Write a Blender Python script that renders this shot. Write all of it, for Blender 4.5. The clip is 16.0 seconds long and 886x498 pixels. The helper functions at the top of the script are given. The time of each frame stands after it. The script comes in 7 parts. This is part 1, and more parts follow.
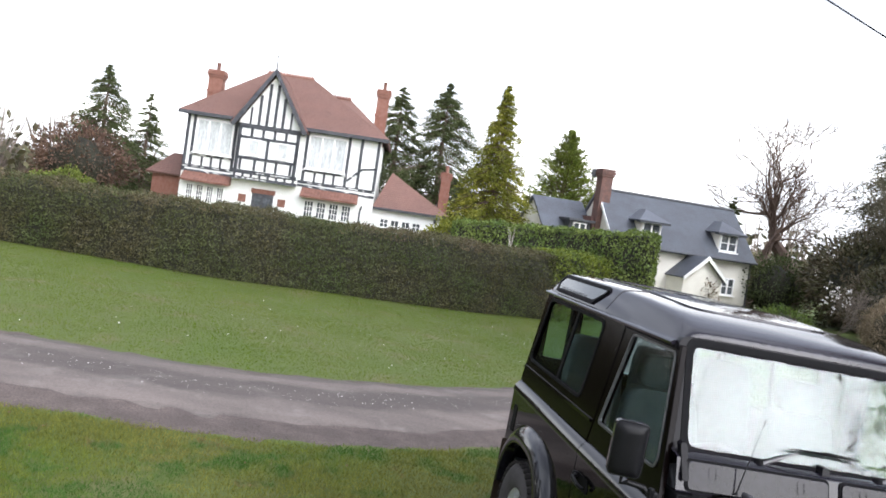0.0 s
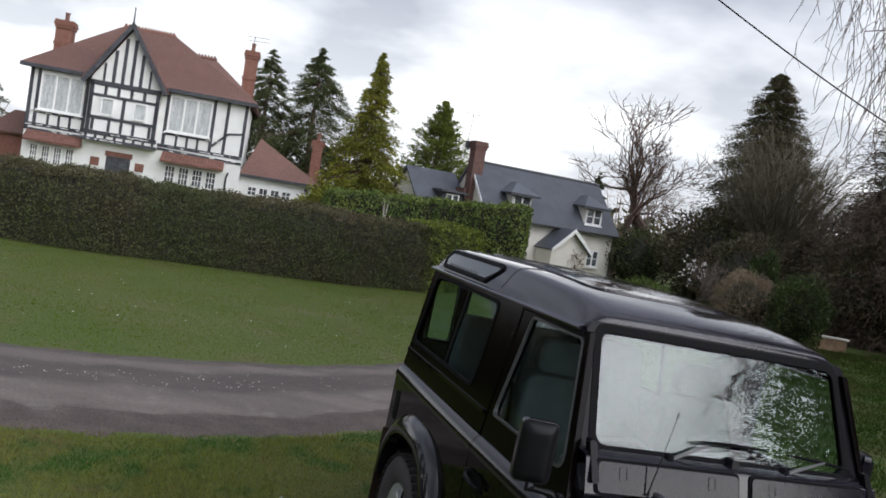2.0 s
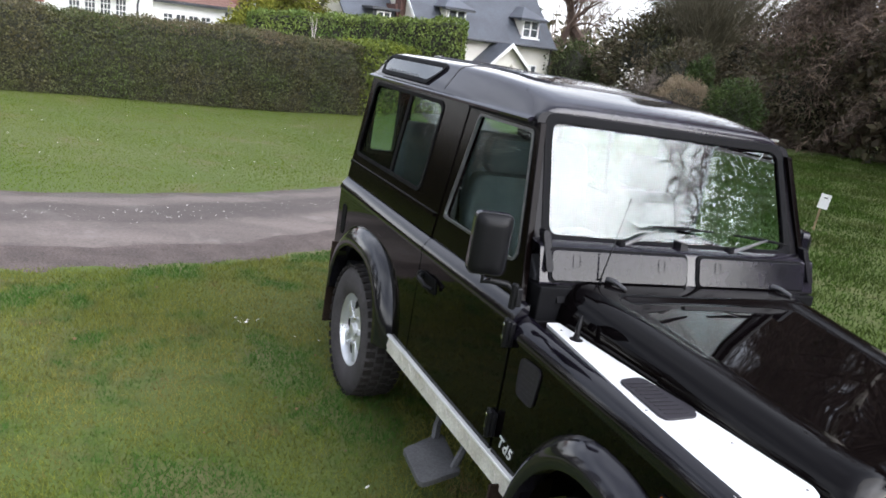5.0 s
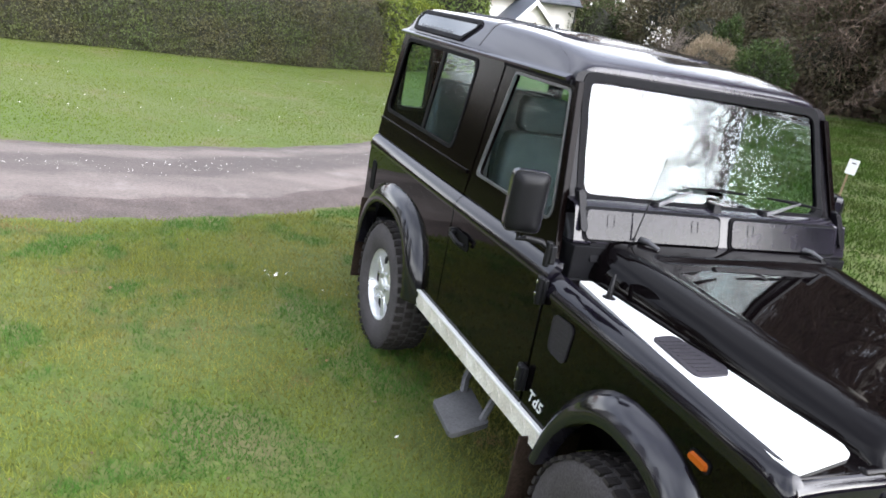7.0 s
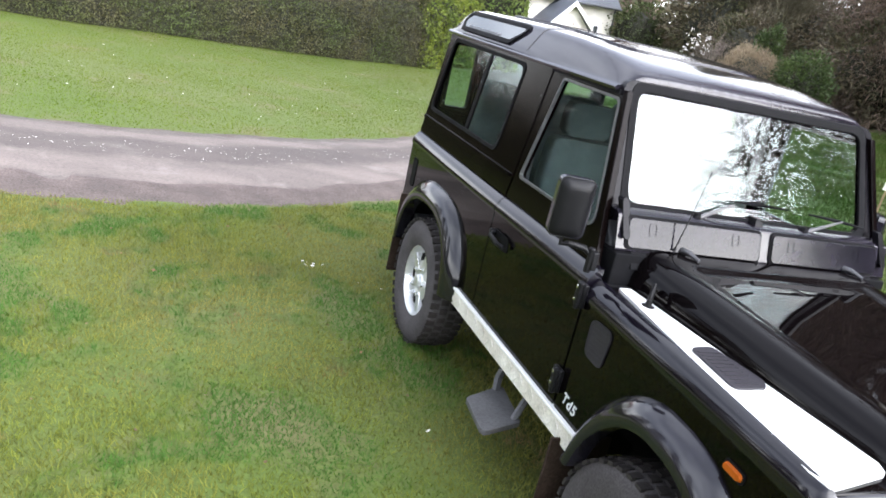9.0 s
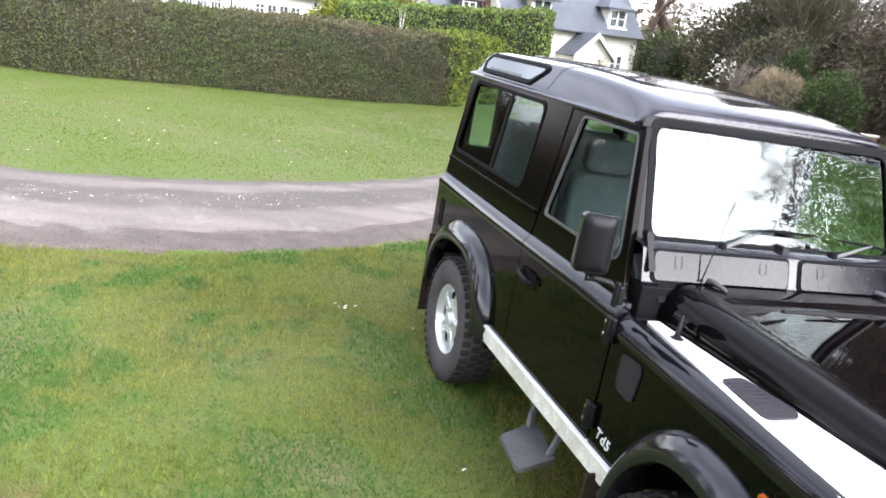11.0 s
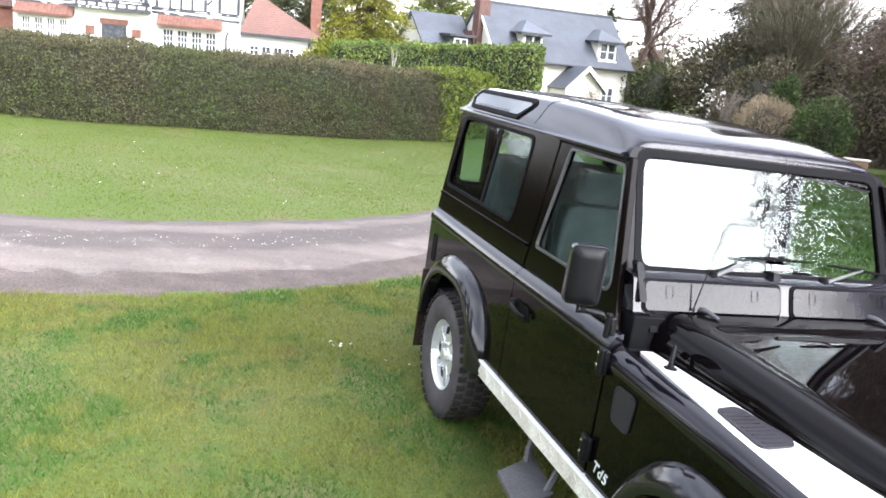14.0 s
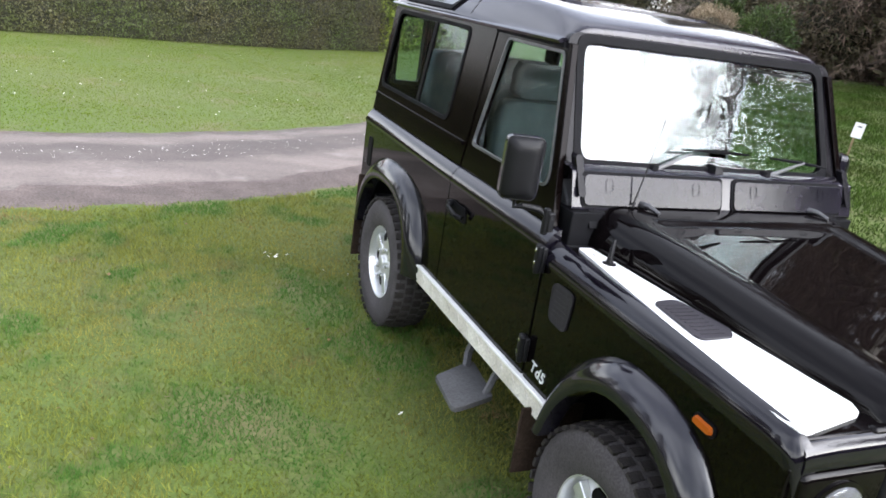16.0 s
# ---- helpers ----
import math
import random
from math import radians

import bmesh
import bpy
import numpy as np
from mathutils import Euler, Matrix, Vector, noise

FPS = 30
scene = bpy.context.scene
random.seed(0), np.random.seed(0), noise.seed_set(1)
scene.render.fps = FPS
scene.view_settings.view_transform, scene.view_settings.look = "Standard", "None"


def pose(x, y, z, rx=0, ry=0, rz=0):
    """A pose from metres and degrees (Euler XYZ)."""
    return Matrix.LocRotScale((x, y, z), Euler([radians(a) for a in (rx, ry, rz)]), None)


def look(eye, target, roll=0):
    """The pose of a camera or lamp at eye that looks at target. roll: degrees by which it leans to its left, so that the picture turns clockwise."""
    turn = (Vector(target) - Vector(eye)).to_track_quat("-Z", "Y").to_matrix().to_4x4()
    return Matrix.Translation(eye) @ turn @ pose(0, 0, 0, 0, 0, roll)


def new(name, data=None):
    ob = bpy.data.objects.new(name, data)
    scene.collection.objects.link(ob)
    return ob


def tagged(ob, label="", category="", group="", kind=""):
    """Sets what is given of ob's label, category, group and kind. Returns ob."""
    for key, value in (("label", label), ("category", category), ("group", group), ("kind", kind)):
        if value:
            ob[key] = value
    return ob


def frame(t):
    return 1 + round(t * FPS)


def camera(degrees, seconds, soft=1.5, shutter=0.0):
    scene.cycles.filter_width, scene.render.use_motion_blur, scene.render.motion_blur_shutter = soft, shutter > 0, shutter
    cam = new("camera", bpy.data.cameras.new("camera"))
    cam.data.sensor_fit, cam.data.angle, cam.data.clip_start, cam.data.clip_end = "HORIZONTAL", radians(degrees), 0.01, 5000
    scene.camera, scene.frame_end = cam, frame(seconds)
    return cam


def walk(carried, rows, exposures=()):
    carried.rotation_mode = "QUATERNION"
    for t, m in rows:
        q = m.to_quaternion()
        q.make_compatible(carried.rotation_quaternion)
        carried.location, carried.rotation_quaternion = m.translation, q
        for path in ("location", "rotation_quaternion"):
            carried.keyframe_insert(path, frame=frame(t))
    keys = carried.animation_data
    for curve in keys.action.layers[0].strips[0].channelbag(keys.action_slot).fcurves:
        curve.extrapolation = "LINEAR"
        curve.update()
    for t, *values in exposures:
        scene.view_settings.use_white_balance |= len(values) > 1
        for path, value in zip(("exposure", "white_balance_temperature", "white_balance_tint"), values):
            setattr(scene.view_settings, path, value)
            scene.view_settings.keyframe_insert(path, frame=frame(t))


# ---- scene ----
from mathutils import geometry

cam = camera(60.0, 16.0, 1.7)
PATH = [
    (0, (-2.198, -2.364, 2.286), (-1.937, -0.383, 2.214), 8.29),
    (0.5, (-2.315, -2.132, 2.316), (-1.930, -0.170, 2.338), 11.69),
    (1, (-2.364, -2.025, 2.310), (-1.931, -0.073, 2.307), 15.36),
    (1.5, (-2.226, -1.910, 2.303), (-1.628, -0.002, 2.327), 13.42),
    (2, (-2.169, -1.862, 2.273), (-1.574, 0.045, 2.176), 9.23),
    (2.5, (-2.221, -1.953, 2.272), (-1.672, -0.036, 2.114), 8.45),
    (3, (-2.242, -1.946, 2.252), (-1.818, -0.007, 2.005), 7.19),
    (3.5, (-2.189, -1.852, 2.214), (-1.601, 0.020, 1.826), 7.24),
    (4, (-2.143, -1.768, 2.185), (-1.400, 0.032, 1.731), 7.26),
    (6.5, (-2.175, -1.751, 2.125), (-1.406, -0.004, 1.526), 6.85),
    (7, (-2.225, -1.770, 2.140), (-1.493, -0.017, 1.514), 7.70),
    (7.5, (-2.256, -1.783, 2.156), (-1.546, -0.012, 1.555), 9.01),
    (8, (-2.288, -1.794, 2.161), (-1.589, -0.025, 1.540), 9.18),
    (8.5, (-2.323, -1.791, 2.155), (-1.641, -0.030, 1.497), 10.02),
    (9, (-2.315, -1.798, 2.162), (-1.644, -0.028, 1.518), 9.91),
    (11.5, (-2.313, -1.853, 2.204), (-1.733, -0.021, 1.649), 6.57),
    (12, (-2.299, -1.841, 2.203), (-1.694, -0.007, 1.683), 6.32),
    (12.5, (-2.290, -1.850, 2.215), (-1.693, 0.008, 1.777), 6.62),
    (13, (-2.295, -1.865, 2.213), (-1.720, -0.007, 1.744), 6.20),
    (13.5, (-2.285, -1.858, 2.202), (-1.692, -0.012, 1.712), 5.74),
    (14, (-2.284, -1.858, 2.208), (-1.694, -0.009, 1.726), 5.36),
    (14.5, (-2.251, -1.847, 2.212), (-1.643, 0.017, 1.814), 5.68),
    (15, (-2.245, -1.834, 2.194), (-1.565, 0.020, 1.874), 6.29),
    (15.5, (-2.165, -1.757, 2.136), (-1.426, 0.020, 1.591), 5.32),
    (16, (-2.167, -1.744, 2.092), (-1.452, -0.003, 1.417), 5.66),
]
walk(cam, [(t, look(eye, target, roll)) for t, eye, target, roll in PATH],
     exposures=[(0.0, 1.35), (1.0, 0.7), (2.0, 0.32), (3.0, 0.45), (4.2, 1.05), (6.3, 1.98), (9.2, 2.28), (11.3, 2.45), (14.0, 2.45), (15.0, 2.35), (16.0, 2.1)])

# ---- sky, sun ----
SUN = Vector((0.50, -0.72, 0.50)).normalized()
world = bpy.data.worlds.new("overcast_sky")
scene.world = world
world.use_nodes = True


def build_sky(tree):
    n, l = tree.nodes, tree.links
    out = n["Background"]
    coord = n.new("ShaderNodeTexCoord")
    sky = n.new("ShaderNodeTexSky")
    sky.sky_type, sky.sun_disc = "NISHITA", False
    sky.sun_elevation = math.asin(SUN.z)
    sky.sun_rotation = math.atan2(SUN.x, SUN.y)
    sky.air_density, sky.dust_density = 1.0, 3.0
    gain = n.new("ShaderNodeMix"); gain.data_type, gain.blend_type = "RGBA", "MULTIPLY"
    gain.inputs[0].default_value = 1.0
    gain.inputs[7].default_value = (0.10, 0.10, 0.10, 1)
    l.new(sky.outputs[0], gain.inputs[6])
    # cloud layer: direction flattened on to a plane overhead
    sep = n.new("ShaderNodeSeparateXYZ"); l.new(coord.outputs["Generated"], sep.inputs[0])
    up = n.new("ShaderNodeMath"); up.operation = "MAXIMUM"; up.inputs[1].default_value = 0.0
    l.new(sep.outputs[2], up.inputs[0])
    lift = n.new("ShaderNodeMath"); lift.operation = "ADD"; lift.inputs[1].default_value = 0.22
    l.new(up.outputs[0], lift.inputs[0])
    flat = n.new("ShaderNodeCombineXYZ")
    for i in (0, 1):
        dv = n.new("ShaderNodeMath"); dv.operation = "DIVIDE"
        l.new(sep.outputs[i], dv.inputs[0]); l.new(lift.outputs[0], dv.inputs[1]); l.new(dv.outputs[0], flat.inputs[i])
    cloud = n.new("ShaderNodeTexNoise")
    cloud.inputs["Scale"].default_value, cloud.inputs["Detail"].default_value = 1.1, 5.0
    cloud.inputs["Roughness"].default_value = 0.5
    shift = n.new("ShaderNodeMapping"); shift.inputs["Location"].default_value = (0.35, 0.2, 0.0)
    l.new(flat.outputs[0], shift.inputs[0]); l.new(shift.outputs[0], cloud.inputs["Vector"])
    ramp = n.new("ShaderNodeValToRGB"); l.new(cloud.outputs[0], ramp.inputs[0])
    ramp.color_ramp.elements[0].position, ramp.color_ramp.elements[0].color = 0.43, (0.70, 0.725, 0.78, 1)
    ramp.color_ramp.elements[1].position, ramp.color_ramp.elements[1].color = 0.64, (1.50, 1.51, 1.52, 1)
    # thin cloud glows round the hidden sun
    dot = n.new("ShaderNodeVectorMath"); dot.operation = "DOT_PRODUCT"; dot.inputs[1].default_value = SUN
    l.new(coord.outputs["Generated"], dot.inputs[0])
    pos = n.new("ShaderNodeMath"); pos.operation = "MAXIMUM"; pos.inputs[1].default_value = 0.0
    l.new(dot.outputs["Value"], pos.inputs[0])
    power = n.new("ShaderNodeMath"); power.operation = "POWER"; power.inputs[1].default_value = 6.0
    l.new(pos.outputs[0], power.inputs[0])
    glow = n.new("ShaderNodeMath"); glow.operation = "MULTIPLY_ADD"
    glow.inputs[1].default_value, glow.inputs[2].default_value = 4.8, 1.0
    l.new(power.outputs[0], glow.inputs[0])
    # bright towards the horizon, heavier blue-grey cloud overhead
    high = n.new("ShaderNodeValToRGB"); l.new(up.outputs[0], high.inputs[0])
    high.color_ramp.elements[0].position, high.color_ramp.elements[0].color = 0.13, (1.0, 1.0, 1.0, 1)
    high.color_ramp.elements[1].position, high.color_ramp.elements[1].color = 0.34, (0.47, 0.49, 0.55, 1)
    shade = n.new("ShaderNodeVectorMath"); shade.operation = "MULTIPLY"
    l.new(ramp.outputs[0], shade.inputs[0]); l.new(high.outputs[0], shade.inputs[1])
    lit = n.new("ShaderNodeVectorMath"); lit.operation = "SCALE"
    l.new(shade.outputs[0], lit.inputs[0]); l.new(glow.outputs[0], lit.inputs["Scale"])
    mix = n.new("ShaderNodeMix"); mix.data_type = "RGBA"; mix.inputs[0].default_value = 0.88
    l.new(gain.outputs[2], mix.inputs[6]); l.new(lit.outputs[0], mix.inputs[7])
    l.new(mix.outputs[2], out.inputs[0])
    out.inputs[1].default_value = 1.0


build_sky(world.node_tree)
sun = new("sun", bpy.data.lights.new("sun", "SUN"))
sun.data.energy, sun.data.angle, sun.data.color = 1.1, radians(80), (1.0, 0.95, 0.88)
sun.matrix_world = look((0, 0, 0), -SUN)


# ---- materials ----
def surface(name, base, rough=0.6, metal=0.0, vary=0.25, scale=4.0, fine=60.0, bump=0.0, tint=None, coat=0.0, island=0.0, spec=0.5, trans=0.0, ior=1.45, stretch=(1, 1, 1), each=0.0):
    """A procedural surface: base colour varied at two scales towards tint, with fine relief."""
    m = bpy.data.materials.new(name)
    m.use_nodes = True
    n, l = m.node_tree.nodes, m.node_tree.links
    b = n["Principled BSDF"]
    b.inputs["Metallic"].default_value, b.inputs["IOR"].default_value = metal, ior
    b.inputs["Specular IOR Level"].default_value = spec
    b.inputs["Coat Weight"].default_value, b.inputs["Coat Roughness"].default_value = coat, 0.04
    b.inputs["Transmission Weight"].default_value = trans
    coord = n.new("ShaderNodeTexCoord")
    mapping = n.new("ShaderNodeMapping"); mapping.inputs["Scale"].default_value = stretch
    l.new(coord.outputs["Object"], mapping.inputs[0])

    def noise_of(s, detail):
        t = n.new("ShaderNodeTexNoise")
        t.inputs["Scale"].default_value, t.inputs["Detail"].default_value = s, detail
        l.new(mapping.outputs[0], t.inputs["Vector"])
        return t

    big, small = noise_of(scale, 4.0), noise_of(fine, 3.0)
    ramp = n.new("ShaderNodeValToRGB")
    tint = tint or tuple(c * (1 - vary) for c in base)
    ramp.color_ramp.elements[0].position, ramp.color_ramp.elements[0].color = 0.36, (*tint, 1)
    ramp.color_ramp.elements[1].position, ramp.color_ramp.elements[1].color = 0.64, (*base, 1)
    l.new(big.outputs[0], ramp.inputs[0])
    grain = n.new("ShaderNodeMapRange")
    grain.inputs[1].default_value, grain.inputs[2].default_value = 0.3, 0.7
    grain.inputs[3].default_value, grain.inputs[4].default_value = 1 - vary, 1 + vary
    l.new(small.outputs[0], grain.inputs[0])
    value = grain.outputs[0]
    if island or each:
        rnd = n.new("ShaderNodeNewGeometry").outputs["Random Per Island"] if island else n.new("ShaderNodeObjectInfo").outputs["Random"]
        own = n.new("ShaderNodeMapRange")
        own.inputs[3].default_value, own.inputs[4].default_value = 1 - (island or each), 1 + (island or each)
        l.new(rnd, own.inputs[0])
        both = n.new("ShaderNodeMath"); both.operation = "MULTIPLY"
        l.new(value, both.inputs[0]); l.new(own.outputs[0], both.inputs[1])
        value = both.outputs[0]
    mul = n.new("ShaderNodeVectorMath"); mul.operation = "SCALE"
    l.new(ramp.outputs[0], mul.inputs[0]); l.new(value, mul.inputs["Scale"])
    l.new(mul.outputs[0], b.inputs["Base Color"])
    rr = n.new("ShaderNodeMapRange")
    rr.inputs[3].default_value, rr.inputs[4].default_value = max(rough * 0.75, 0.0), min(rough * 1.25, 1.0)
    l.new(big.outputs[0], rr.inputs[0]); l.new(rr.outputs[0], b.inputs["Roughness"])
    if bump:
        bp = n.new("ShaderNodeBump"); bp.inputs["Strength"].default_value = bump; bp.inputs["Distance"].default_value = 0.01
        l.new(small.outputs[0], bp.inputs["Height"]); l.new(bp.outputs[0], b.inputs["Normal"])
    return m


def leafy(name, base, tint, rough=0.55, patch=0.5, island=0.35, light=0.25, spec=0.3):
    """Foliage: colour by patch and by leaf, with a little light let through."""
    m = surface(name, base, rough, vary=0.12, scale=patch, fine=9.0, tint=tint, island=island, spec=spec)
    n, l = m.node_tree.nodes, m.node_tree.links
    b, out = n["Principled BSDF"], n["Material Output"]
    thin = n.new("ShaderNodeBsdfTranslucent")
    l.new(b.inputs["Base Color"].links[0].from_socket, thin.inputs[0])
    mix = n.new("ShaderNodeMixShader"); mix.inputs[0].default_value = light
    l.new(b.outputs[0], mix.inputs[1]); l.new(thin.outputs[0], mix.inputs[2])
    l.new(mix.outputs[0], out.inputs[0])
    return m


def blotched(m, colour, scale, lo, hi, most=1.0):
    """Lays patches of another colour over a surface."""
    n, l = m.node_tree.nodes, m.node_tree.links
    b = n["Principled BSDF"]
    was = b.inputs["Base Color"].links[0].from_socket
    users = [k.to_socket for k in l if k.from_socket == was]
    t = n.new("ShaderNodeTexNoise")
    t.inputs["Scale"].default_value, t.inputs["Detail"].default_value = scale, 6.0
    t.inputs["Roughness"].default_value = 0.65
    l.new(n.new("ShaderNodeTexCoord").outputs["Object"], t.inputs["Vector"])
    r = n.new("ShaderNodeMapRange")
    for i, v in enumerate((lo, hi, 0.0, most)):
        r.inputs[i + 1].default_value = v
    l.new(t.outputs[0], r.inputs[0])
    mix = n.new("ShaderNodeMix"); mix.data_type = "RGBA"
    mix.inputs[7].default_value = (*colour, 1)
    l.new(r.outputs[0], mix.inputs[0]); l.new(was, mix.inputs[6])
    for u in users:
        l.new(mix.outputs[2], u)
    return m


PAINT = surface("black_paint", (0.0022, 0.0016, 0.0018), 0.025, vary=0.3, scale=3, fine=900, bump=0.0, spec=0.18)
DULL = surface("dulled_black_paint", (0.0030, 0.0018, 0.0018), 0.16, vary=0.3, scale=2.5, fine=300, bump=0.0, spec=0.07)
RAIL = surface("black_rail_paint", (0.0045, 0.0038, 0.0065), 0.07, vary=0.3, scale=5, fine=200, bump=0.003, spec=0.55)
# paler lilac-black base stands for the sky's sheen on roof and bulkhead
SKYSHEEN = surface("sky_sheen_black_paint", (0.017, 0.015, 0.021), 0.055, vary=0.30, scale=3.5, fine=26, bump=0.010, tint=(0.009, 0.008, 0.012), spec=0.46)
FLAP = surface("polished_black_flap", (0.008, 0.007, 0.011), 0.11, vary=0.3, scale=6, fine=24, bump=0.020, tint=(0.005, 0.005, 0.007), spec=0.27)
FLARE = surface("weathered_gloss_black", (0.009, 0.008, 0.013), 0.11, vary=0.3, scale=2.5, fine=120, bump=0.004, tint=(0.006, 0.006, 0.008), spec=0.7)
LINING = surface("pale_grey_lining", (0.13, 0.13, 0.125), 0.9, vary=0.12, scale=6, fine=140, bump=0.1)
ARM = surface("grey_wiper_metal", (0.10, 0.10, 0.105), 0.35, metal=0.5, vary=0.2, scale=20, fine=150)
PLASTIC = surface("black_plastic", (0.008, 0.008, 0.009), 0.34, vary=0.25, scale=9, fine=500, bump=0.05, spec=0.15)
TRIM = surface("black_rubber_trim", (0.006, 0.006, 0.007), 0.65, vary=0.3, scale=12, fine=200, bump=0.0, spec=0.08)
SATIN = surface("satin_black_paint", (0.005, 0.0045, 0.006), 0.25, vary=0.3, scale=6, fine=300, spec=0.12)
TYRE = surface("tyre_rubber", (0.022, 0.020, 0.020), 0.85, vary=0.3, scale=8, fine=120, bump=0.25, tint=(0.034, 0.030, 0.028), spec=0.2)
SIDEWALL = surface("dusty_tyre_sidewall", (0.072, 0.066, 0.068), 0.85, vary=0.25, scale=7, fine=120, bump=0.15, tint=(0.050, 0.046, 0.047), spec=0.2)
ALLOY = surface("silver_alloy", (0.78, 0.79, 0.80), 0.30, metal=0.75, vary=0.1, scale=12, fine=300)
CHROME = surface("worn_bright_metal", (0.75, 0.75, 0.76), 0.22, metal=1.0, vary=0.15, scale=20, fine=200)
CHEQUER = surface("aluminium_plate", (0.88, 0.88, 0.87), 0.42, metal=0.35, vary=0.06, scale=6, fine=160, bump=0.1)
GRUBBY = surface("weathered_aluminium", (0.74, 0.72, 0.66), 0.5, metal=0.25, vary=0.15, scale=7, fine=90, bump=0.1, tint=(0.58, 0.55, 0.48))
CLOTH = surface("grey_seat_cloth", (0.037, 0.046, 0.048), 0.9, vary=0.35, scale=18, fine=260, bump=0.3)
CABIN = surface("dark_cabin_trim", (0.05, 0.05, 0.055), 0.7, vary=0.2, scale=6, fine=120, bump=0.1)
AMBER = surface("amber_lens", (0.45, 0.10, 0.010), 0.08, vary=0.1, scale=30, fine=200, trans=0.3)
LENS = surface("clear_lamp_glass", (0.42, 0.44, 0.46), 0.05, vary=0.05, scale=30, fine=200, trans=0.8)
RED = surface("red_lens", (0.5, 0.02, 0.02), 0.15, vary=0.1, scale=30, fine=200, trans=0.2)
VENT = surface("greyed_black_plastic", (0.024, 0.022, 0.027), 0.5, vary=0.25, scale=12, fine=160, bump=0.1, spec=0.3)
FLAPRUBBER = surface("muddy_black_rubber", (0.022, 0.014, 0.011), 0.7, vary=0.35, scale=9, fine=90, bump=0.1, tint=(0.034, 0.024, 0.018), spec=0.1)
DECAL = surface("pale_grey_lettering", (0.62, 0.64, 0.64), 0.4, vary=0.08, scale=20, fine=200)


def pane(name, colour, rough=0.0, ior=1.5):
    m = bpy.data.materials.new(name)
    m.use_nodes = True
    b = m.node_tree.nodes["Principled BSDF"]
    b.inputs["Base Color"].default_value = (*colour, 1)
    b.inputs["Roughness"].default_value = rough
    b.inputs["Transmission Weight"].default_value, b.inputs["IOR"].default_value = 1.0, ior
    return m


ALPINE = surface("tinted_roof_glass", (0.05, 0.06, 0.06), 0.03, vary=0.2, scale=3, fine=30, spec=0.9, ior=1.7)
GLASS = pane("car_glass", (0.68, 0.82, 0.82), 0.0, 1.13)
SCREEN = pane("laminated_windscreen_glass", (0.74, 0.84, 0.80), 0.0, 1.50)
HOUSE_GLASS = surface("house_window_glass", (0.10, 0.11, 0.12), 0.06, vary=0.4, scale=2, fine=8, spec=0.9)
CURTAIN = surface("leaded_glass_with_net_curtain", (0.52, 0.54, 0.54), 0.25, vary=0.25, scale=3, fine=14, stretch=(3, 3, 0.4))

WHITE = surface("white_render", (0.80, 0.80, 0.78), 0.75, vary=0.05, scale=1.2, fine=30, bump=0.15, tint=(0.72, 0.72, 0.69))
CREAM = surface("pale_cream_render", (0.72, 0.69, 0.62), 0.8, vary=0.05, scale=1.0, fine=30, bump=0.15, tint=(0.64, 0.61, 0.54))
BEAM = surface("black_painted_timber", (0.030, 0.032, 0.040), 0.55, vary=0.35, scale=5, fine=60, bump=0.2, tint=(0.06, 0.062, 0.07))
FLAKE = surface("flaking_white_paint", (0.7, 0.7, 0.68), 0.7, vary=0.15, scale=8, fine=50, bump=0.2)
JOINERY = surface("white_window_paint", (0.82, 0.82, 0.80), 0.45, vary=0.05, scale=5, fine=60)
TILE = surface("red_clay_tile", (0.165, 0.092, 0.076), 0.8, vary=0.24, scale=0.9, fine=18, bump=0.3, tint=(0.140, 0.078, 0.064), each=0.12)
CANOPY = surface("orange_clay_tile", (0.190, 0.092, 0.070), 0.8, vary=0.2, scale=2, fine=22, bump=0.3, each=0.15)
BRICK = surface("orange_red_brick", (0.205, 0.100, 0.076), 0.85, vary=0.25, scale=5, fine=40, bump=0.3, tint=(0.17, 0.070, 0.048))
DARKBRICK = surface("brown_brick", (0.135, 0.070, 0.056), 0.85, vary=0.3, scale=5, fine=40, bump=0.3, tint=(0.095, 0.054, 0.046))
SLATE = surface("grey_slate", (0.095, 0.105, 0.125), 0.55, vary=0.18, scale=1.5, fine=25, bump=0.2, tint=(0.075, 0.08, 0.095), each=0.12)
LEAD = surface("dark_lead", (0.06, 0.063, 0.07), 0.6, vary=0.2, scale=6, fine=40)
WOOD = surface("weathered_wood", (0.30, 0.22, 0.13), 0.8, vary=0.25, scale=5, fine=40, bump=0.2, stretch=(1, 1, 0.15))
BARK = surface("brown_bark", (0.118, 0.078, 0.060), 0.9, vary=0.3, scale=3, fine=20, bump=0.5, tint=(0.075, 0.048, 0.036), stretch=(1, 1, 0.3))
GREYBARK = surface("grey_twigs", (0.20, 0.165, 0.14), 0.9, vary=0.3, scale=2, fine=20, tint=(0.13, 0.10, 0.085))
BIRCH = surface("pale_birch_bark", (0.62, 0.58, 0.52), 0.8, vary=0.25, scale=2.5, fine=12, tint=(0.36, 0.31, 0.27))
TURF = surface("turf", (0.068, 0.100, 0.016), 0.9, vary=0.22, scale=0.45, fine=45, bump=0.8, tint=(0.082, 0.102, 0.022))
BLADE = leafy("grass_blades", (0.140, 0.168, 0.030), (0.200, 0.188, 0.052), rough=0.65, patch=0.55, island=0.36, light=0.35, spec=0.15)
FARBLADE = leafy("lawn_blades", (0.108, 0.160, 0.016), (0.136, 0.170, 0.022), rough=0.7, patch=0.4, island=0.08, light=0.45, spec=0.10)
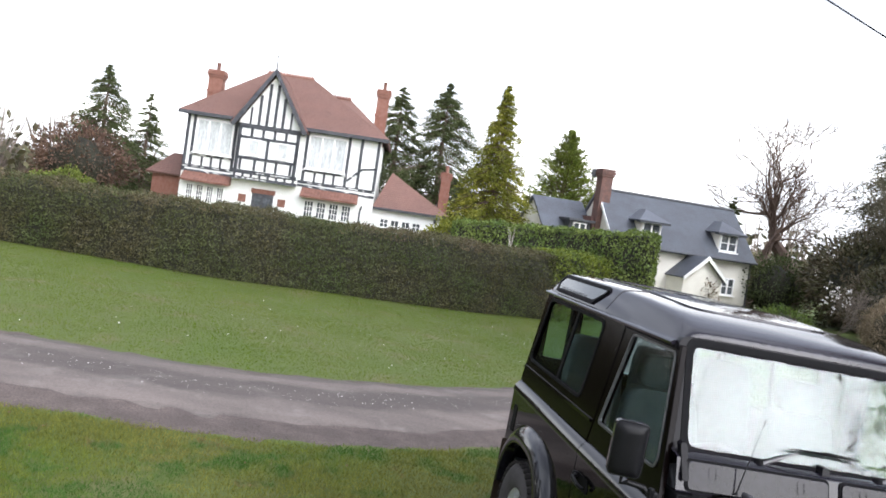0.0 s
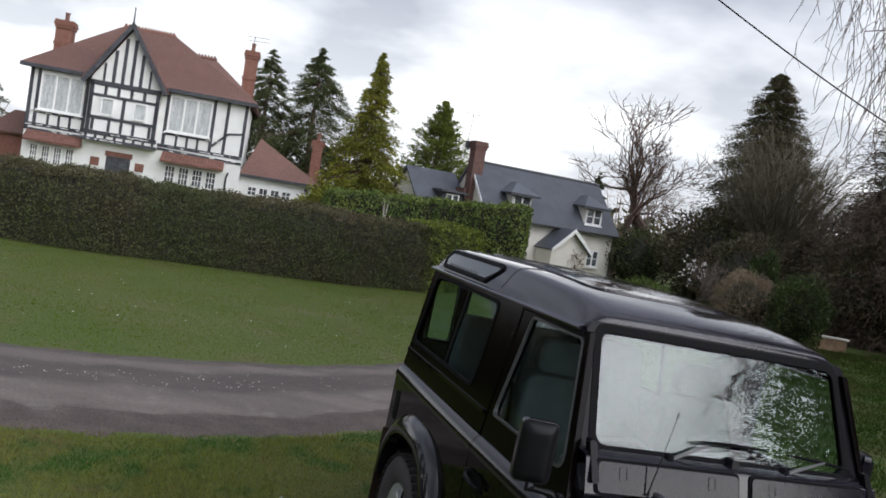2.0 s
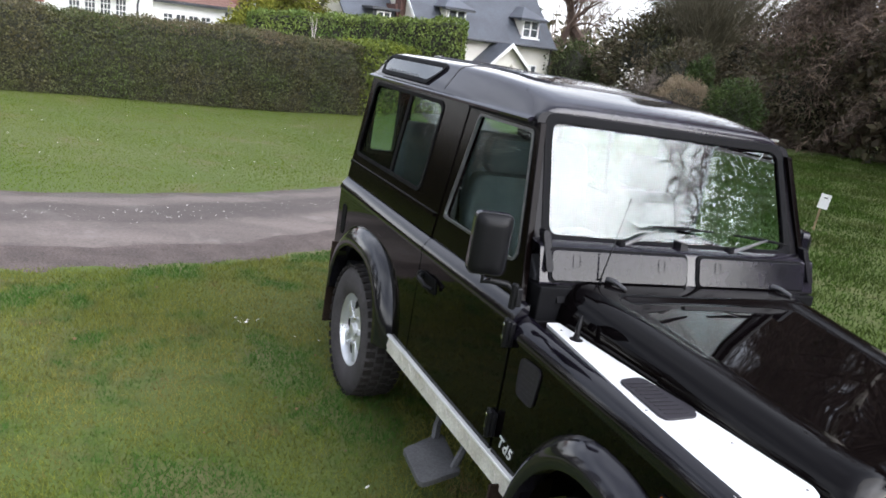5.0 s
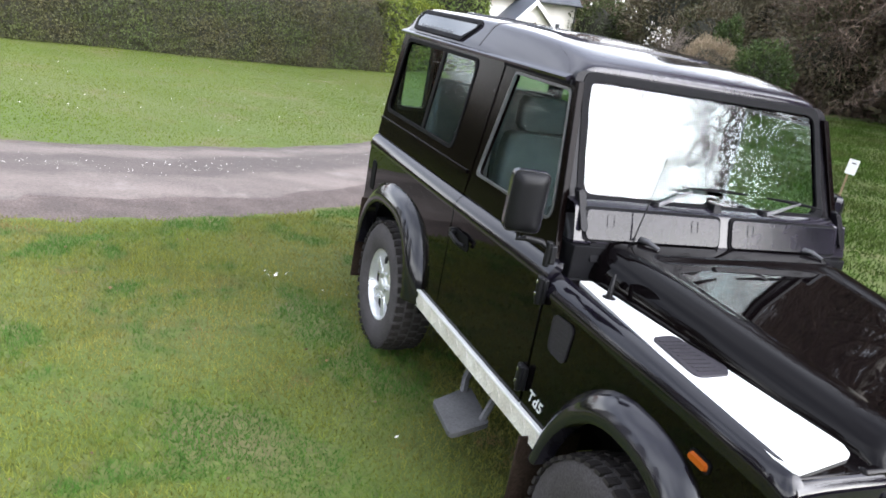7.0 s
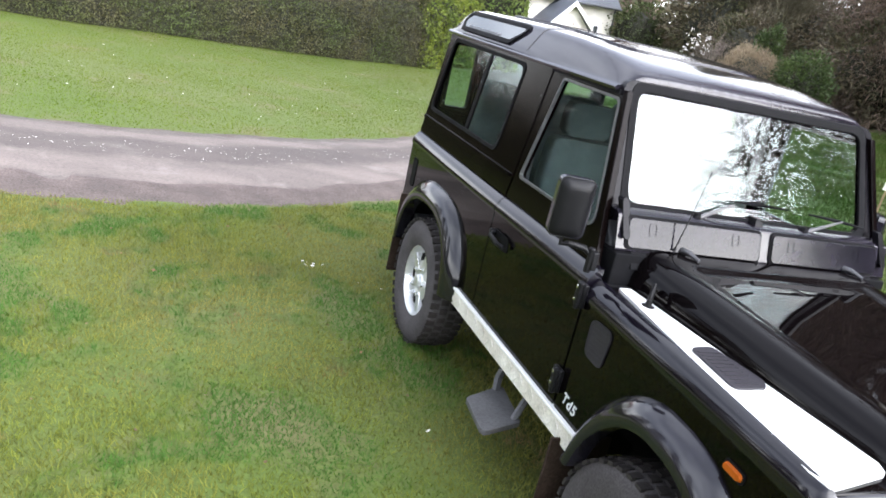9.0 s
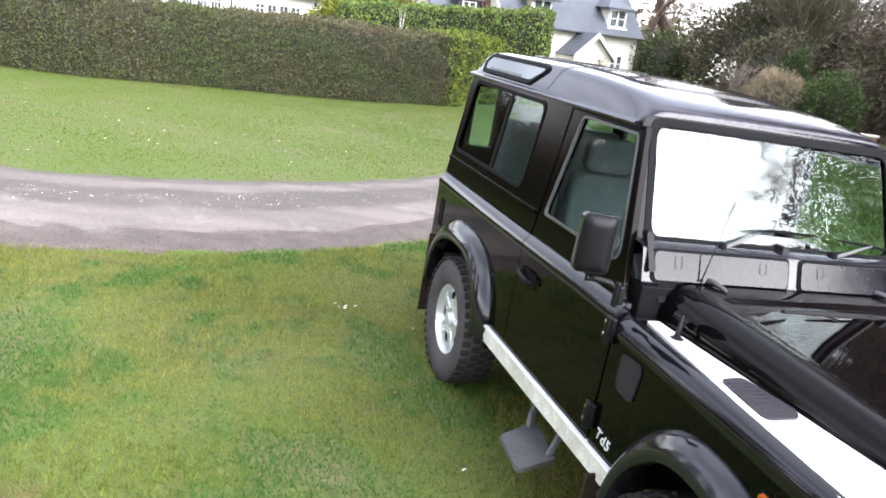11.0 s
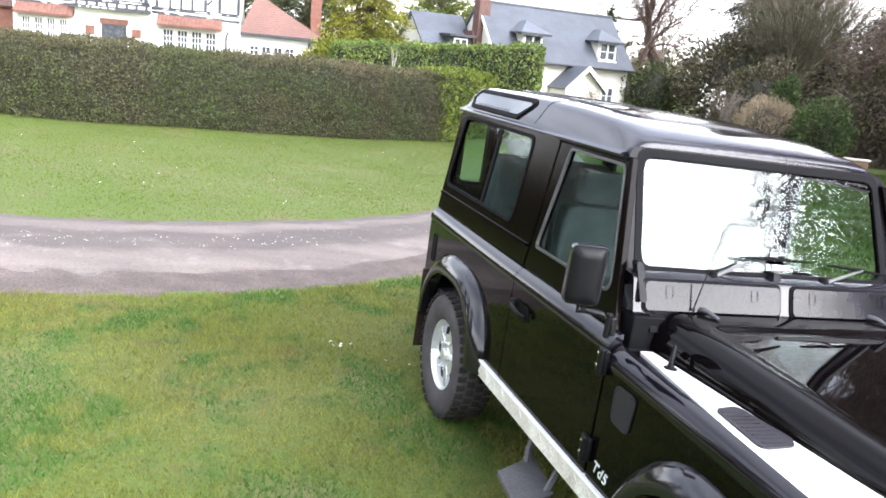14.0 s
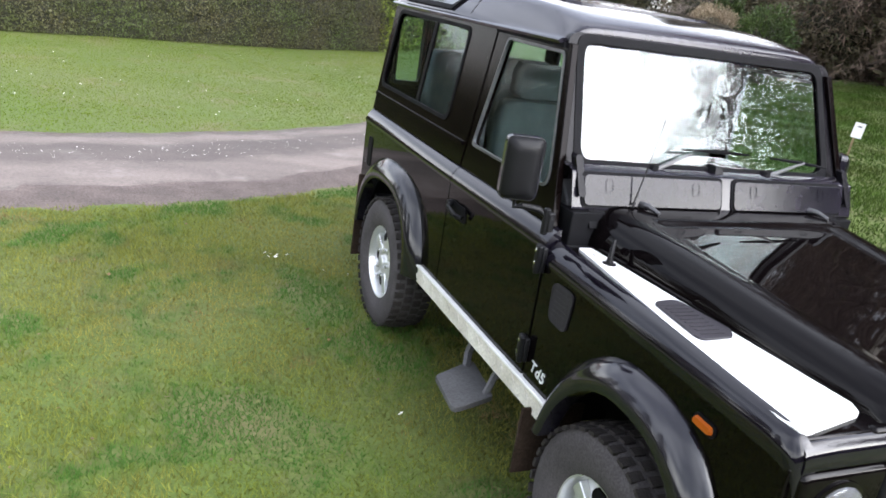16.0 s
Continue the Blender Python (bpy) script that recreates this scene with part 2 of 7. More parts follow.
# greens darkened to paint in the shade under the trees
RANKBLADE = leafy("rank_grass_painted_shade", (0.050, 0.092, 0.014), (0.070, 0.090, 0.024), rough=0.65, patch=0.8, island=0.5, light=0.25, spec=0.12)
blotched(BLADE, (0.235, 0.150, 0.088), 2.6, 0.545, 0.63, 0.95)
blotched(BLADE, (0.056, 0.132, 0.024), 1.3, 0.50, 0.57, 0.95)
blotched(TURF, (0.140, 0.108, 0.060), 1.25, 0.52, 0.68, 0.55)
blotched(FARBLADE, (0.098, 0.150, 0.018), 0.35, 0.5, 0.7, 0.6)
TARMAC = surface("worn_tarmac", (0.104, 0.086, 0.078), 0.9, vary=0.26, scale=1.6, fine=70, bump=0.4, tint=(0.072, 0.059, 0.053), stretch=(0.5, 1.6, 1))
blotched(TARMAC, (0.17, 0.15, 0.138), 2.4, 0.55, 0.75, 0.5)

blotched(TARMAC, (0.07, 0.062, 0.058), 3.0, 0.56, 0.72, 0.6)


def worn_tracks(m):
    """Paler wheel tracks worn along a drive, with broken edges."""
    n, l = m.node_tree.nodes, m.node_tree.links
    b = n["Principled BSDF"]
    was = b.inputs["Base Color"].links[0].from_socket
    coord = n.new("ShaderNodeTexCoord")
    sep = n.new("ShaderNodeSeparateXYZ"); l.new(coord.outputs["UV"], sep.inputs[0])
    t = n.new("ShaderNodeTexNoise"); t.inputs["Scale"].default_value, t.inputs["Detail"].default_value = 1.7, 8.0
    t.inputs["Roughness"].default_value = 0.7
    l.new(coord.outputs["Object"], t.inputs["Vector"])
    wob = n.new("ShaderNodeMath"); wob.operation = "MULTIPLY_ADD"; wob.inputs[1].default_value = 0.22
    l.new(t.outputs[0], wob.inputs[0]); l.new(sep.outputs[0], wob.inputs[2])
    ramp = n.new("ShaderNodeValToRGB"); l.new(wob.outputs[0], ramp.inputs[0])
    e = ramp.color_ramp.elements
    e[0].position, e[0].color = 0.27, (0, 0, 0, 1)
    e[1].position, e[1].color = 0.33, (0.9, 0.9, 0.9, 1)
    for p, v in ((0.52, 0.85), (0.58, 0.05), (0.80, 0.05), (0.85, 0.75), (0.94, 0.75), (0.98, 0.1)):
        k = e.new(p); k.color = (v, v, v, 1)
    mix = n.new("ShaderNodeMix"); mix.data_type = "RGBA"
    pale = n.new("ShaderNodeVectorMath"); pale.operation = "SCALE"; pale.inputs["Scale"].default_value = 1.75
    l.new(was, pale.inputs[0])
    l.new(ramp.outputs[0], mix.inputs[0]); l.new(was, mix.inputs[6]); l.new(pale.outputs[0], mix.inputs[7])
    l.new(mix.outputs[2], b.inputs["Base Color"])


worn_tracks(TARMAC)
GRIT = surface("gritty_drive_edge", (0.110, 0.085, 0.076), 0.95, vary=0.4, scale=4.0, fine=60, bump=0.8, tint=(0.070, 0.054, 0.048))
PETAL = surface("white_petals", (0.80, 0.76, 0.74), 0.7, vary=0.1, scale=5, fine=30)
PLATE = surface("dull_black_step", (0.085, 0.085, 0.088), 0.6, vary=0.25, scale=9, fine=90, bump=0.2)

HEDGE = leafy("hedge_leaves", (0.056, 0.072, 0.022), (0.072, 0.064, 0.030), rough=0.45, patch=0.8, island=0.45, light=0.12, spec=0.22)
HEDGE_TOP = leafy("browned_hedge_tips", (0.125, 0.096, 0.056), (0.085, 0.084, 0.036), rough=0.5, patch=0.9, island=0.45, light=0.15, spec=0.4)
# near-black colour stands for the shade deep inside hedges and shrubs
HEDGE_SHADE = surface("hedge_inner_shade", (0.026, 0.026, 0.015), 0.95, vary=0.4, scale=6, fine=30)
PRIVET = leafy("yellow_green_leaves", (0.165, 0.195, 0.028), (0.09, 0.125, 0.022), patch=1.5, island=0.5)
LAUREL = leafy("laurel_leaves", (0.160, 0.205, 0.050), (0.080, 0.128, 0.028), patch=1.2, island=0.5)
SPRUCE = leafy("dark_spruce_needles", (0.082, 0.100, 0.040), (0.054, 0.066, 0.030), rough=0.7, patch=0.6, island=0.4, light=0.15, spec=0.12)
GOLDEN = leafy("golden_conifer_sprays", (0.220, 0.215, 0.032), (0.120, 0.135, 0.024), rough=0.7, patch=0.5, island=0.5, light=0.2, spec=0.15)
CYPRESS = leafy("green_cypress_sprays", (0.170, 0.205, 0.036), (0.095, 0.125, 0.026), patch=0.5, island=0.4, light=0.3)
IVY = leafy("ivy_and_yew", (0.060, 0.064, 0.028), (0.095, 0.072, 0.048), patch=0.5, island=0.5, light=0.1)
EVERGREEN = leafy("glossy_evergreen_leaves", (0.075, 0.108, 0.034), (0.042, 0.066, 0.022), rough=0.35, patch=1.0, island=0.5)
FIR = leafy("olive_brown_fir_sprays", (0.078, 0.076, 0.036), (0.050, 0.046, 0.026), rough=0.75, patch=0.7, island=0.5, light=0.1, spec=0.1)
DEADWOOD = leafy("dead_brown_growth", (0.220, 0.158, 0.120), (0.120, 0.088, 0.070), patch=0.5, island=0.5, light=0.1)
BEECH = leafy("dead_beech_leaves", (0.135, 0.080, 0.056), (0.085, 0.052, 0.038), patch=1.0, island=0.5, light=0.1)
DEADBARK = surface("dead_brown_bark", (0.20, 0.15, 0.12), 0.9, vary=0.3, scale=3, fine=20, tint=(0.13, 0.095, 0.075))
DRYSTEM = leafy("dry_brown_stems", (0.32, 0.255, 0.175), (0.20, 0.15, 0.10), patch=1.5, island=0.4, light=0.1)


# ---- builders ----
def part(name, bm, material, parent=None, label="", smooth=35, bevel=0.0):
    """Links a bmesh as one mesh object, as a part of parent where one is given."""
    me = bpy.data.meshes.new(name)
    bmesh.ops.recalc_face_normals(bm, faces=bm.faces)
    bm.to_mesh(me)
    bm.free()
    me.materials.append(material)
    if smooth:
        me.shade_smooth()
        me.set_sharp_from_angle(angle=radians(smooth))
    ob = new(name, me)
    if parent:
        ob.parent = parent
    if bevel:
        mod = ob.modifiers.new("edge", "BEVEL")
        mod.width, mod.segments, mod.limit_method, mod.angle_limit = bevel, 2, "ANGLE", radians(40)
    if label:
        tagged(ob, label)
    return ob


def thing(name, label, category, m=None, group="", kind=""):
    """The Empty at a thing's base, which holds its parts."""
    ob = new(name)
    ob.empty_display_size = 0.1
    if m:
        ob.matrix_world = m
    return tagged(ob, label, category, group, kind)


def box(bm, lo, hi, m=None):
    vs = [bm.verts.new(Vector([(lo, hi)[(i >> k) & 1][k] for k in range(3)])) for i in range(8)]
    for q in ((0, 2, 3, 1), (4, 5, 7, 6), (0, 1, 5, 4), (2, 6, 7, 3), (0, 4, 6, 2), (1, 3, 7, 5)):
        bm.faces.new([vs[i] for i in q])
    if m:
        bmesh.ops.transform(bm, matrix=m, verts=vs)
    return vs


def boxed(lo, hi, m=None):
    bm = bmesh.new()
    box(bm, lo, hi, m)
    return bm


def rounded(points, r, steps=5):
    """The outline with its corners rounded by r, or by one r for each corner."""
    out, k = [], len(points)
    for i, p in enumerate(points):
        p, a, b = Vector(p), Vector(points[i - 1]), Vector(points[(i + 1) % k])
        rad = r[i] if isinstance(r, (list, tuple)) else r
        da, db = (a - p), (b - p)
        cut = min(rad / max(math.tan(da.angle(db) / 2), 0.05), da.length * 0.49, db.length * 0.49) if rad else 0
        if not cut:
            out.append(p)
            continue
        s, e = p + da.normalized() * cut, p + db.normalized() * cut
        for j in range(steps + 1):
            t = j / steps
            out.append(s.lerp(p, t).lerp(p.lerp(e, t), t))
    return [tuple(v) for v in out]


def rrect(u0, v0, u1, v1, r, steps=5):
    return rounded([(u0, v0), (u1, v0), (u1, v1), (u0, v1)], r, steps)


def sheet(loops, front, back, bm=None):
    """A plate with holes: loops of (u, v), the outer one first, laid out by front(u, v) and back(u, v)."""
    bm = bm or bmesh.new()
    flat = [Vector((u, v, 0)) for loop in loops for u, v in loop]
    tris = geometry.tessellate_polygon([[Vector((u, v, 0)) for u, v in loop] for loop in loops])
    f = [bm.verts.new(front(p.x, p.y)) for p in flat]
    b = [bm.verts.new(back(p.x, p.y)) for p in flat]
    for t in tris:
        try:
            bm.faces.new([f[i] for i in t])
            bm.faces.new([b[i] for i in reversed(t)])
        except ValueError:
            pass
    at = 0
    for loop in loops:
        k = len(loop)
        for i in range(k):
            j = (i + 1) % k
            bm.faces.new((f[at + i], f[at + j], b[at + j], b[at + i]))
        at += k
    bmesh.ops.dissolve_limit(bm, angle_limit=0.002, verts=bm.verts, edges=bm.edges)
    return bm


def loft(sections, closed=True, caps=True, bm=None):
    """A skin over rows of points; closed: each row is a ring."""
    bm = bm or bmesh.new()
    rings = [[bm.verts.new(p) for p in s] for s in sections]
    bm.verts.index_update()
    k = len(rings[0])
    for a, b in zip(rings, rings[1:]):
        for i in range(k if closed else k - 1):
            j = (i + 1) % k
            bm.faces.new((a[i], a[j], b[j], b[i]))
    if caps and closed:
        bm.faces.new(rings[0])
        bm.faces.new(list(reversed(rings[-1])))
    return bm


def ring(centre, axis, r, k=12, squash=1.0, side=None):
    """A circle of points round centre, across axis."""
    axis = Vector(axis).normalized()
    a = axis.orthogonal().normalized() if side is None else (Vector(side) - axis * axis.dot(Vector(side))).normalized()
    b = axis.cross(a)
    return [Vector(centre) + (a * math.cos(t) + b * math.sin(t) * squash) * r for t in (2 * math.pi * i / k for i in range(k))]


def tube(points, radii, k=8, bm=None):
    """A pipe along points."""
    pts = [Vector(p) for p in points]
    radii = radii if isinstance(radii, (list, tuple)) else [radii] * len(pts)
    rows, side = [], None
    for i, p in enumerate(pts):
        axis = pts[min(i + 1, len(pts) - 1)] - pts[max(i - 1, 0)]
        side = side or axis.orthogonal()
        rows.append(ring(p, axis, radii[i], k, side=side))
    return loft(rows, True, True, bm)


def spun(profile, centre, axis, k=32, bm=None, closed=False):
    """A body turned round axis (a unit vector along x, y or z): profile of (along, radius)."""
    axis = Vector(axis)
    rows = [ring(Vector(centre) + axis * a, axis, max(r, 1e-4), k, side=axis.yzx) for a, r in profile]
    if closed:
        rows.append(rows[0])
    bm = bm or bmesh.new()
    return loft(rows, True, not closed, bm)


def cards(name, centre, along, size, aspect, material, parent=None, label="", lean=None):
    """Many small leaves as one mesh: four-cornered, pointed, folded by chance. centre, along: (n, 3) arrays."""
    k = len(centre)
    rng = np.random.default_rng(k)
    along = along / np.maximum(np.linalg.norm(along, axis=1, keepdims=True), 1e-6)
    rand = rng.normal(size=(k, 3)) if lean is None else lean + 0.5 * rng.normal(size=(k, 3))
    across = np.cross(along, rand)
    across /= np.maximum(np.linalg.norm(across, axis=1, keepdims=True), 1e-6)
    s = np.asarray(size).reshape(-1, 1) * np.ones((k, 1))
    co = np.stack([centre - along * s * 0.5, centre + across * s * aspect * 0.5 + along * s * 0.05, centre + along * s * 0.5, centre - across * s * aspect * 0.5 + along * s * 0.05], 1)
    return mesh_of(name, co.reshape(-1, 3), 4, material, parent, label)


def mesh_of(name, co, corners, material, parent=None, label=""):
    """A mesh of loose faces, each with its own corners."""
    me = bpy.data.meshes.new(name)
    k = len(co)
    me.vertices.add(k); me.vertices.foreach_set("co", np.ascontiguousarray(co, dtype=np.float32).ravel())
    me.loops.add(k); me.loops.foreach_set("vertex_index", np.arange(k, dtype=np.int32))
    me.polygons.add(k // corners); me.polygons.foreach_set("loop_start", np.arange(0, k, corners, dtype=np.int32))
    me.update(calc_edges=True)
    me.materials.append(material)
    ob = new(name, me)
    if parent:
        ob.parent = parent
    if label:
        tagged(ob, label)
    return ob


# ---- ground ----
def height(x, y):
    """The lawn falls gently from left to right."""
    return -0.312 * np.tanh(x / 6.0) - 0.035 * (1 - np.tanh((y - 0.35) / 0.5)) + 0.012 * np.sin(x * 1.3 + y * 0.7) * np.sin(y * 0.9)


def spread(near, far, step, k):
    a = np.arange(-near, near + step / 2, step)
    b = near + (far - near) * (np.arange(1, k + 1) / k) ** 3
    return np.concatenate([-b[::-1], a, b])


def build_ground():
    xs, ys = spread(24, 1500, 0.5, 14), spread(40, 1500, 0.5, 14)
    gx, gy = np.meshgrid(xs, ys)
    co = np.stack([gx, gy, height(gx, gy)], -1).reshape(-1, 3)
    w = len(xs)
    i = (np.arange(len(ys) - 1)[:, None] * w + np.arange(w - 1)).ravel()
    me = bpy.data.meshes.new("ground")
    me.from_pydata(co.tolist(), [], np.stack([i, i + 1, i + w + 1, i + w], 1).tolist())
    me.shade_smooth()
    me.materials.append(TURF)
    tagged(new("ground", me), "short mown lawn turf with worn patches", "lawn", kind="structure")


build_ground()

NEAR = [(-30, 7.2), (-14, 5.6), (-9, 4.95), (-6, 4.6), (-4.8, 4.42), (-3.5, 4.33), (-2.6, 4.44), (-1.9, 4.62), (-1.0, 4.96), (-0.1, 5.40), (1.5, 6.62), (3.5, 8.8), (5.5, 12.0), (8, 18.0), (10.5, 26.0), (12.5, 33.0)]
FAR = [(-30, 10.4), (-14, 8.6), (-9, 7.8), (-6.5, 7.42), (-5.0, 7.20), (-4.0, 7.05), (-3.0, 7.10), (-2.0, 7.40), (-1.0, 7.85), (0.0, 8.42), (1.0, 9.05), (2.5, 10.9), (4.3, 14.3), (6.2, 19.5), (8.4, 27.0), (10.2, 33.0)]


def along_line(line, k):
    """k points evenly on a line drawn through the given ones."""
    p = np.array(line, float)
    s = np.concatenate([[0], np.cumsum(np.linalg.norm(np.diff(p, axis=0), axis=1))])
    t = np.linspace(0, s[-1], k)
    return np.stack([np.interp(t, s, p[:, 0]), np.interp(t, s, p[:, 1])], 1)


def smooth_line(line, k):
    p = along_line(line, k)
    for _ in range(6):
        p[1:-1] = (p[:-2] + 2 * p[1:-1] + p[2:]) / 4
    return p


def build_drive():
    k = 260
    a, b = smooth_line(NEAR, k), smooth_line(FAR, k)
    rng = np.random.default_rng(4)

    def strip(name, t0, t1, lift, ragged0, ragged1, material, label, crown=0.03):
        rows = []
        for i in range(k):
            r0, r1 = (rng.normal() * g for g in (ragged0, ragged1))
            row = []
            for j in range(9):
                t = t0 + (t1 - t0) * j / 8 + (r0 if j == 0 else r1 if j == 8 else 0)
                x, y = a[i] * (1 - t) + b[i] * t
                row.append((x, y, float(height(x, y)) + lift + crown * math.sin(math.pi * min(max(t, 0), 1)) + (-0.022 if j in (0, 8) else 0)))
            rows.append(row)
        bm = loft(rows, closed=False, caps=False)
        uv = bm.loops.layers.uv.new("across")
        for f in bm.faces:
            for c in f.loops:
                i, j = divmod(c.vert.index, 9)
                c[uv].uv = (t0 + (t1 - t0) * j / 8, i * 0.17)
        ob = part(name, bm, material, None, smooth=60)
        return tagged(ob, label, "drive", kind="structure")

    strip("drive_verge", -0.03, 1.02, 0.012, 0.035, 0.025, GRIT, "gritty brown earth edge of the driveway")
    strip("drive", 0.15, 0.95, 0.024, 0.030, 0.018, TARMAC, "worn grey tarmac driveway crossing the lawn")


build_drive()

# ---- the car ----
CAR = thing("off_road_car", "black boxy off-road car with bright metal plates on the lawn", "car", pose(0, 0, 0, 0, 3, 0) @ Matrix(((0.985, 0, 0, -0.012), (0.03, 1, 0, 0.024), (0, 0, 1, 0), (0, 0, 0, 1))))


def superarc(cy, cz, r, a0, a1, k, n=2.5, wide=1.0):
    """Points on a squarish arch in (y, z), from a0 to a1 degrees."""
    out = []
    for i in range(k + 1):
        a = radians(a0 + (a1 - a0) * i / k)
        c, s = math.cos(a), math.sin(a)
        out.append((cy + wide * r * math.copysign(abs(c) ** (2 / n), c), cz + r * math.copysign(abs(s) ** (2 / n), s)))
    return out


def upper_x(z):
    """Half the width of the cabin at a height, leaning in towards the roof."""
    return 0.795 - (z - 1.19) * 0.14


def shoulder(bm, side, y0, y1, drop=(0.0, 0.0)):
    """The rounded waist rail along the top of a lower panel; drop: how far it lies below the doors' rail at y0 and y1."""
    prof = [(0.800, 1.100), (0.835, 1.104), (0.836, 1.118), (0.826, 1.145), (0.806, 1.172), (0.786, 1.186), (0.770, 1.189), (0.770, 1.10)]
    loft([[(side * x, y, z - d) for x, z in prof] for y, d in zip((y0, y1), drop)], True, True, bm)


def lower_panel(side, outline):
    bm = sheet([outline], lambda u, v: Vector((side * 0.830, u, v)), lambda u, v: Vector((side * 0.800, u, v)))
    return bm


def waist_rail(side, y0, y1, host, drop=(0.0, 0.0)):
    bm = bmesh.new()
    shoulder(bm, side, y0, y1, drop)
    part("waist_rail", bm, RAIL, host, smooth=50)


def frame_ring(outer, inner, front, back, bm=None):
    return sheet([outer, inner], front, back, bm)


def grow(loop, d):
    """The loop pushed outwards by about d."""
    c = Vector((sum(p[0] for p in loop) / len(loop), sum(p[1] for p in loop) / len(loop)))
    xs, ys = [p[0] for p in loop], [p[1] for p in loop]
    w, h = (max(xs) - min(xs)) / 2, (max(ys) - min(ys)) / 2
    return [(c.x + (p[0] - c.x) * (1 + d / w), c.y + (p[1] - c.y) * (1 + d / h)) for p in loop]


def side_map(side, off):
    return lambda u, v: Vector((side * (upper_x(v) + off), u, v))


def build_side(side):
    arch = superarc(2.36, 0.42, 0.49, 165, 15, 18)
    quarter = [(1.575, 0.55), (arch[0][0], 0.55), *arch, (arch[-1][0], 0.55), (3.04, 0.62), (3.05, 1.11), (1.575, 1.11)]
    q = part("rear_quarter_panel", lower_panel(side, quarter), PAINT, CAR, bevel=0.004)
    waist_rail(side, 1.575, 3.05, q)
    arch = superarc(0.06, 0.42, 0.46, 165, 90, 9, 1.9, 0.88) + superarc(0.06, 0.42, 0.46, 90, 15, 9)[1:]
    fwd = [(-0.640, 0.72), (-0.640, 1.020), (0.605, 1.065), (0.605, 0.55)]
    arch = [(-y, z) for y, z in arch]
    wing = [*fwd, (arch[0][0], 0.55), *arch, (arch[-1][0], 0.60), (-0.62, 0.62)]
    w = part("front_wing", lower_panel(side, wing), PAINT, CAR, bevel=0.004)
    soft_edge = [(0.800, 1.100), (0.835, 1.104), (0.836, 1.118), (0.826, 1.145), (0.806, 1.172), (0.786, 1.186), (0.770, 1.189), (0.770, 1.10)]
    square_edge = [(0.800, 1.100), (0.838, 1.104), (0.841, 1.126), (0.836, 1.152), (0.825, 1.174), (0.810, 1.186), (0.792, 1.189), (0.770, 1.10)]
    rows = []
    for y, drop, in_ in ((0.605, 0.042, 0.0), (0.25, 0.052, 0.0), (-0.10, 0.062, 0.0), (-0.40, 0.073, 0.0), (-0.56, 0.080, 0.0), (-0.600, 0.085, 0.002), (-0.622, 0.094, 0.006), (-0.638, 0.110, 0.013), (-0.648, 0.135, 0.022), (-0.651, 0.165, 0.030)):
        k = min(1.0, max(0.0, (0.3 - y) / 0.7))
        rows.append([(side * (a[0] + (b[0] - a[0]) * k - in_), y, a[1] + (b[1] - a[1]) * k - drop) for a, b in zip(soft_edge, square_edge)])
    part("wing_edge", loft(rows, True, True), RAIL, w, "rounded outer edge of the wing", smooth=60)
    box_top = bmesh.new()
    loft([[(side * x, y, z) for x, z in ((0.80, 1.110), (0.80, 1.117), (0.50, 1.117), (0.50, 1.05), (0.79, 1.05)) for z in [z - (0.024 if y < 0 else -0.006)]] for y in (-0.625, 0.60)], True, True, box_top)
    box(box_top, (min(side * 0.50, side * 0.815), -0.648, 0.70), (max(side * 0.50, side * 0.815), -0.60, 1.035))
    part("wing_top", box_top, PAINT, w, bevel=0.012)
    # rolled nose along the front of the wing
    nose = [(-0.585, 1.094), (-0.612, 1.093), (-0.632, 1.087), (-0.645, 1.075), (-0.652, 1.058), (-0.654, 1.040), (-0.654, 1.020), (-0.60, 1.020)]
    part("wing_nose", loft([[(side * x, y, z - d) for y, z in nose] for x, d in ((0.49, 0.0), (0.70, 0.001), (0.780, 0.004), (0.803, 0.009))], True, True), RAIL, w, smooth=60)
    # wheel wells, dark inside
    for cy in (0.0, 2.36):
        bm = bmesh.new()
        loft([[(side * x, y, z) for y, z in superarc(cy, 0.42, 0.50, 180, 0, 14)] for x in (0.80, 0.42)], False, False, bm)
        part("wheel_well", bm, TRIM, CAR)
    # arch flares
    for cy, host, wide, tall in ((2.36, q, 1.0, 1.0), (-0.05, w, 0.90, 0.955)):
        rows = []
        for i in range(25):
            a = -8 + 196 * i / 24
            sect = []
            for r, x in ((0.575, 0.826), (0.572, 0.838), (0.548, 0.868), (0.505, 0.900), (0.470, 0.906), (0.455, 0.898), (0.455, 0.826)):
                squarish, reach = (1.9, wide * 0.95) if cy < 1 and a < 90 else (2.5, wide)
                y, z = superarc(cy, 0.42, r * tall, a, a, 1, squarish, reach)[0]
                sect.append((side * x, y, max(z, 0.50)))
            rows.append(sect)
        part("wheel_arch_flare", loft(rows, True, True), FLARE, host, "glossy black wheel arch flare", smooth=50)
    # upper rear side with its sliding window
    hole = rounded([(1.862, 1.355), (2.995, 1.355), (2.960, 1.812), (1.862, 1.812)], 0.06)
    wall = [(1.575, 1.186), (3.05, 1.186), (3.075, 1.850), (1.575, 1.850)]
    u = part("cabin_side", sheet([wall, hole], side_map(side, 0), side_map(side, -0.03)), DULL, CAR, bevel=0.003)
    win = part("side_window", sheet([grow(hole, 0.004)], side_map(side, -0.012), side_map(side, -0.016)), GLASS, CAR)
    win.visible_shadow = False
    part("rubber_seal", frame_ring(grow(hole, 0.010), grow(hole, -0.010), side_map(side, 0.006), side_map(side, -0.006)), TRIM, win, bevel=0.003)
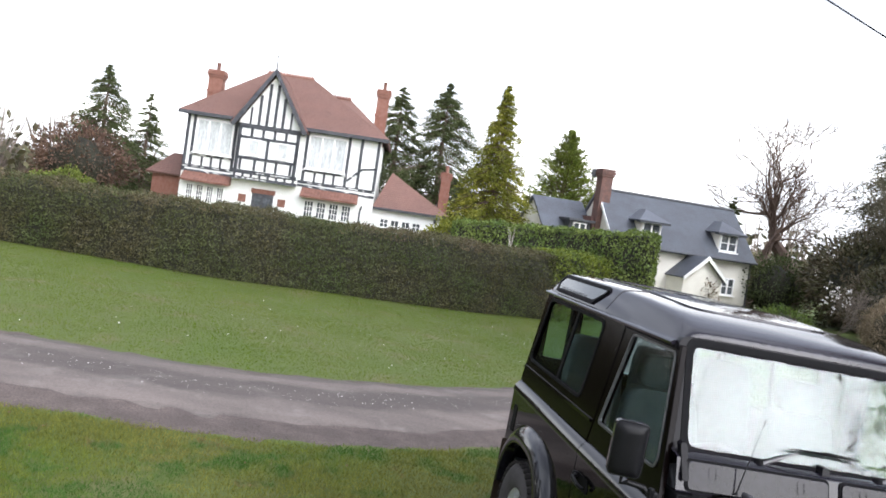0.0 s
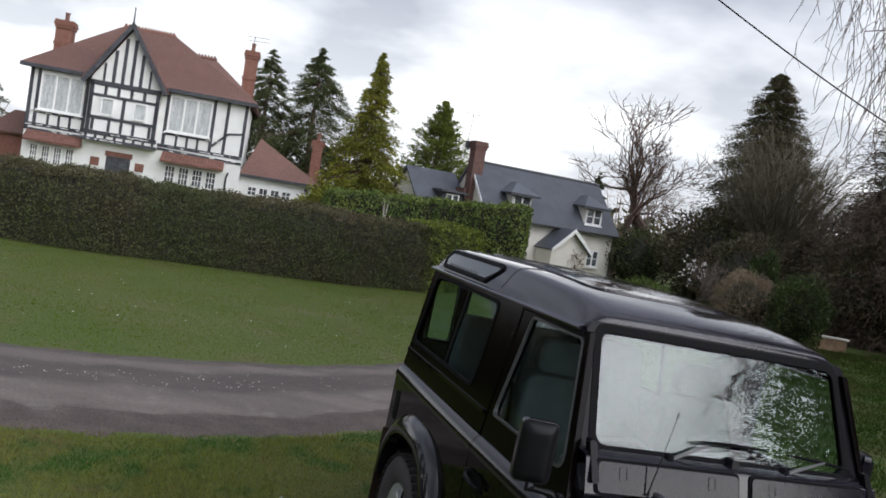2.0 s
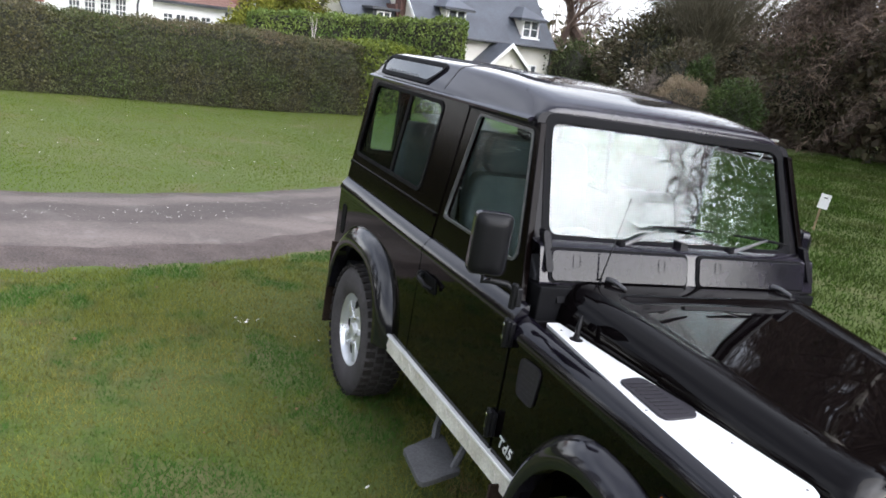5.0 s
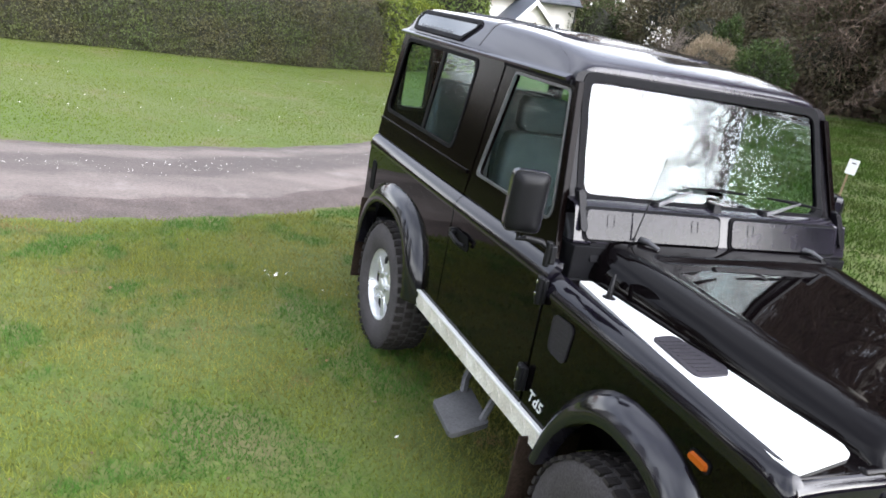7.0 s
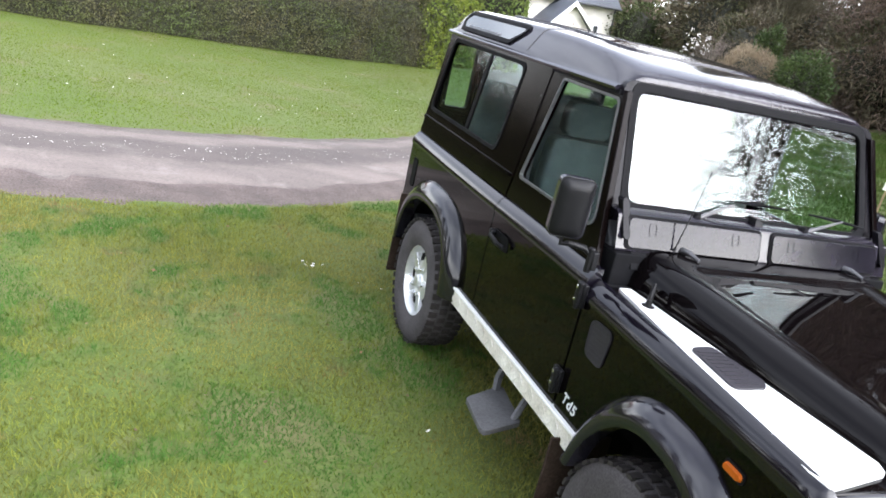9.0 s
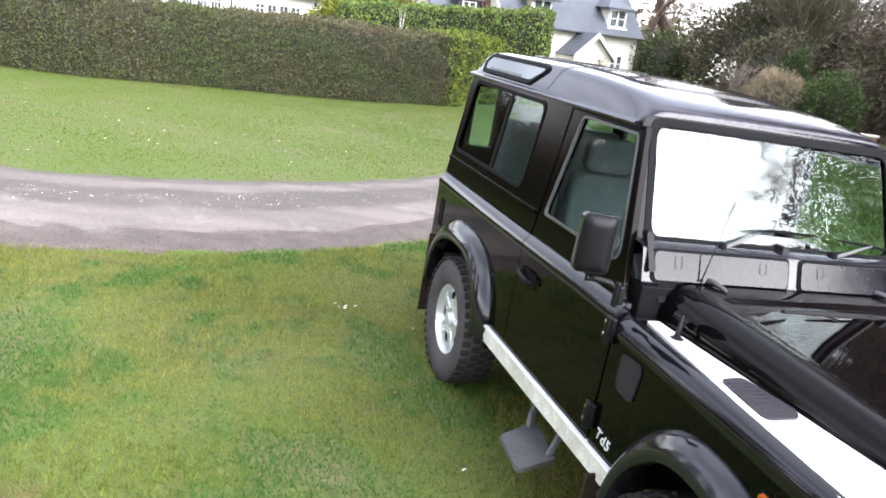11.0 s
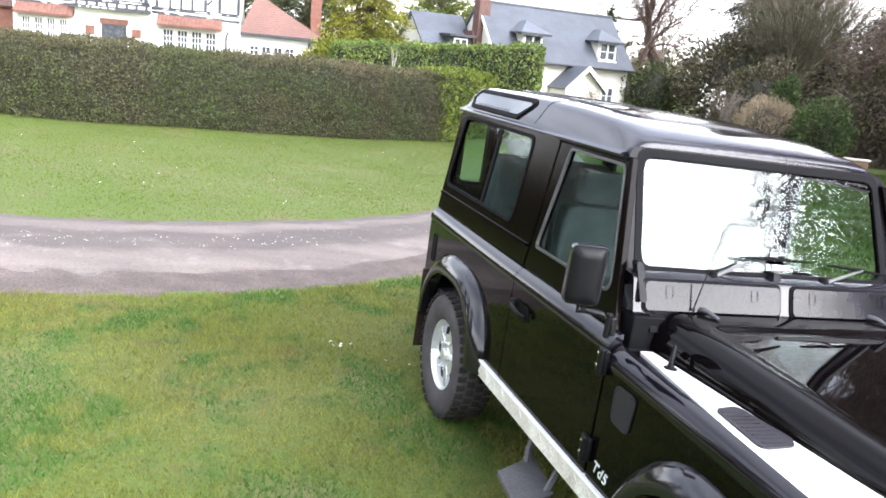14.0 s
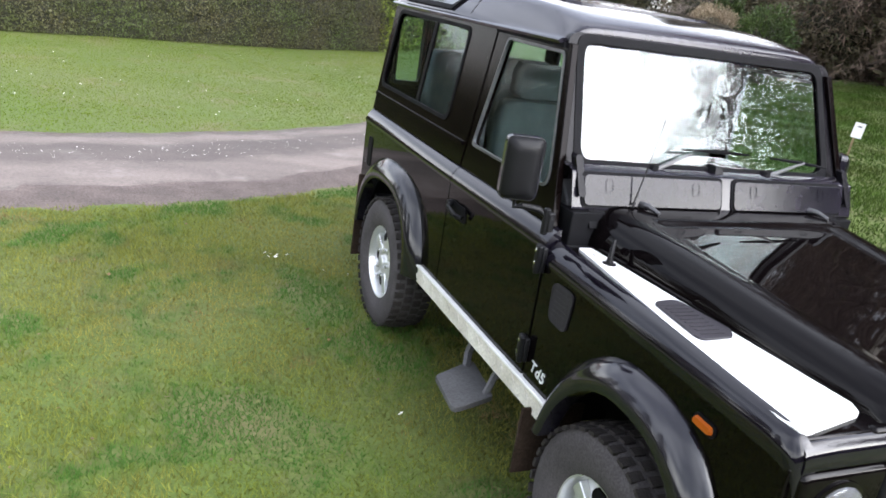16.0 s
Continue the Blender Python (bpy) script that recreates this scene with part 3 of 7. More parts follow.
    part("window_divider", sheet([[(2.34, 1.35), (2.375, 1.35), (2.375, 1.816), (2.34, 1.816)]], side_map(side, -0.008), side_map(side, -0.024)), TRIM, win)
    for y, z in ((1.93, 1.42), (2.88, 1.42)):
        part("window_catch", spun([(0, 0.012), (0.012, 0.012), (0.016, 0.006)], side_map(side, -0.030)(y, z), (side, 0, 0), 10), PLASTIC, win)
    # thin ledge under the rear window
    part("window_ledge", sheet([[(1.60, 1.285), (3.04, 1.285), (3.04, 1.302), (1.60, 1.302)]], side_map(side, 0.012), side_map(side, -0.01)), PAINT, u)
    # door
    outline = rounded([(0.617, 0.555), (1.567, 0.555), (1.567, 1.11), (0.617, 1.11)], [0.05, 0.05, 0, 0])
    door = part("front_door", lower_panel(side, outline), PAINT, CAR, bevel=0.004)
    waist_rail(side, 0.617, 1.567, door)
    hole = rounded([(0.765, 1.308), (1.510, 1.308), (1.445, 1.812), (0.945, 1.812)], [0.05, 0.03, 0.03, 0.04])
    rim = [(0.665, 1.186), (1.567, 1.186), (1.567, 1.848), (0.915, 1.848)]
    part("window_surround", sheet([rim, hole], side_map(side, -0.004), side_map(side, -0.034)), DULL, door, bevel=0.003)
    g = part("door_glass", sheet([grow(hole, 0.004)], side_map(side, -0.018), side_map(side, -0.022)), GLASS, door)
    g.visible_shadow = False
    part("glass_seal", frame_ring(grow(hole, 0.004), grow(hole, -0.006), side_map(side, 0.002), side_map(side, -0.012)), ARM, door, "grey weathered window channel")
    part("gutter_trim", sheet([[(0.95, 1.828), (1.57, 1.828), (1.57, 1.846), (0.955, 1.846)]], side_map(side, 0.008), side_map(side, -0.004)), TRIM, door)
    # handle in its scooped recess
    part("handle_recess", sheet([rounded([(1.33, 0.965), (1.52, 0.955), (1.53, 1.035), (1.35, 1.035)], 0.02)], lambda a, b: Vector((side * 0.8345, a, b)), lambda a, b: Vector((side * 0.822, a, b))), TRIM, door)
    bm = tube([(side * 0.845, 1.50, 1.015), (side * 0.872, 1.47, 1.012), (side * 0.875, 1.37, 1.000), (side * 0.852, 1.34, 0.995)], [0.013, 0.012, 0.011, 0.010], 8)
    spun([(0, 0.020), (0.022, 0.018), (0.026, 0.010)], (side * 0.833, 1.515, 1.015), (side, 0, 0), 12, bm)
    part("door_handle", bm, PLASTIC, door)
    for z in (0.70, 1.075):
        bm = boxed((min(side * 0.83, side * 0.850), 0.590, z - 0.05), (max(side * 0.83, side * 0.850), 0.655, z + 0.05))
        spun([(-0.055, 0.013), (0.055, 0.013)], (side * 0.856, 0.610, z), (0, 0, 1), 10, bm)
        hinge = part("door_hinge", bm, PLASTIC, door, bevel=0.005)
        for dy, dz in ((0.642, 0.025), (0.642, -0.025)):
            part("hinge_bolt", spun([(0, 0.008), (0.004, 0.008), (0.006, 0.004), (0.0062, 0.001)], (side * 0.850, dy, z + dz), (side, 0, 0), 8), CHROME, hinge)
    # bright chequered sill strip with small rivets
    bm = boxed((min(side * 0.808, side * 0.842), 0.395, 0.492), (max(side * 0.808, side * 0.842), 1.93, 0.572))
    for i in range(26):
        tip = 7 if i % 2 else -7
        m = Matrix.Translation((side * 0.8425, 0.425 + i * 0.0585, 0.532)) @ Matrix.Rotation(radians(38), 4, "X") @ Matrix.Rotation(radians(tip), 4, "Y")
        box(bm, (-0.002, -0.023, -0.025), (0.002, 0.023, 0.025), m)
    sill = part("sill_plate", bm, GRUBBY, CAR, "grubby bright chequered metal sill plate")
    part("sill_lip", boxed((min(side * 0.800, side * 0.850), 0.395, 0.5725), (max(side * 0.800, side * 0.850), 1.93, 0.585)), CHEQUER, sill, "bright bare metal lip", bevel=0.003)
    return q, w, door


RIGHT, LEFT = -1, 1
quarter_r, wing_r, door_r = build_side(RIGHT)
quarter_l, wing_l, door_l = build_side(LEFT)


def build_wing_details(side, wing):
    # bright plate on the wing top, with raised bars, an intake grille and rivets
    plate = rounded([(0.655, 0.575), (0.712, 0.575), (0.770, -0.10), (0.812, -0.555), (0.802, -0.620), (0.545, -0.566), (0.522, -0.52)], [0.012, 0.012, 0.2, 0.04, 0.03, 0.03, 0.03])
    flatten = lambda z: (lambda a, b: Vector((side * a, b, z - 0.010 + (b - 0.0) * 0.025)))
    p = part("wing_plate", sheet([plate], flatten(1.131), flatten(1.117)), CHEQUER, wing, "bright white-silver aluminium tread plate")
    grille = rounded([(0.722, 0.090), (0.620, 0.105), (0.578, -0.110), (0.605, -0.155), (0.740, -0.165)], 0.03)
    bm = sheet([grille], flatten(1.139), flatten(1.125))
    for i in range(9):
        y = 0.06 - i * 0.024
        box(bm, (min(side * 0.625, side * 0.715), y - 0.006, 1.123 + y * 0.025), (max(side * 0.625, side * 0.715), y + 0.002, 1.132 + y * 0.025))
    part("intake_grille", bm, VENT, p, "black plastic air intake grille")
    for x, y in ((0.56, -0.535), (0.775, -0.585), (0.70, -0.27), (0.60, -0.30), (0.755, -0.10), (0.69, 0.50)):
        part("rivet", spun([(0, 0.006), (0.003, 0.005), (0.004, 0.001)], (side * x, y, 1.120 + y * 0.025), (0, 0, 1), 8), CHROME, p)
    # side intake, repeater lamp
    vent = rounded([(0.360, 1.035), (0.508, 1.030), (0.500, 0.884), (0.376, 0.876)], 0.035)
    bm = sheet([vent], lambda a, b: Vector((side * 0.8345, a, b)), lambda a, b: Vector((side * 0.828, a, b)))
    frame_ring(grow(vent, 0.0), grow(vent, -0.005), lambda a, b: Vector((side * 0.8375, a, b)), lambda a, b: Vector((side * 0.828, a, b)), bm)
    intake = part("side_intake", bm, VENT, wing, "black plastic side air intake")
    for i in range(7):
        z = 0.900 + i * 0.019
        part("slat", boxed((min(side * 0.829, side * 0.8358), 0.390, z), (max(side * 0.829, side * 0.8358), 0.486, z + 0.009)), VENT, intake)
    rep = rounded([(-0.392, 0.947), (-0.316, 0.952), (-0.316, 0.980), (-0.392, 0.975)], 0.013)
    r = part("side_repeater", sheet([grow(rep, 0.006)], lambda a, b: Vector((side * 0.836, a, b)), lambda a, b: Vector((side * 0.826, a, b))), TRIM, wing)
    part("amber_lens", sheet([rep, ], lambda a, b: Vector((side * 0.847, a * 0.92 - 0.028, 0.964 + (b - 0.964) * 0.72)), lambda a, b: Vector((side * 0.834, a, b))), AMBER, r, "orange indicator lens", bevel=0.004)
    # lamp panel at the front, its upper edge rolled back
    roll = [(-0.650, 0.735), (-0.664, 0.740), (-0.666, 0.985), (-0.663, 1.002), (-0.656, 1.012), (-0.650, 1.012)]
    part("lamp_surround", loft([[(side * x, y + d, z - d) for y, z in roll] for x, d in ((0.520, 0.0), (0.775, 0.0), (0.793, 0.003), (0.802, 0.010))], True, True), PAINT, wing, "gloss black lamp panel", smooth=60)
    for x, z, rad, mat, nm in ((0.668, 0.893, 0.086, LENS, "headlight"), (0.745, 0.775, 0.034, AMBER, "indicator_lamp"), (0.560, 0.775, 0.032, LENS, "side_lamp")):
        h = part(nm, spun([(0.0, rad + 0.012), (0.008, rad + 0.011), (0.012, rad)], (side * x, -0.664, z), (0, -1, 0), 32), PAINT, wing)
        if nm == "headlight":
            part("reflector", spun([(0.010, rad - 0.002), (0.002, rad * 0.5), (0.001, 0.004)], (side * x, -0.664, z), (0, -1, 0), 32), CHROME, h, "bright headlight reflector")
        part("lens", spun([(0.006, rad), (0.018, rad * 0.96), (0.030, rad * 0.7), (0.036, 0.002)], (side * x, -0.664, z), (0, -1, 0), 32), mat, h)


build_wing_details(RIGHT, wing_r)
build_wing_details(LEFT, wing_l)


def build_badge():
    data = bpy.data.curves.new("badge_lettering", "FONT")
    data.body, data.size, data.extrude, data.shear = "Td5", 0.064, 0.0015, 0.12
    data.offset, data.space_character = 0.0007, 1.12
    ob = new("badge_lettering", data)
    ob.data.materials.append(DECAL)
    ob.parent = wing_r
    ob.matrix_basis = Matrix.Translation((-0.834, 0.556, 0.642)) @ Euler((radians(90), 0, radians(-90))).to_matrix().to_4x4() @ Matrix.Rotation(radians(-7), 4, "Z")
    tagged(ob, "pale grey badge lettering")


build_badge()


def build_roof():
    prof = [(0.722, 1.840), (0.730, 1.852), (0.718, 1.861), (0.702, 1.864), (0.694, 1.882), (0.628, 1.988), (0.604, 2.006), (0.560, 2.017), (0.48, 2.024), (0.30, 2.030), (0.0, 2.033)]
    full = [(-x, z) for x, z in prof] + [(x, z) for x, z in reversed(prof[:-1])]
    rows = []
    for y, drop, narrow in ((0.972, 0.136, 0.010), (0.974, 0.122, 0.008), (0.980, 0.112, 0.005), (0.995, 0.103, 0.002), (1.04, 0.088, 0.0), (1.12, 0.070, 0.0), (1.30, 0.042, 0.0), (1.6, 0.016, 0.0), (2.0, 0.0, 0.0), (2.9, 0.0, 0.0), (3.02, 0.004, 0.002), (3.07, 0.020, 0.010), (3.09, 0.055, 0.022), (3.095, 0.10, 0.03)):
        row = []
        for x, z in full:
            t = max(0.0, (z - 1.864) / (2.033 - 1.864))
            row.append((x - math.copysign(narrow * min(1, abs(x) / 0.6) * t, x), y, z - drop * t))
        rows.append(row)
    bm = loft(rows, False, False)
    bm.faces.new([bm.verts.new((x, 0.972, z - 0.136 * max(0, (z - 1.864) / 0.169))) for x, z in full])
    roof = part("roof", bm, SKYSHEEN, CAR, "black roof with a pale sky sheen put into its colour", smooth=50)
    # raised centre panel with a rolled edge
    edge = rounded([(-0.43, 1.42), (0.43, 1.42), (0.46, 2.78), (-0.46, 2.78)], [0.16, 0.16, 0.08, 0.08], 8)
    edge = [(p[0] + (q[0] - p[0]) * j / 6, p[1] + (q[1] - p[1]) * j / 6) for p, q in zip(edge, edge[1:] + edge[:1]) for j in range(6)]
    crown = lambda x, y: 2.033 - 0.0032 * (x / 0.3) ** 2 - float(np.interp(y, [1.12, 1.30, 1.6, 2.0], [0.070, 0.042, 0.016, 0.0]))
    part("roof_panel", sheet([edge], lambda a, b: Vector((a * 0.985, 2.1 + (b - 2.1) * 0.99, crown(a, b) + 0.009)), lambda a, b: Vector((a, b, crown(a, b) - 0.012))), SKYSHEEN, roof, smooth=60, bevel=0.008)
    # standing joint between the two roof sheets
    seam = [(-x, z) for x, z in prof[4:]] + [(x, z) for x, z in reversed(prof[4:-1])]
    part("roof_seam", tube([(x * 1.001, 1.93, z - 0.002) for x, z in seam], 0.0040, 6), SKYSHEEN, roof)
    # lining inside
    lining = [(0.685, 1.80), (0.655, 1.86), (0.55, 1.885), (0.0, 1.895)]
    full = [(-x, z) for x, z in lining] + [(x, z) for x, z in reversed(lining[:-1])]
    part("headlining", loft([[(x, y, z) for x, z in full] for y in (1.0, 3.05)], False, False), LINING, roof)
    # roof side windows
    for side in (RIGHT, LEFT):
        def lie(off):
            def place(a, b):
                x = float(np.interp(b, [1.864, 1.882, 1.988, 2.006], [0.702, 0.694, 0.628, 0.604]))
                return Vector((side * (x + off), a, b + off * 0.5))
            return place
        shape = rounded([(2.18, 1.888), (2.92, 1.888), (2.985, 1.940), (2.95, 1.990), (2.05, 1.990)], [0.03, 0.02, 0.03, 0.03, 0.04])
        dense = []
        for i, p in enumerate(shape):
            q = shape[(i + 1) % len(shape)]
            k = max(1, int(math.dist(p, q) / 0.05))
            dense += [(p[0] + (q[0] - p[0]) * j / k, p[1] + (q[1] - p[1]) * j / k) for j in range(k)]
        w = part("roof_window", sheet([grow(dense, -0.010)], lie(0.006), lie(0.001)), ALPINE, roof, "tinted curved roof side window")
        part("seal", frame_ring(grow(dense, 0.010), grow(dense, -0.012), lie(0.010), lie(0.001)), TRIM, w, bevel=0.003)
        # illegible transfer along the lower edge, as plain bars
        bm = bmesh.new()
        for i in range(22):
            a = 2.84 - i * 0.0235
            lo, hi = (1.902, 1.912) if i % 3 else (1.905, 1.917)
            sheet([[(a, lo), (a + 0.013, lo), (a + 0.013, hi), (a, hi)]], lie(0.0080), lie(0.0062), bm)
        part("transfer_bars", bm, ARM, w)


build_roof()


def build_front():
    """Bonnet, bulkhead, windscreen and what sits on them."""
    # bonnet: rolled sides, a shallow dish in the middle
    prof = [(0.645, 1.080), (0.646, 1.100), (0.640, 1.122), (0.624, 1.143), (0.598, 1.160), (0.565, 1.172), (0.532, 1.178), (0.506, 1.179), (0.486, 1.176), (0.470, 1.170), (0.455, 1.166), (0.430, 1.165), (0.25, 1.167), (0.0, 1.168)]
    full = [(-x, z) for x, z in prof] + [(x, z) for x, z in reversed(prof[:-1])]
    rows = []
    for y, drop in ((0.652, 0.060), (0.649, 0.020), (0.642, 0.006), (0.630, 0.0), (0.56, 0.0), (0.525, 0.0), (0.510, 0.0), (0.495, 0.0), (0.480, 0.0), (0.465, 0.0), (0.44, 0.0), (0.3, 0.0), (0.05, 0.0), (-0.2, 0.0), (-0.45, 0.0), (-0.56, 0.0), (-0.600, 0.010), (-0.622, 0.030), (-0.632, 0.065)):
        t = (0.63 - y) / 1.2
        closed = min(1.0, max(0.0, (y - 0.465) / 0.06))
        closed = closed * closed * (3 - 2 * closed)
        row = []
        for x, z in full:
            if abs(x) < 0.49:
                z += (1.1795 - z) * closed
            row.append((x - math.copysign(0.135 * t * min(1, abs(x) / 0.5), x), y, z + 0.106 * (1 - t) * max(0.0, min(1.0, (z - 1.08) / 0.085)) - drop))
        rows.append(row)
    bonnet = part("bonnet", loft(rows, False, False), PAINT, CAR, smooth=60)
    # bulkhead with its two ventilator flaps
    rows = [[(x, y, z) for x in (-0.738, -0.70, -0.35, 0.0, 0.35, 0.70, 0.738)] for y, z in ((0.660, 1.262), (0.640, 1.264), (0.636, 1.272), (0.678, 1.404), (0.695, 1.412), (0.770, 1.420), (0.770, 1.262))]
    bm = loft(rows, False, False)
    bulk = part("bulkhead", bm, SKYSHEEN, CAR, smooth=30, bevel=0.006)
    # bulkhead's foot split off in matt black to paint in its shade
    bm = boxed((-0.738, 0.618, 1.06), (0.738, 0.76, 1.262))
    for side in (RIGHT, LEFT):
        box(bm, (min(side * 0.60, side * 0.785), 0.609, 1.07), (max(side * 0.60, side * 0.785), 0.74, 1.130))
    part("footwell_panel", bm, TRIM, bulk, "lower bulkhead, matt black to paint in the shade below the ventilators", bevel=0.006)
    # black strip added over the sky-bright slope, as shade behind the bonnet
    part("scuttle_seal", sheet([[(-0.66, 1.202), (0.66, 1.202), (0.66, 1.268), (-0.66, 1.268)]], lambda a, b: Vector((a, 0.606 + (b - 1.2) * 0.45, b)), lambda a, b: Vector((a, 0.640, b))), TRIM, bulk, "black strip added as shade behind the bonnet", bevel=0.006)
    lay = lambda off: (lambda a, b: Vector((a, 0.637 + (b - 1.275) * 0.32 - off, b)))
    for x0, x1 in ((-0.690, -0.022), (0.048, 0.660)):
        shape = rrect(x0, 1.287, x1, 1.398, 0.022)
        f = part("ventilator_flap", sheet([shape], lay(0.013), lay(0.001)), FLAP, bulk, "polished black ventilator flap", bevel=0.005)
        part("flap_seal", frame_ring(grow(shape, 0.009), grow(shape, -0.002), lay(0.006), lay(0.0)), TRIM, f)
        for t in (0.17, 0.80):
            x = x0 + (x1 - x0) * t
            part("flap_rib", frame_ring(rrect(x - 0.018, 1.335, x + 0.018, 1.385, 0.01), rrect(x - 0.0145, 1.3385, x + 0.0145, 1.3815, 0.008), lay(0.0155), lay(0.011)), FLAP, f)
    # windscreen frame, leaning back
    lean = lambda off: (lambda a, b: Vector((a, 0.770 + (b - 1.40) * 0.40 - off, b)))
    outer = rounded([(-0.728, 1.405), (0.728, 1.405), (0.700, 1.892), (-0.700, 1.892)], [0.01, 0.01, 0.06, 0.06])
    hole = rounded([(-0.660, 1.424), (0.652, 1.424), (0.628, 1.862), (-0.634, 1.862)], 0.055, 7)
    frame_part = part("windscreen_frame", sheet([outer, hole], lean(0.010), lean(-0.022)), SATIN, CAR, bevel=0.006)
    g = part("windscreen", sheet([grow(hole, 0.004)], lean(0.004), lean(-0.002)), SCREEN, CAR, "windscreen mirroring pale sky and bare branches")
    g.visible_shadow = False
    part("screen_seal", frame_ring(grow(hole, 0.028), grow(hole, -0.006), lean(0.014), lean(0.003)), TRIM, g, bevel=0.004)
    for side in (RIGHT, LEFT):
        # pillar capsule beside the screen
        shape = rrect(side * 0.704 - 0.016, 1.318, side * 0.704 + 0.016, 1.462, 0.015)
        part("pillar_cover", sheet([shape], lambda a, b: Vector((a * 0.999, 0.628 + (b - 1.318) * 0.55, b)), lambda a, b: Vector((a, 0.665 + (b - 1.318) * 0.55, b))), SATIN, frame_part, "black plastic pillar cover", bevel=0.010)
    # wipers, centre spindle cover
    for x, z, tx, tz, b0, b1 in ((-0.315, 1.415, -0.130, 1.485, (-0.175, 1.497), (0.185, 1.493)), (0.285, 1.415, 0.500, 1.478, (0.30, 1.488), (0.64, 1.462))):
        base, tip = lean(0.045)(x, z), lean(0.050)(tx, tz)
        w = part("wiper", tube([base, base.lerp(tip, 0.45), tip], [0.009, 0.008, 0.005], 8), ARM, frame_part, "grey metal wiper arm")
        part("wiper_blade", tube([lean(0.045)(*b0), lean(0.045)((b0[0] + b1[0]) / 2, (b0[1] + b1[1]) / 2 + 0.003), lean(0.045)(*b1)], [0.004, 0.009, 0.004], 6), TRIM, w)
        part("wiper_spindle", spun([(0, 0.020), (0.03, 0.018), (0.036, 0.008)], lean(0.018)(x, z), (0, -1, 0), 14), TRIM, w)
    part("washer_jet_cover", sheet([rounded([(-0.022, 1.395), (0.030, 1.395), (0.018, 1.445), (-0.012, 1.445)], 0.008)], lean(0.060), lean(0.010)), PLASTIC, frame_part, bevel=0.004)
    # bright bonnet hinges
    for x in (-0.43, 0.47):
        bm = tube([(x, 0.672, 1.270), (x, 0.645, 1.296), (x + 0.02, 0.602, 1.298), (x + 0.035, 0.550, 1.284)], [0.012, 0.015, 0.011, 0.008], 8)
        part("bonnet_hinge", bm, ARM, bonnet, "grey metal bonnet hinge", smooth=60)
    # whip aerial on a spring
    coil = [(-0.470 + 0.010 * math.cos(i * 0.9), 0.628 + 0.010 * math.sin(i * 0.9), 1.235 + 0.0016 * i) for i in range(44)]
    a = part("aerial", tube(coil, 0.0028, 5), PLASTIC, bulk, "thin black whip aerial on a spring")
    part("whip", tube([(-0.470, 0.622, 1.300), (-0.435, 0.628, 1.45), (-0.390, 0.648, 1.61)], [0.0035, 0.0025, 0.0018], 6), PLASTIC, a)
    part("whip_tip", tube([(-0.392, 0.647, 1.60), (-0.387, 0.649, 1.625)], 0.005, 6), PLASTIC, a)
    # stubby aerial base on the wing plate
    bm = spun([(0, 0.026), (0.006, 0.026), (0.010, 0.014), (0.030, 0.010)], (-0.675, 0.42, 1.127), (0, 0, 1), 16)
    tube([(-0.675, 0.42, 1.151), (-0.669, 0.427, 1.181), (-0.657, 0.44, 1.216)], [0.009, 0.010, 0.006], 8, bm)
    part("rubber_aerial", bm, PLASTIC, wing_r, "short black rubber aerial")
    # grille, bumper
    gr = part("front_grille", boxed((-0.50, -0.668, 0.70), (0.50, -0.60, 1.05)), PLASTIC, CAR, bevel=0.015)
    for i in range(9):
        part("grille_slat", boxed((-0.44, -0.681, 0.745 + i * 0.033), (0.44, -0.660, 0.757 + i * 0.033)), PLASTIC, gr)
    b = part("front_bumper", boxed((-0.79, -0.82, 0.50), (0.79, -0.76, 0.64)), PLASTIC, CAR, bevel=0.012)
    for side in (RIGHT, LEFT):
        part("bumper_bracket", boxed((side * 0.40 - 0.04, -0.77, 0.53), (side * 0.40 + 0.04, -0.58, 0.61)), PLASTIC, b)
    slam = boxed((-0.56, -0.632, 1.055), (0.56, -0.60, 1.10))
    part("slam_panel", slam, PAINT, CAR, bevel=0.01)


build_front()


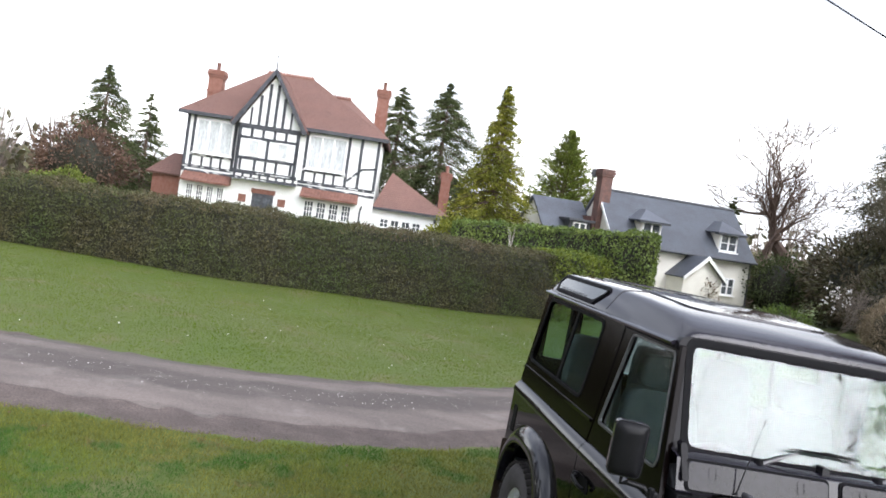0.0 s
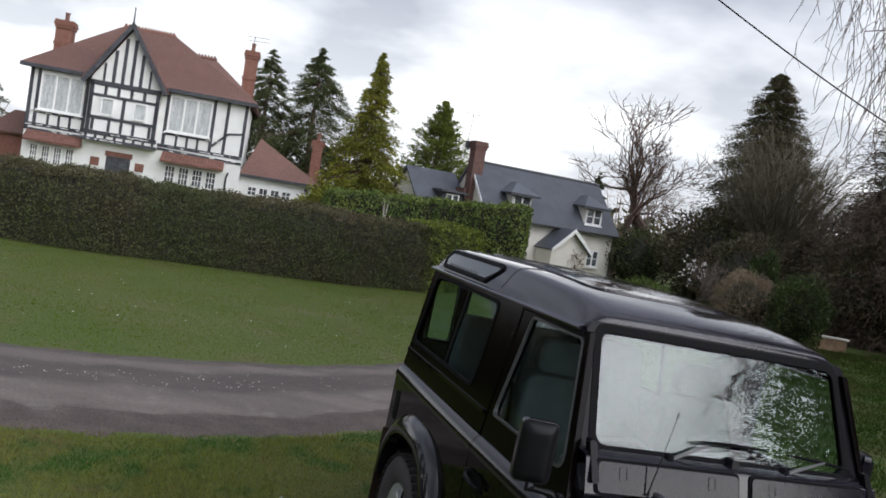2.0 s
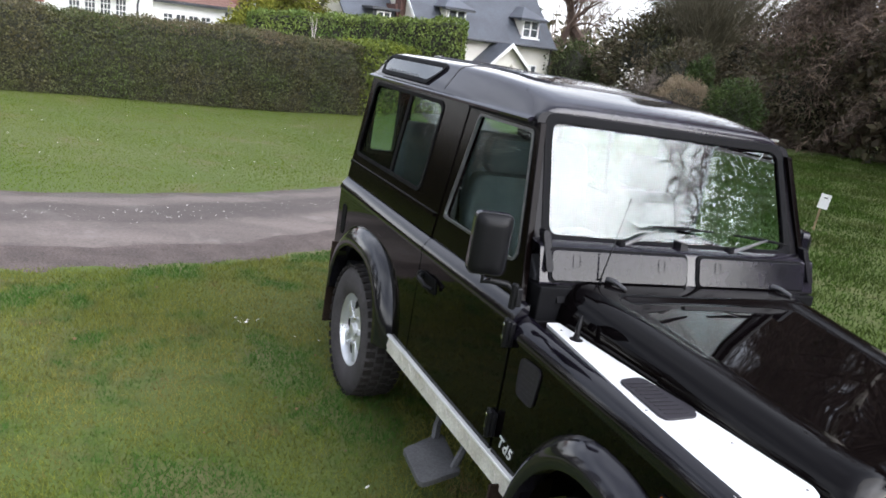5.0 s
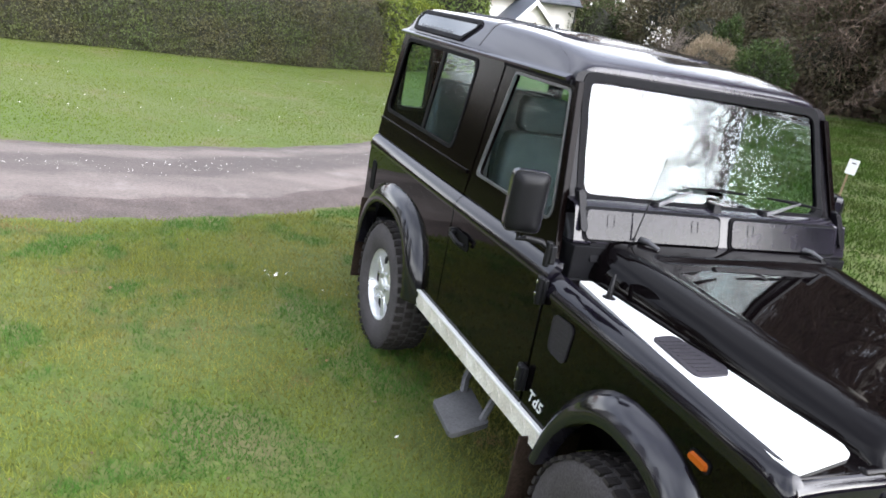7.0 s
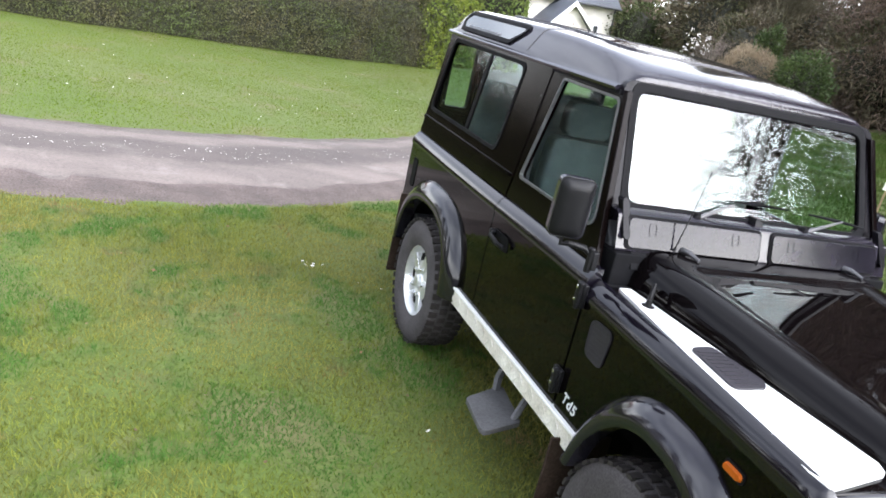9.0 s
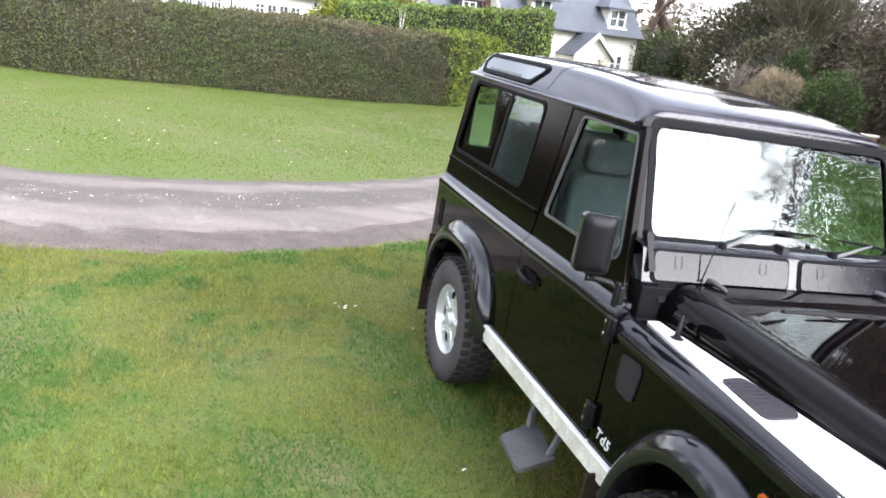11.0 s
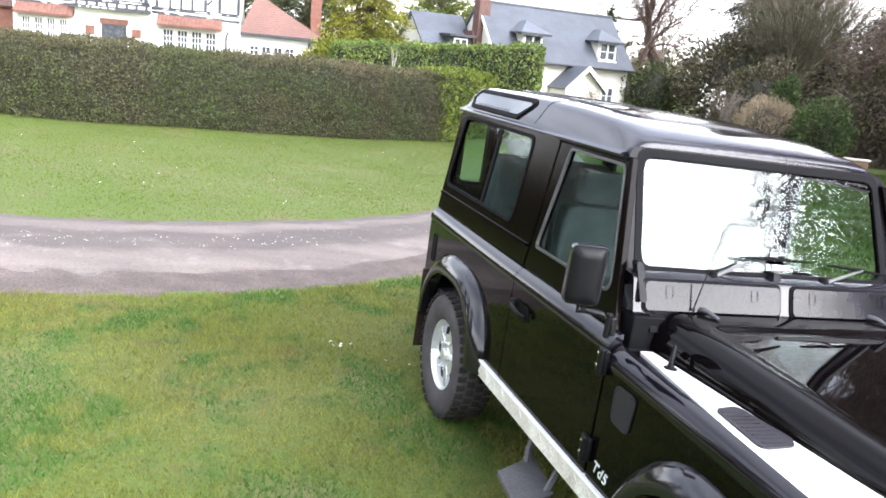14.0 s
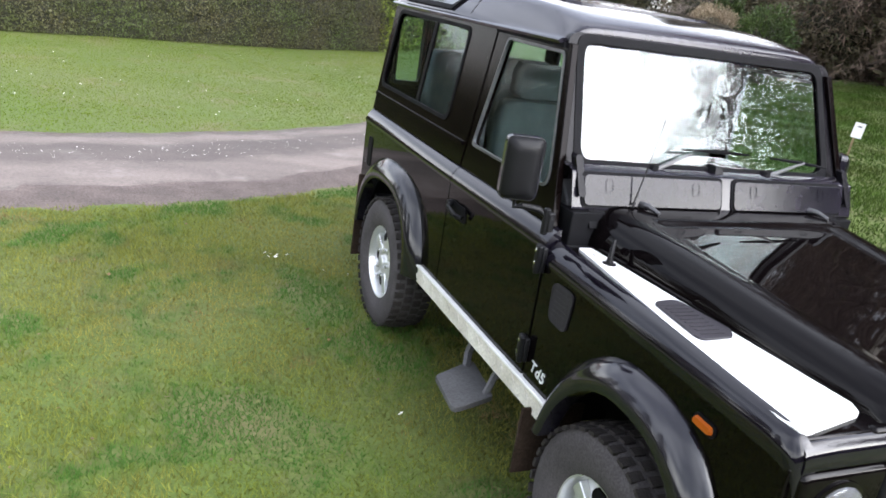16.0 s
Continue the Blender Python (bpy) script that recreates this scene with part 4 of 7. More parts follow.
def build_rear_and_floor():
    back = part("rear_panel", boxed((-0.80, 3.02, 0.58), (0.80, 3.05, 1.18)), PAINT, CAR, bevel=0.006)
    hole = rrect(-0.42, 1.36, 0.42, 1.78, 0.05)
    up = part("rear_door", sheet([[(-0.78, 1.185), (0.78, 1.185), (0.70, 1.835), (-0.70, 1.835)], hole, rrect(-0.69, 1.37, -0.50, 1.79, 0.03), rrect(0.50, 1.37, 0.69, 1.79, 0.03)], lambda a, b: Vector((a, 3.055 + (b - 1.19) * 0.03, b)), lambda a, b: Vector((a, 3.02 + (b - 1.19) * 0.03, b))), PAINT, CAR)
    g = part("rear_window", sheet([hole], lambda a, b: Vector((a, 3.045, b)), lambda a, b: Vector((a, 3.041, b))), GLASS, up)
    g.visible_shadow = False
    for x0, x1 in ((-0.69, -0.50), (0.50, 0.69)):
        c = part("corner_window", sheet([rrect(x0, 1.37, x1, 1.79, 0.03)], lambda a, b: Vector((a, 3.045, b)), lambda a, b: Vector((a, 3.041, b))), GLASS, up)
        c.visible_shadow = False
        part("corner_seal", frame_ring(rrect(x0 - 0.012, 1.358, x1 + 0.012, 1.802, 0.036), rrect(x0 + 0.012, 1.382, x1 - 0.012, 1.778, 0.024), lambda a, b: Vector((a, 3.066, b)), lambda a, b: Vector((a, 3.012, b))), TRIM, c)
    part("cabin_floor", boxed((-0.79, 0.62, 0.60), (0.79, 3.02, 0.68)), CABIN, CAR)
    fl = part("chassis", boxed((-0.46, -0.66, 0.38), (0.46, 3.0, 0.56)), TRIM, CAR, bevel=0.01)
    part("engine_bay", boxed((-0.56, -0.59, 0.54), (0.56, 0.60, 1.08)), TRIM, CAR)
    for y in (0.0, 2.36):
        part("axle", tube([(-0.62, y, 0.375), (-0.15, y, 0.375), (0.1, y, 0.375), (0.62, y, 0.375)], [0.045, 0.05, 0.11, 0.045], 12), TRIM, fl)
    for side, host in ((RIGHT, quarter_r), (LEFT, quarter_l)):
        # mudflaps behind the wheels
        for cy, h, top in ((2.905, host, 0.78), (0.475, CAR, 0.52)):
            part("mudflap", boxed((min(side * 0.60, side * 0.885), cy - 0.006, 0.23), (max(side * 0.60, side * 0.885), cy + 0.006, top)), FLAPRUBBER, h, "muddy black rubber mudflap", bevel=0.004)
        # rear corner lamps
        for z, mat in ((1.00, RED), (0.90, AMBER), (0.80, LENS)):
            part("rear_lamp", spun([(0, 0.042), (0.025, 0.040), (0.034, 0.028), (0.036, 0.004)], (side * 0.72, 3.05, z), (0, 1, 0), 16), mat, host)
        part("fuel_recess", sheet([rounded([(2.86, 0.84), (2.94, 0.84), (2.94, 1.03), (2.86, 1.03)], 0.03)], lambda a, b: Vector((side * 0.8335, a, b)), lambda a, b: Vector((side * 0.822, a, b))), TRIM, host)


build_rear_and_floor()


def rim_mesh(prof, x, y, side):
    """The rim's barrel, open at both ends."""
    return loft([ring((x + side * a, y, 0.386), (side, 0, 0), r, 48, side=(0, side, 0)) for a, r in prof], True, False)


def lug_mesh(half):
    me = bpy.data.meshes.new("tread_lug")
    bm = boxed((-half, -0.017, 0.0), (half, 0.017, 0.014))
    bm.to_mesh(me)
    bm.free()
    me.materials.append(TYRE)
    return me


LUGS = {0.026: lug_mesh(0.026), 0.022: lug_mesh(0.022)}


def build_wheel(x, y, side, low=0.0):
    hub = part("wheel", spun([(-0.10, 0.10), (0.0, 0.13), (0.025, 0.10), (0.05, 0.06)], (x - side * 0.05, y, 0.375), (side, 0, 0), 24), TRIM, CAR)
    w = 0.118
    prof = [(-w * 0.80, 0.212), (-w * 0.98, 0.250), (-w, 0.310), (-w * 0.92, 0.350), (-w * 0.78, 0.370), (-w * 0.4, 0.376), (w * 0.4, 0.376), (w * 0.78, 0.370), (w * 0.92, 0.350), (w, 0.310), (w * 0.98, 0.250), (w * 0.80, 0.212)]
    prof = [(a, r * 1.025) for a, r in prof]
    tyre = part("tyre", spun(prof, (x, y, 0.386), (side, 0, 0), 56, closed=True), SIDEWALL, hub, "dusty black chunky tyre", smooth=40)
    lugs = 42
    for i in range(lugs):
        for row, (ax, half) in enumerate(((-0.088, 0.026), (-0.030, 0.022), (0.030, 0.022), (0.088, 0.026))):
            a = 2 * math.pi * (i + (0.5 if row % 2 else 0)) / lugs
            m = Matrix.Translation((x, y, 0.386)) @ Matrix.Rotation(a, 4, "X")
            tip = 0.009 if row in (1, 2) else 0.001
            lug = new("tread_lug", LUGS[half])
            lug.parent = hub
            lug.matrix_basis = m @ Matrix.Translation((side * ax, 0, 0.371 + tip))
    # alloy rim: barrel, dished face, spokes, round holes as black discs
    prof = [(w * 0.72, 0.228), (w * 0.80, 0.222), (w * 0.78, 0.212), (w * 0.45, 0.196), (-w * 0.7, 0.190)]
    rim = part("rim", rim_mesh(prof, x, y, side), ALLOY, hub, "silver alloy rim", smooth=40)
    bm = spun([(w * 0.30, 0.200), (w * 0.34, 0.150), (w * 0.50, 0.120), (w * 0.58, 0.070), (w * 0.52, 0.062), (w * 0.52, 0.040), (w * 0.75, 0.038), (w * 0.80, 0.002)], (x, y, 0.386), (side, 0, 0), 40)
    for i in range(5):
        a = 2 * math.pi * i / 5 + 0.3
        m = Matrix.Translation((x, y, 0.386)) @ Matrix.Rotation(a, 4, "X")
        lo, hi = sorted((side * w * 0.30, side * w * 0.60))
        box(bm, (lo, -0.030, 0.07), (hi, 0.030, 0.195), m)
    part("wheel_face", bm, ALLOY, rim, "silver five-spoke wheel face", bevel=0.008)
    # black discs paint the shade of holes on the solid face
    for i in range(5):
        a = 2 * math.pi * (i + 0.5) / 5 + 0.3
        c = Vector((x + side * w * 0.36, y - 0.135 * math.sin(a), 0.386 + 0.135 * math.cos(a)))
        part("rim_opening", spun([(0, 0.040), (0.012, 0.038), (0.0125, 0.002)], c, (side, 0, 0), 14), TRIM, rim)
    for i in range(5):
        a = 2 * math.pi * i / 5 + 0.3
        c = Vector((x + side * w * 0.50, y - 0.083 * math.sin(a), 0.386 + 0.083 * math.cos(a)))
        part("wheel_nut", spun([(0, 0.013), (0.024, 0.012), (0.028, 0.006)], c, (side, 0, 0), 8), CHROME, rim)
    hub.location.z -= low


for wy in (0.0, 2.36):
    half, drop = (0.772, 0.0) if wy else (0.735, 0.10)
    build_wheel(-half, wy, RIGHT, drop)
    build_wheel(half, wy, LEFT, drop)


def build_mirror(side):
    """Door mirror seen from its back, on a swan-neck arm."""
    # the far one is folded back along its door
    cx, cy, cz, turn = (side * 0.992, 0.625, 1.420, 12) if side == RIGHT else (0.935, 0.95, 1.385, 58)
    m = Matrix.Translation((cx, cy, cz)) @ Matrix.Rotation(radians(side * turn), 4, "Z") @ Matrix.Rotation(radians(2), 4, "X")
    rows = []
    for off, sx, sz in ((0.018, 0.064, 0.108), (0.006, 0.070, 0.114), (-0.016, 0.070, 0.114), (-0.024, 0.067, 0.111), (-0.033, 0.060, 0.104), (-0.041, 0.050, 0.095), (-0.046, 0.040, 0.085), (-0.048, 0.028, 0.070)):
        rows.append([m @ Vector((a, off, b)) for a, b in rrect(-sx, -sz, sx, sz, 0.028)])
    mir = part("door_mirror", loft(rows, True, True), PLASTIC, door_r if side < 0 else door_l, "black plastic door mirror housing", smooth=70)
    part("mirror_rim", frame_ring(rrect(-0.0725, -0.1165, 0.0725, 0.1165, 0.030), rrect(-0.066, -0.110, 0.066, 0.110, 0.026), lambda a, b: m @ Vector((a, -0.0215, b)), lambda a, b: m @ Vector((a, 0.010, b))), FLARE, mir, "glossy black rim", bevel=0.003)
    part("mirror_glass", sheet([rrect(-0.058, -0.100, 0.058, 0.100, 0.024)], lambda a, b: m @ Vector((a, 0.022, b)), lambda a, b: m @ Vector((a, 0.016, b))), CHROME, mir)
    if side == LEFT:
        part("mirror_arm", tube([m @ Vector((0, 0, -0.11)), m @ Vector((0, 0, -0.15)), (0.86, 0.93, 1.21), (0.82, 0.93, 1.18)], 0.009, 8), PLASTIC, mir, smooth=60)
        return
    bm = tube([m @ Vector((0, 0, -0.11)), m @ Vector((0, 0, -0.150)), (side * 0.975, cy - 0.02, 1.285), (side * 0.890, 0.620, 1.268), (side * 0.860, 0.600, 1.245)], [0.007, 0.008, 0.012, 0.013, 0.010], 10)
    part("mirror_arm", bm, PLASTIC, mir, smooth=60)
    bm = boxed((side * 0.848 - 0.014, 0.580, 1.190), (side * 0.848 + 0.014, 0.608, 1.265))
    spun([(-0.05, 0.014), (0.05, 0.014)], (side * 0.862, 0.60, 1.228), (0, 0, 1), 10, bm)
    part("mirror_bracket", bm, PLASTIC, mir, bevel=0.006)


build_mirror(RIGHT)
build_mirror(LEFT)


def build_step():
    shape = rounded([(-1.00, 0.82), (-0.77, 0.90), (-0.72, 1.24), (-0.97, 1.11)], 0.03)
    s = part("side_step", sheet([shape], lambda a, b: Vector((a, b, 0.315)), lambda a, b: Vector((a, b, 0.290))), PLATE, CAR, "grey-black folding side step", bevel=0.006)
    bm = tube([(-0.78, 1.18, 0.30), (-0.74, 1.26, 0.34), (-0.70, 1.26, 0.50)], 0.022, 6)
    part("step_bracket", bm, PLATE, s)
    part("step_bracket", tube([(-0.80, 0.93, 0.30), (-0.72, 0.98, 0.40), (-0.68, 0.98, 0.50)], 0.018, 6), PLATE, s)


build_step()


def build_interior():
    def seat(x, y, z, wide, name, tall=0.50):
        """A padded seat with its back; low backs carry a headrest."""
        cush = [[(x + a, y + b, zz) for a, b in rrect(-s, -0.24 * k, s, 0.24 * k, 0.05)] for zz, s, k in ((z - 0.10, wide, 1.0), (z - 0.02, wide * 1.03, 1.04), (z + 0.02, wide, 1.0), (z + 0.035, wide * 0.9, 0.9))]
        st = part(name, loft(cush, True, True), CLOTH, CAR, "grey cloth car seat", smooth=60)
        rows = []
        for t, s in ((0.0, 1.0), (0.25, 1.05), (0.6, 1.0), (0.85, 0.92), (0.97, 0.82), (1.0, 0.70)):
            zz, yy = z + 0.02 + tall * t, y + 0.22 + 0.10 * t
            rows.append([(x + a, yy + b, zz) for a, b in rrect(-wide * s, -0.055, wide * s, 0.055, 0.04)])
        part("backrest", loft(rows, True, True), CLOTH, st, smooth=60)
        if tall > 0.55:
            return
        rows = [[(x + a, y + 0.335 + b, zz) for a, b in rrect(-wide * s, -0.045, wide * s, 0.045, 0.035)] for zz, s in ((z + 0.535, 0.50), (z + 0.56, 0.60), (z + 0.66, 0.60), (z + 0.70, 0.50))]
        part("headrest", loft(rows, True, True), CLOTH, st, smooth=60)

    seat(-0.42, 1.28, 1.00, 0.23, "driver_seat")
    seat(0.42, 1.28, 1.00, 0.23, "passenger_seat")
    for x in (-0.48, -0.02, 0.46):
        seat(x, 2.20, 1.02, 0.20, "rear_seat", 0.60)
    part("dashboard", loft([[(x, y, z) for y, z in ((0.70, 1.05), (0.70, 1.28), (0.78, 1.36), (0.90, 1.34), (0.93, 1.18), (0.88, 1.05))] for x in (-0.72, 0.72)], True, True), CABIN, CAR, bevel=0.01)
    c, ax = Vector((-0.42, 1.03, 1.27)), Vector((0, 0.80, 0.60)).normalized()
    bm = bmesh.new()
    pts = ring(c, ax, 0.19, 36)
    rows = []
    for i, p in enumerate(pts):
        rows.append([p + ((p - c).normalized() * math.cos(t) + ax * math.sin(t)) * 0.015 for t in (2 * math.pi * j / 8 for j in range(8))])
    rows.append(rows[0])
    loft(rows, True, False, bm)
    wheel = part("steering_wheel", bm, CABIN, CAR, "dark four-spoke steering wheel", smooth=60)
    bm = spun([(-0.03, 0.06), (0.0, 0.065), (0.015, 0.05)], (0, 0, 0), (0, 0, 1), 20)
    for a in (20, 160, 215, 325):
        m = Matrix.Rotation(radians(a), 4, "Z")
        box(bm, (0.05, -0.014, -0.012), (0.185, 0.014, 0.004), m)
    bmesh.ops.transform(bm, matrix=Matrix.Translation(c) @ ax.to_track_quat("Z", "Y").to_matrix().to_4x4(), verts=bm.verts)
    part("hub", bm, CABIN, wheel)
    part("steering_column", tube([c, c - ax * 0.30], 0.03, 10), CABIN, wheel)
    bm = bmesh.new()
    for x in (-0.70, 0.70):
        tube([(x, 1.60, 0.70), (x, 1.60, 1.70), (x * 0.9, 1.60, 1.93), (0, 1.60, 1.97)], 0.025, 8, bm)
    part("roll_hoop", bm, CABIN, CAR, smooth=60)


build_interior()

# ---- houses ----
def pieces(name, mesh, places, host, material=None):
    """Alike pieces as objects of their own on one mesh."""
    for m in places:
        ob = new(name, mesh)
        ob.parent = host
        ob.matrix_basis = m


def mesh_from(bm, name, material):
    me = bpy.data.meshes.new(name)
    bmesh.ops.recalc_face_normals(bm, faces=bm.faces)
    bm.to_mesh(me)
    bm.free()
    me.materials.append(material)
    return me


def slope(name, corners, host, material, label, thick=0.10):
    """One roof plane as a slab, from its outline in 3D."""
    c = [Vector(p) for p in corners]
    n = (c[1] - c[0]).cross(c[2] - c[0]).normalized()
    if n.z < 0:
        n = -n
    bm = bmesh.new()
    loft([[p - n * thick for p in c], c], True, True, bm)
    return part(name, bm, material, host, label, smooth=0)


def tile_rows(host, eave0, eave1, top0, top1, material, rows, thick=0.011):
    """Overlapping courses of tiles up a roof plane, each course a thin stepped strip."""
    e0, e1, t0, t1 = (Vector(p) for p in (eave0, eave1, top0, top1))
    n = (e1 - e0).cross(t0 - e0 if (t0 - e0).length > 0.1 else t1 - e0).normalized()
    if n.z < 0:
        n = -n
    bm = bmesh.new()
    for i in range(rows):
        a, b = i / rows, min(1.0, (i + 1.25) / rows)
        p0, p1, q0, q1 = e0.lerp(t0, a), e1.lerp(t1, a), e0.lerp(t0, b), e1.lerp(t1, b)
        vs = [bm.verts.new(v) for v in (p0 + n * thick * 1.9, p1 + n * thick * 1.9, q1 + n * 0.004, q0 + n * 0.004, p0 + n * 0.002, p1 + n * 0.002)]
        bm.faces.new(vs[:4])
        bm.faces.new((vs[0], vs[4], vs[5], vs[1]))
    return tagged(part("tile_course", bm, material, host, smooth=0), kind="stuff")


def window(host, x0, x1, z0, z1, y, lights, bars=(1, 1), sill=True, glass=None, name="window", frame=0.06, depth=0.10):
    """A white casement in a wall whose outside is at y: frame, mullions, glazing bars, panes and sill."""
    y -= 0.045
    bm = frame_ring([(x0, z0), (x1, z0), (x1, z1), (x0, z1)], [(x0 + frame, z0 + frame), (x1 - frame, z0 + frame), (x1 - frame, z1 - frame), (x0 + frame, z1 - frame)], lambda a, b: Vector((a, y - 0.03, b)), lambda a, b: Vector((a, y + depth, b)))
    w = part(name, bm, JOINERY, host, "white painted casement window", smooth=0)
    wide = (x1 - x0 - 2 * frame) / lights
    for i in range(lights):
        a, b = x0 + frame + wide * i, x0 + frame + wide * (i + 1)
        g = part("pane", boxed((a, y + 0.030, z0 + frame), (b, y + 0.036, z1 - frame)), glass or HOUSE_GLASS, w, smooth=0)
        if i:
            part("mullion", boxed((a - 0.04, y - 0.022, z0 + frame), (a + 0.04, y + 0.06, z1 - frame)), JOINERY, w, smooth=0)
        for j in range(1, bars[0] + 1):
            xx = a + wide * j / (bars[0] + 1)
            part("glazing_bar", boxed((xx - 0.018, y + 0.004, z0 + frame), (xx + 0.018, y + 0.028, z1 - frame)), JOINERY, w, smooth=0)
        for j in range(1, bars[1] + 1):
            zz = z0 + frame + (z1 - z0 - 2 * frame) * j / (bars[1] + 1)
            part("glazing_bar", boxed((a, y + 0.006, zz - 0.018), (b, y + 0.030, zz + 0.018)), JOINERY, w, smooth=0)
    if sill:
        part("window_sill", boxed((x0 - 0.08, y - 0.10, z0 - 0.07), (x1 + 0.08, y + 0.02, z0)), JOINERY, w, smooth=0)
    return w


def chimney(host, x, y, z0, z1, wide, material, pots=1, label="tall orange brick chimney stack"):
    c = part("chimney", boxed((x - wide / 2, y - wide / 2, z0), (x + wide / 2, y + wide / 2, z1)), material, host, label, smooth=0)
    for z, g in ((z1 - 0.30, 0.05), (z1 - 0.16, 0.09), (z1 - 0.02, 0.06), (z0 + (z1 - z0) * 0.55, 0.04)):
        part("brick_course", boxed((x - wide / 2 - g, y - wide / 2 - g, z - 0.06), (x + wide / 2 + g, y + wide / 2 + g, z + 0.06)), material, c, smooth=0)
    for i in range(pots):
        xx = x + (i - (pots - 1) / 2) * 0.3
        part("chimney_pot", spun([(0, 0.13), (0.05, 0.13), (0.07, 0.10), (0.36, 0.095), (0.38, 0.12), (0.43, 0.12)], (xx, y, z1 + 0.04), (0, 0, 1), 14), CANOPY if material is BRICK else material, c)
    return c


def build_timbered_house():
    """Two-storey white house with black timbers, hipped clay roof, central gable over the door and a lower wing at its side."""
    # local frame: x along the front, y back, z up; front wall outside at y = 0
    m = Matrix.Translation((-11.30, 40.8, 0.58)) @ Matrix.Rotation(radians(-4), 4, "Z") @ Matrix.Scale(1.05, 4)
    H = thing("timbered_house", "white rendered house with black timbers and red clay roof", "house", m)
    W, D, E = 10.0, 7.5, 5.35
    wall = part("wall", boxed((0, 0, -0.9), (W, D, E)), WHITE, H, smooth=0)
    # main hipped roof
    o = 0.40
    ridge_l, ridge_r, rz = (3.0, 3.9, E + 3.15), (5.6, 3.9, E + 3.15), E + 3.15
    A, B, C, F = (-o, -o, E), (W + o, -o, E), (W + o, D + o, E), (-o, D + o, E)
    for nm, c in (("front", (A, B, ridge_r, ridge_l)), ("right", (B, C, ridge_r)), ("back", (C, F, ridge_l, ridge_r)), ("left", (F, A, ridge_l))):
        s = slope("roof_slope", c, H, TILE, "weathered red clay tiled roof slope")
        if nm == "front":
            tile_rows(s, A, B, ridge_l, ridge_r, TILE, 40)
        elif nm in ("left", "right"):
            e0, e1 = (F, A) if nm == "left" else (B, C)
            tile_rows(s, e0, e1, c[2], c[2], TILE, 40)
    part("fascia", boxed((-o, -o - 0.03, E - 0.16), (W + o, -o + 0.05, E + 0.02)), BEAM, H, smooth=0)
    part("soffit", boxed((-o, -o, E - 0.14), (W + o, 0.02, E - 0.10)), BEAM, H, smooth=0)
    # crested ridges
    for x0, x1, y, z in ((3.0, 5.6, 3.9, rz), (6.9, 7.9, 3.0, E + 2.22)):
        r = part("ridge", tube([(x0, y, z), (x1, y, z)], 0.10, 8), CANOPY, H, "crested clay ridge tiles")
        k = int((x1 - x0) / 0.16)
        for i in range(k):
            part("ridge_crest", spun([(0, 0.055), (0.07, 0.05), (0.11, 0.015)], (x0 + 0.08 + i * 0.16, y, z + 0.08), (0, 0, 1), 6), CANOPY, r)
    # second, lower hip towards the side wing
    slope("roof_slope", ((5.6, -o, E + 0.03), (W + o, -o, E + 0.03), (7.9, 3.0, E + 2.2), (6.9, 3.0, E + 2.2)), H, TILE, "weathered red clay tiled roof slope", 0.05)
    slope("roof_slope", ((W + o, -o, E + 0.03), (W + o, D + o, E + 0.03), (7.9, 4.2, E + 2.2), (7.9, 3.0, E + 2.2)), H, TILE, "weathered red clay tiled roof slope", 0.05)
    # central gable, standing forward of the wall
    gx0, gx1, gp = 2.62, 6.02, -0.55
    gm, apex = (gx0 + gx1) / 2, E + 2.62
    bm = bmesh.new()
    front = [(gx0 + 0.15, 2.55), (gx1 - 0.15, 2.55), (gx1 - 0.15, E - 0.1), (gm, apex - 0.25), (gx0 + 0.15, E - 0.1)]
    sheet([front], lambda a, b: Vector((a, gp, b)), lambda a, b: Vector((a, 0.6, b)), bm)
    gable = part("gable", bm, WHITE, H, smooth=0)
    for x0, x1 in ((gx0 - 0.25, gm), (gx1 + 0.25, gm)):
        z0, z1 = E - 0.28, apex + 0.05
        s = slope("gable_slope", ((x0, gp - 0.35, z0), (x1, gp - 0.35, z1), (x1, 3.6, z1), (x0, 3.6, z0)), gable, TILE, "red clay tiled gable slope", 0.09)
        tile_rows(s, (x0, gp - 0.35, z0), (x0, 3.0, z0), (x1, gp - 0.35, z1), (x1, 3.6, z1), TILE, 18)
        # bargeboard
        dx = 0.16 if x0 < x1 else -0.16
        bm = bmesh.new()
        sheet([[(x0, z0 - 0.10), (x0 + dx * 1.2, z0 - 0.20), (gm, z1 - 0.30), (gm, z1 + 0.02)]], lambda a, b: Vector((a, gp - 0.42, b)), lambda a, b: Vector((a, gp - 0.34, b)), bm)
        part("bargeboard", bm, BEAM, gable, "black bargeboard", smooth=0)
    part("finial", tube([(gm, gp - 0.38, apex - 0.1), (gm, gp - 0.38, apex + 0.35), (gm, gp - 0.38, apex + 0.75)], [0.05, 0.03, 0.012], 8), BEAM, gable)
    part("finial_ball", spun([(-0.05, 0.005), (0, 0.05), (0.05, 0.005)], (gm, gp - 0.38, apex + 0.66), (0, 0, 1), 10), BEAM, gable)

    def beam(x0, z0, x1, z1, y, host=H, wide=0.15, material=BEAM):
        a, b = Vector((x0, y, z0)), Vector((x1, y, z1))
        d = (b - a).normalized()
        s = Vector((0, 1, 0)).cross(d).normalized() * wide / 2
        bm = bmesh.new()
        loft([[p + s + Vector((0, q, 0)) for p, q in ((a, -0.035), (b, -0.035), (b, 0.02), (a, 0.02))], [p - s + Vector((0, q, 0)) for p, q in ((a, -0.035), (b, -0.035), (b, 0.02), (a, 0.02))]], True, True, bm)
        part("timber" if material is BEAM else "flaking_patch", bm, material, host, smooth=0)

    gy = gp
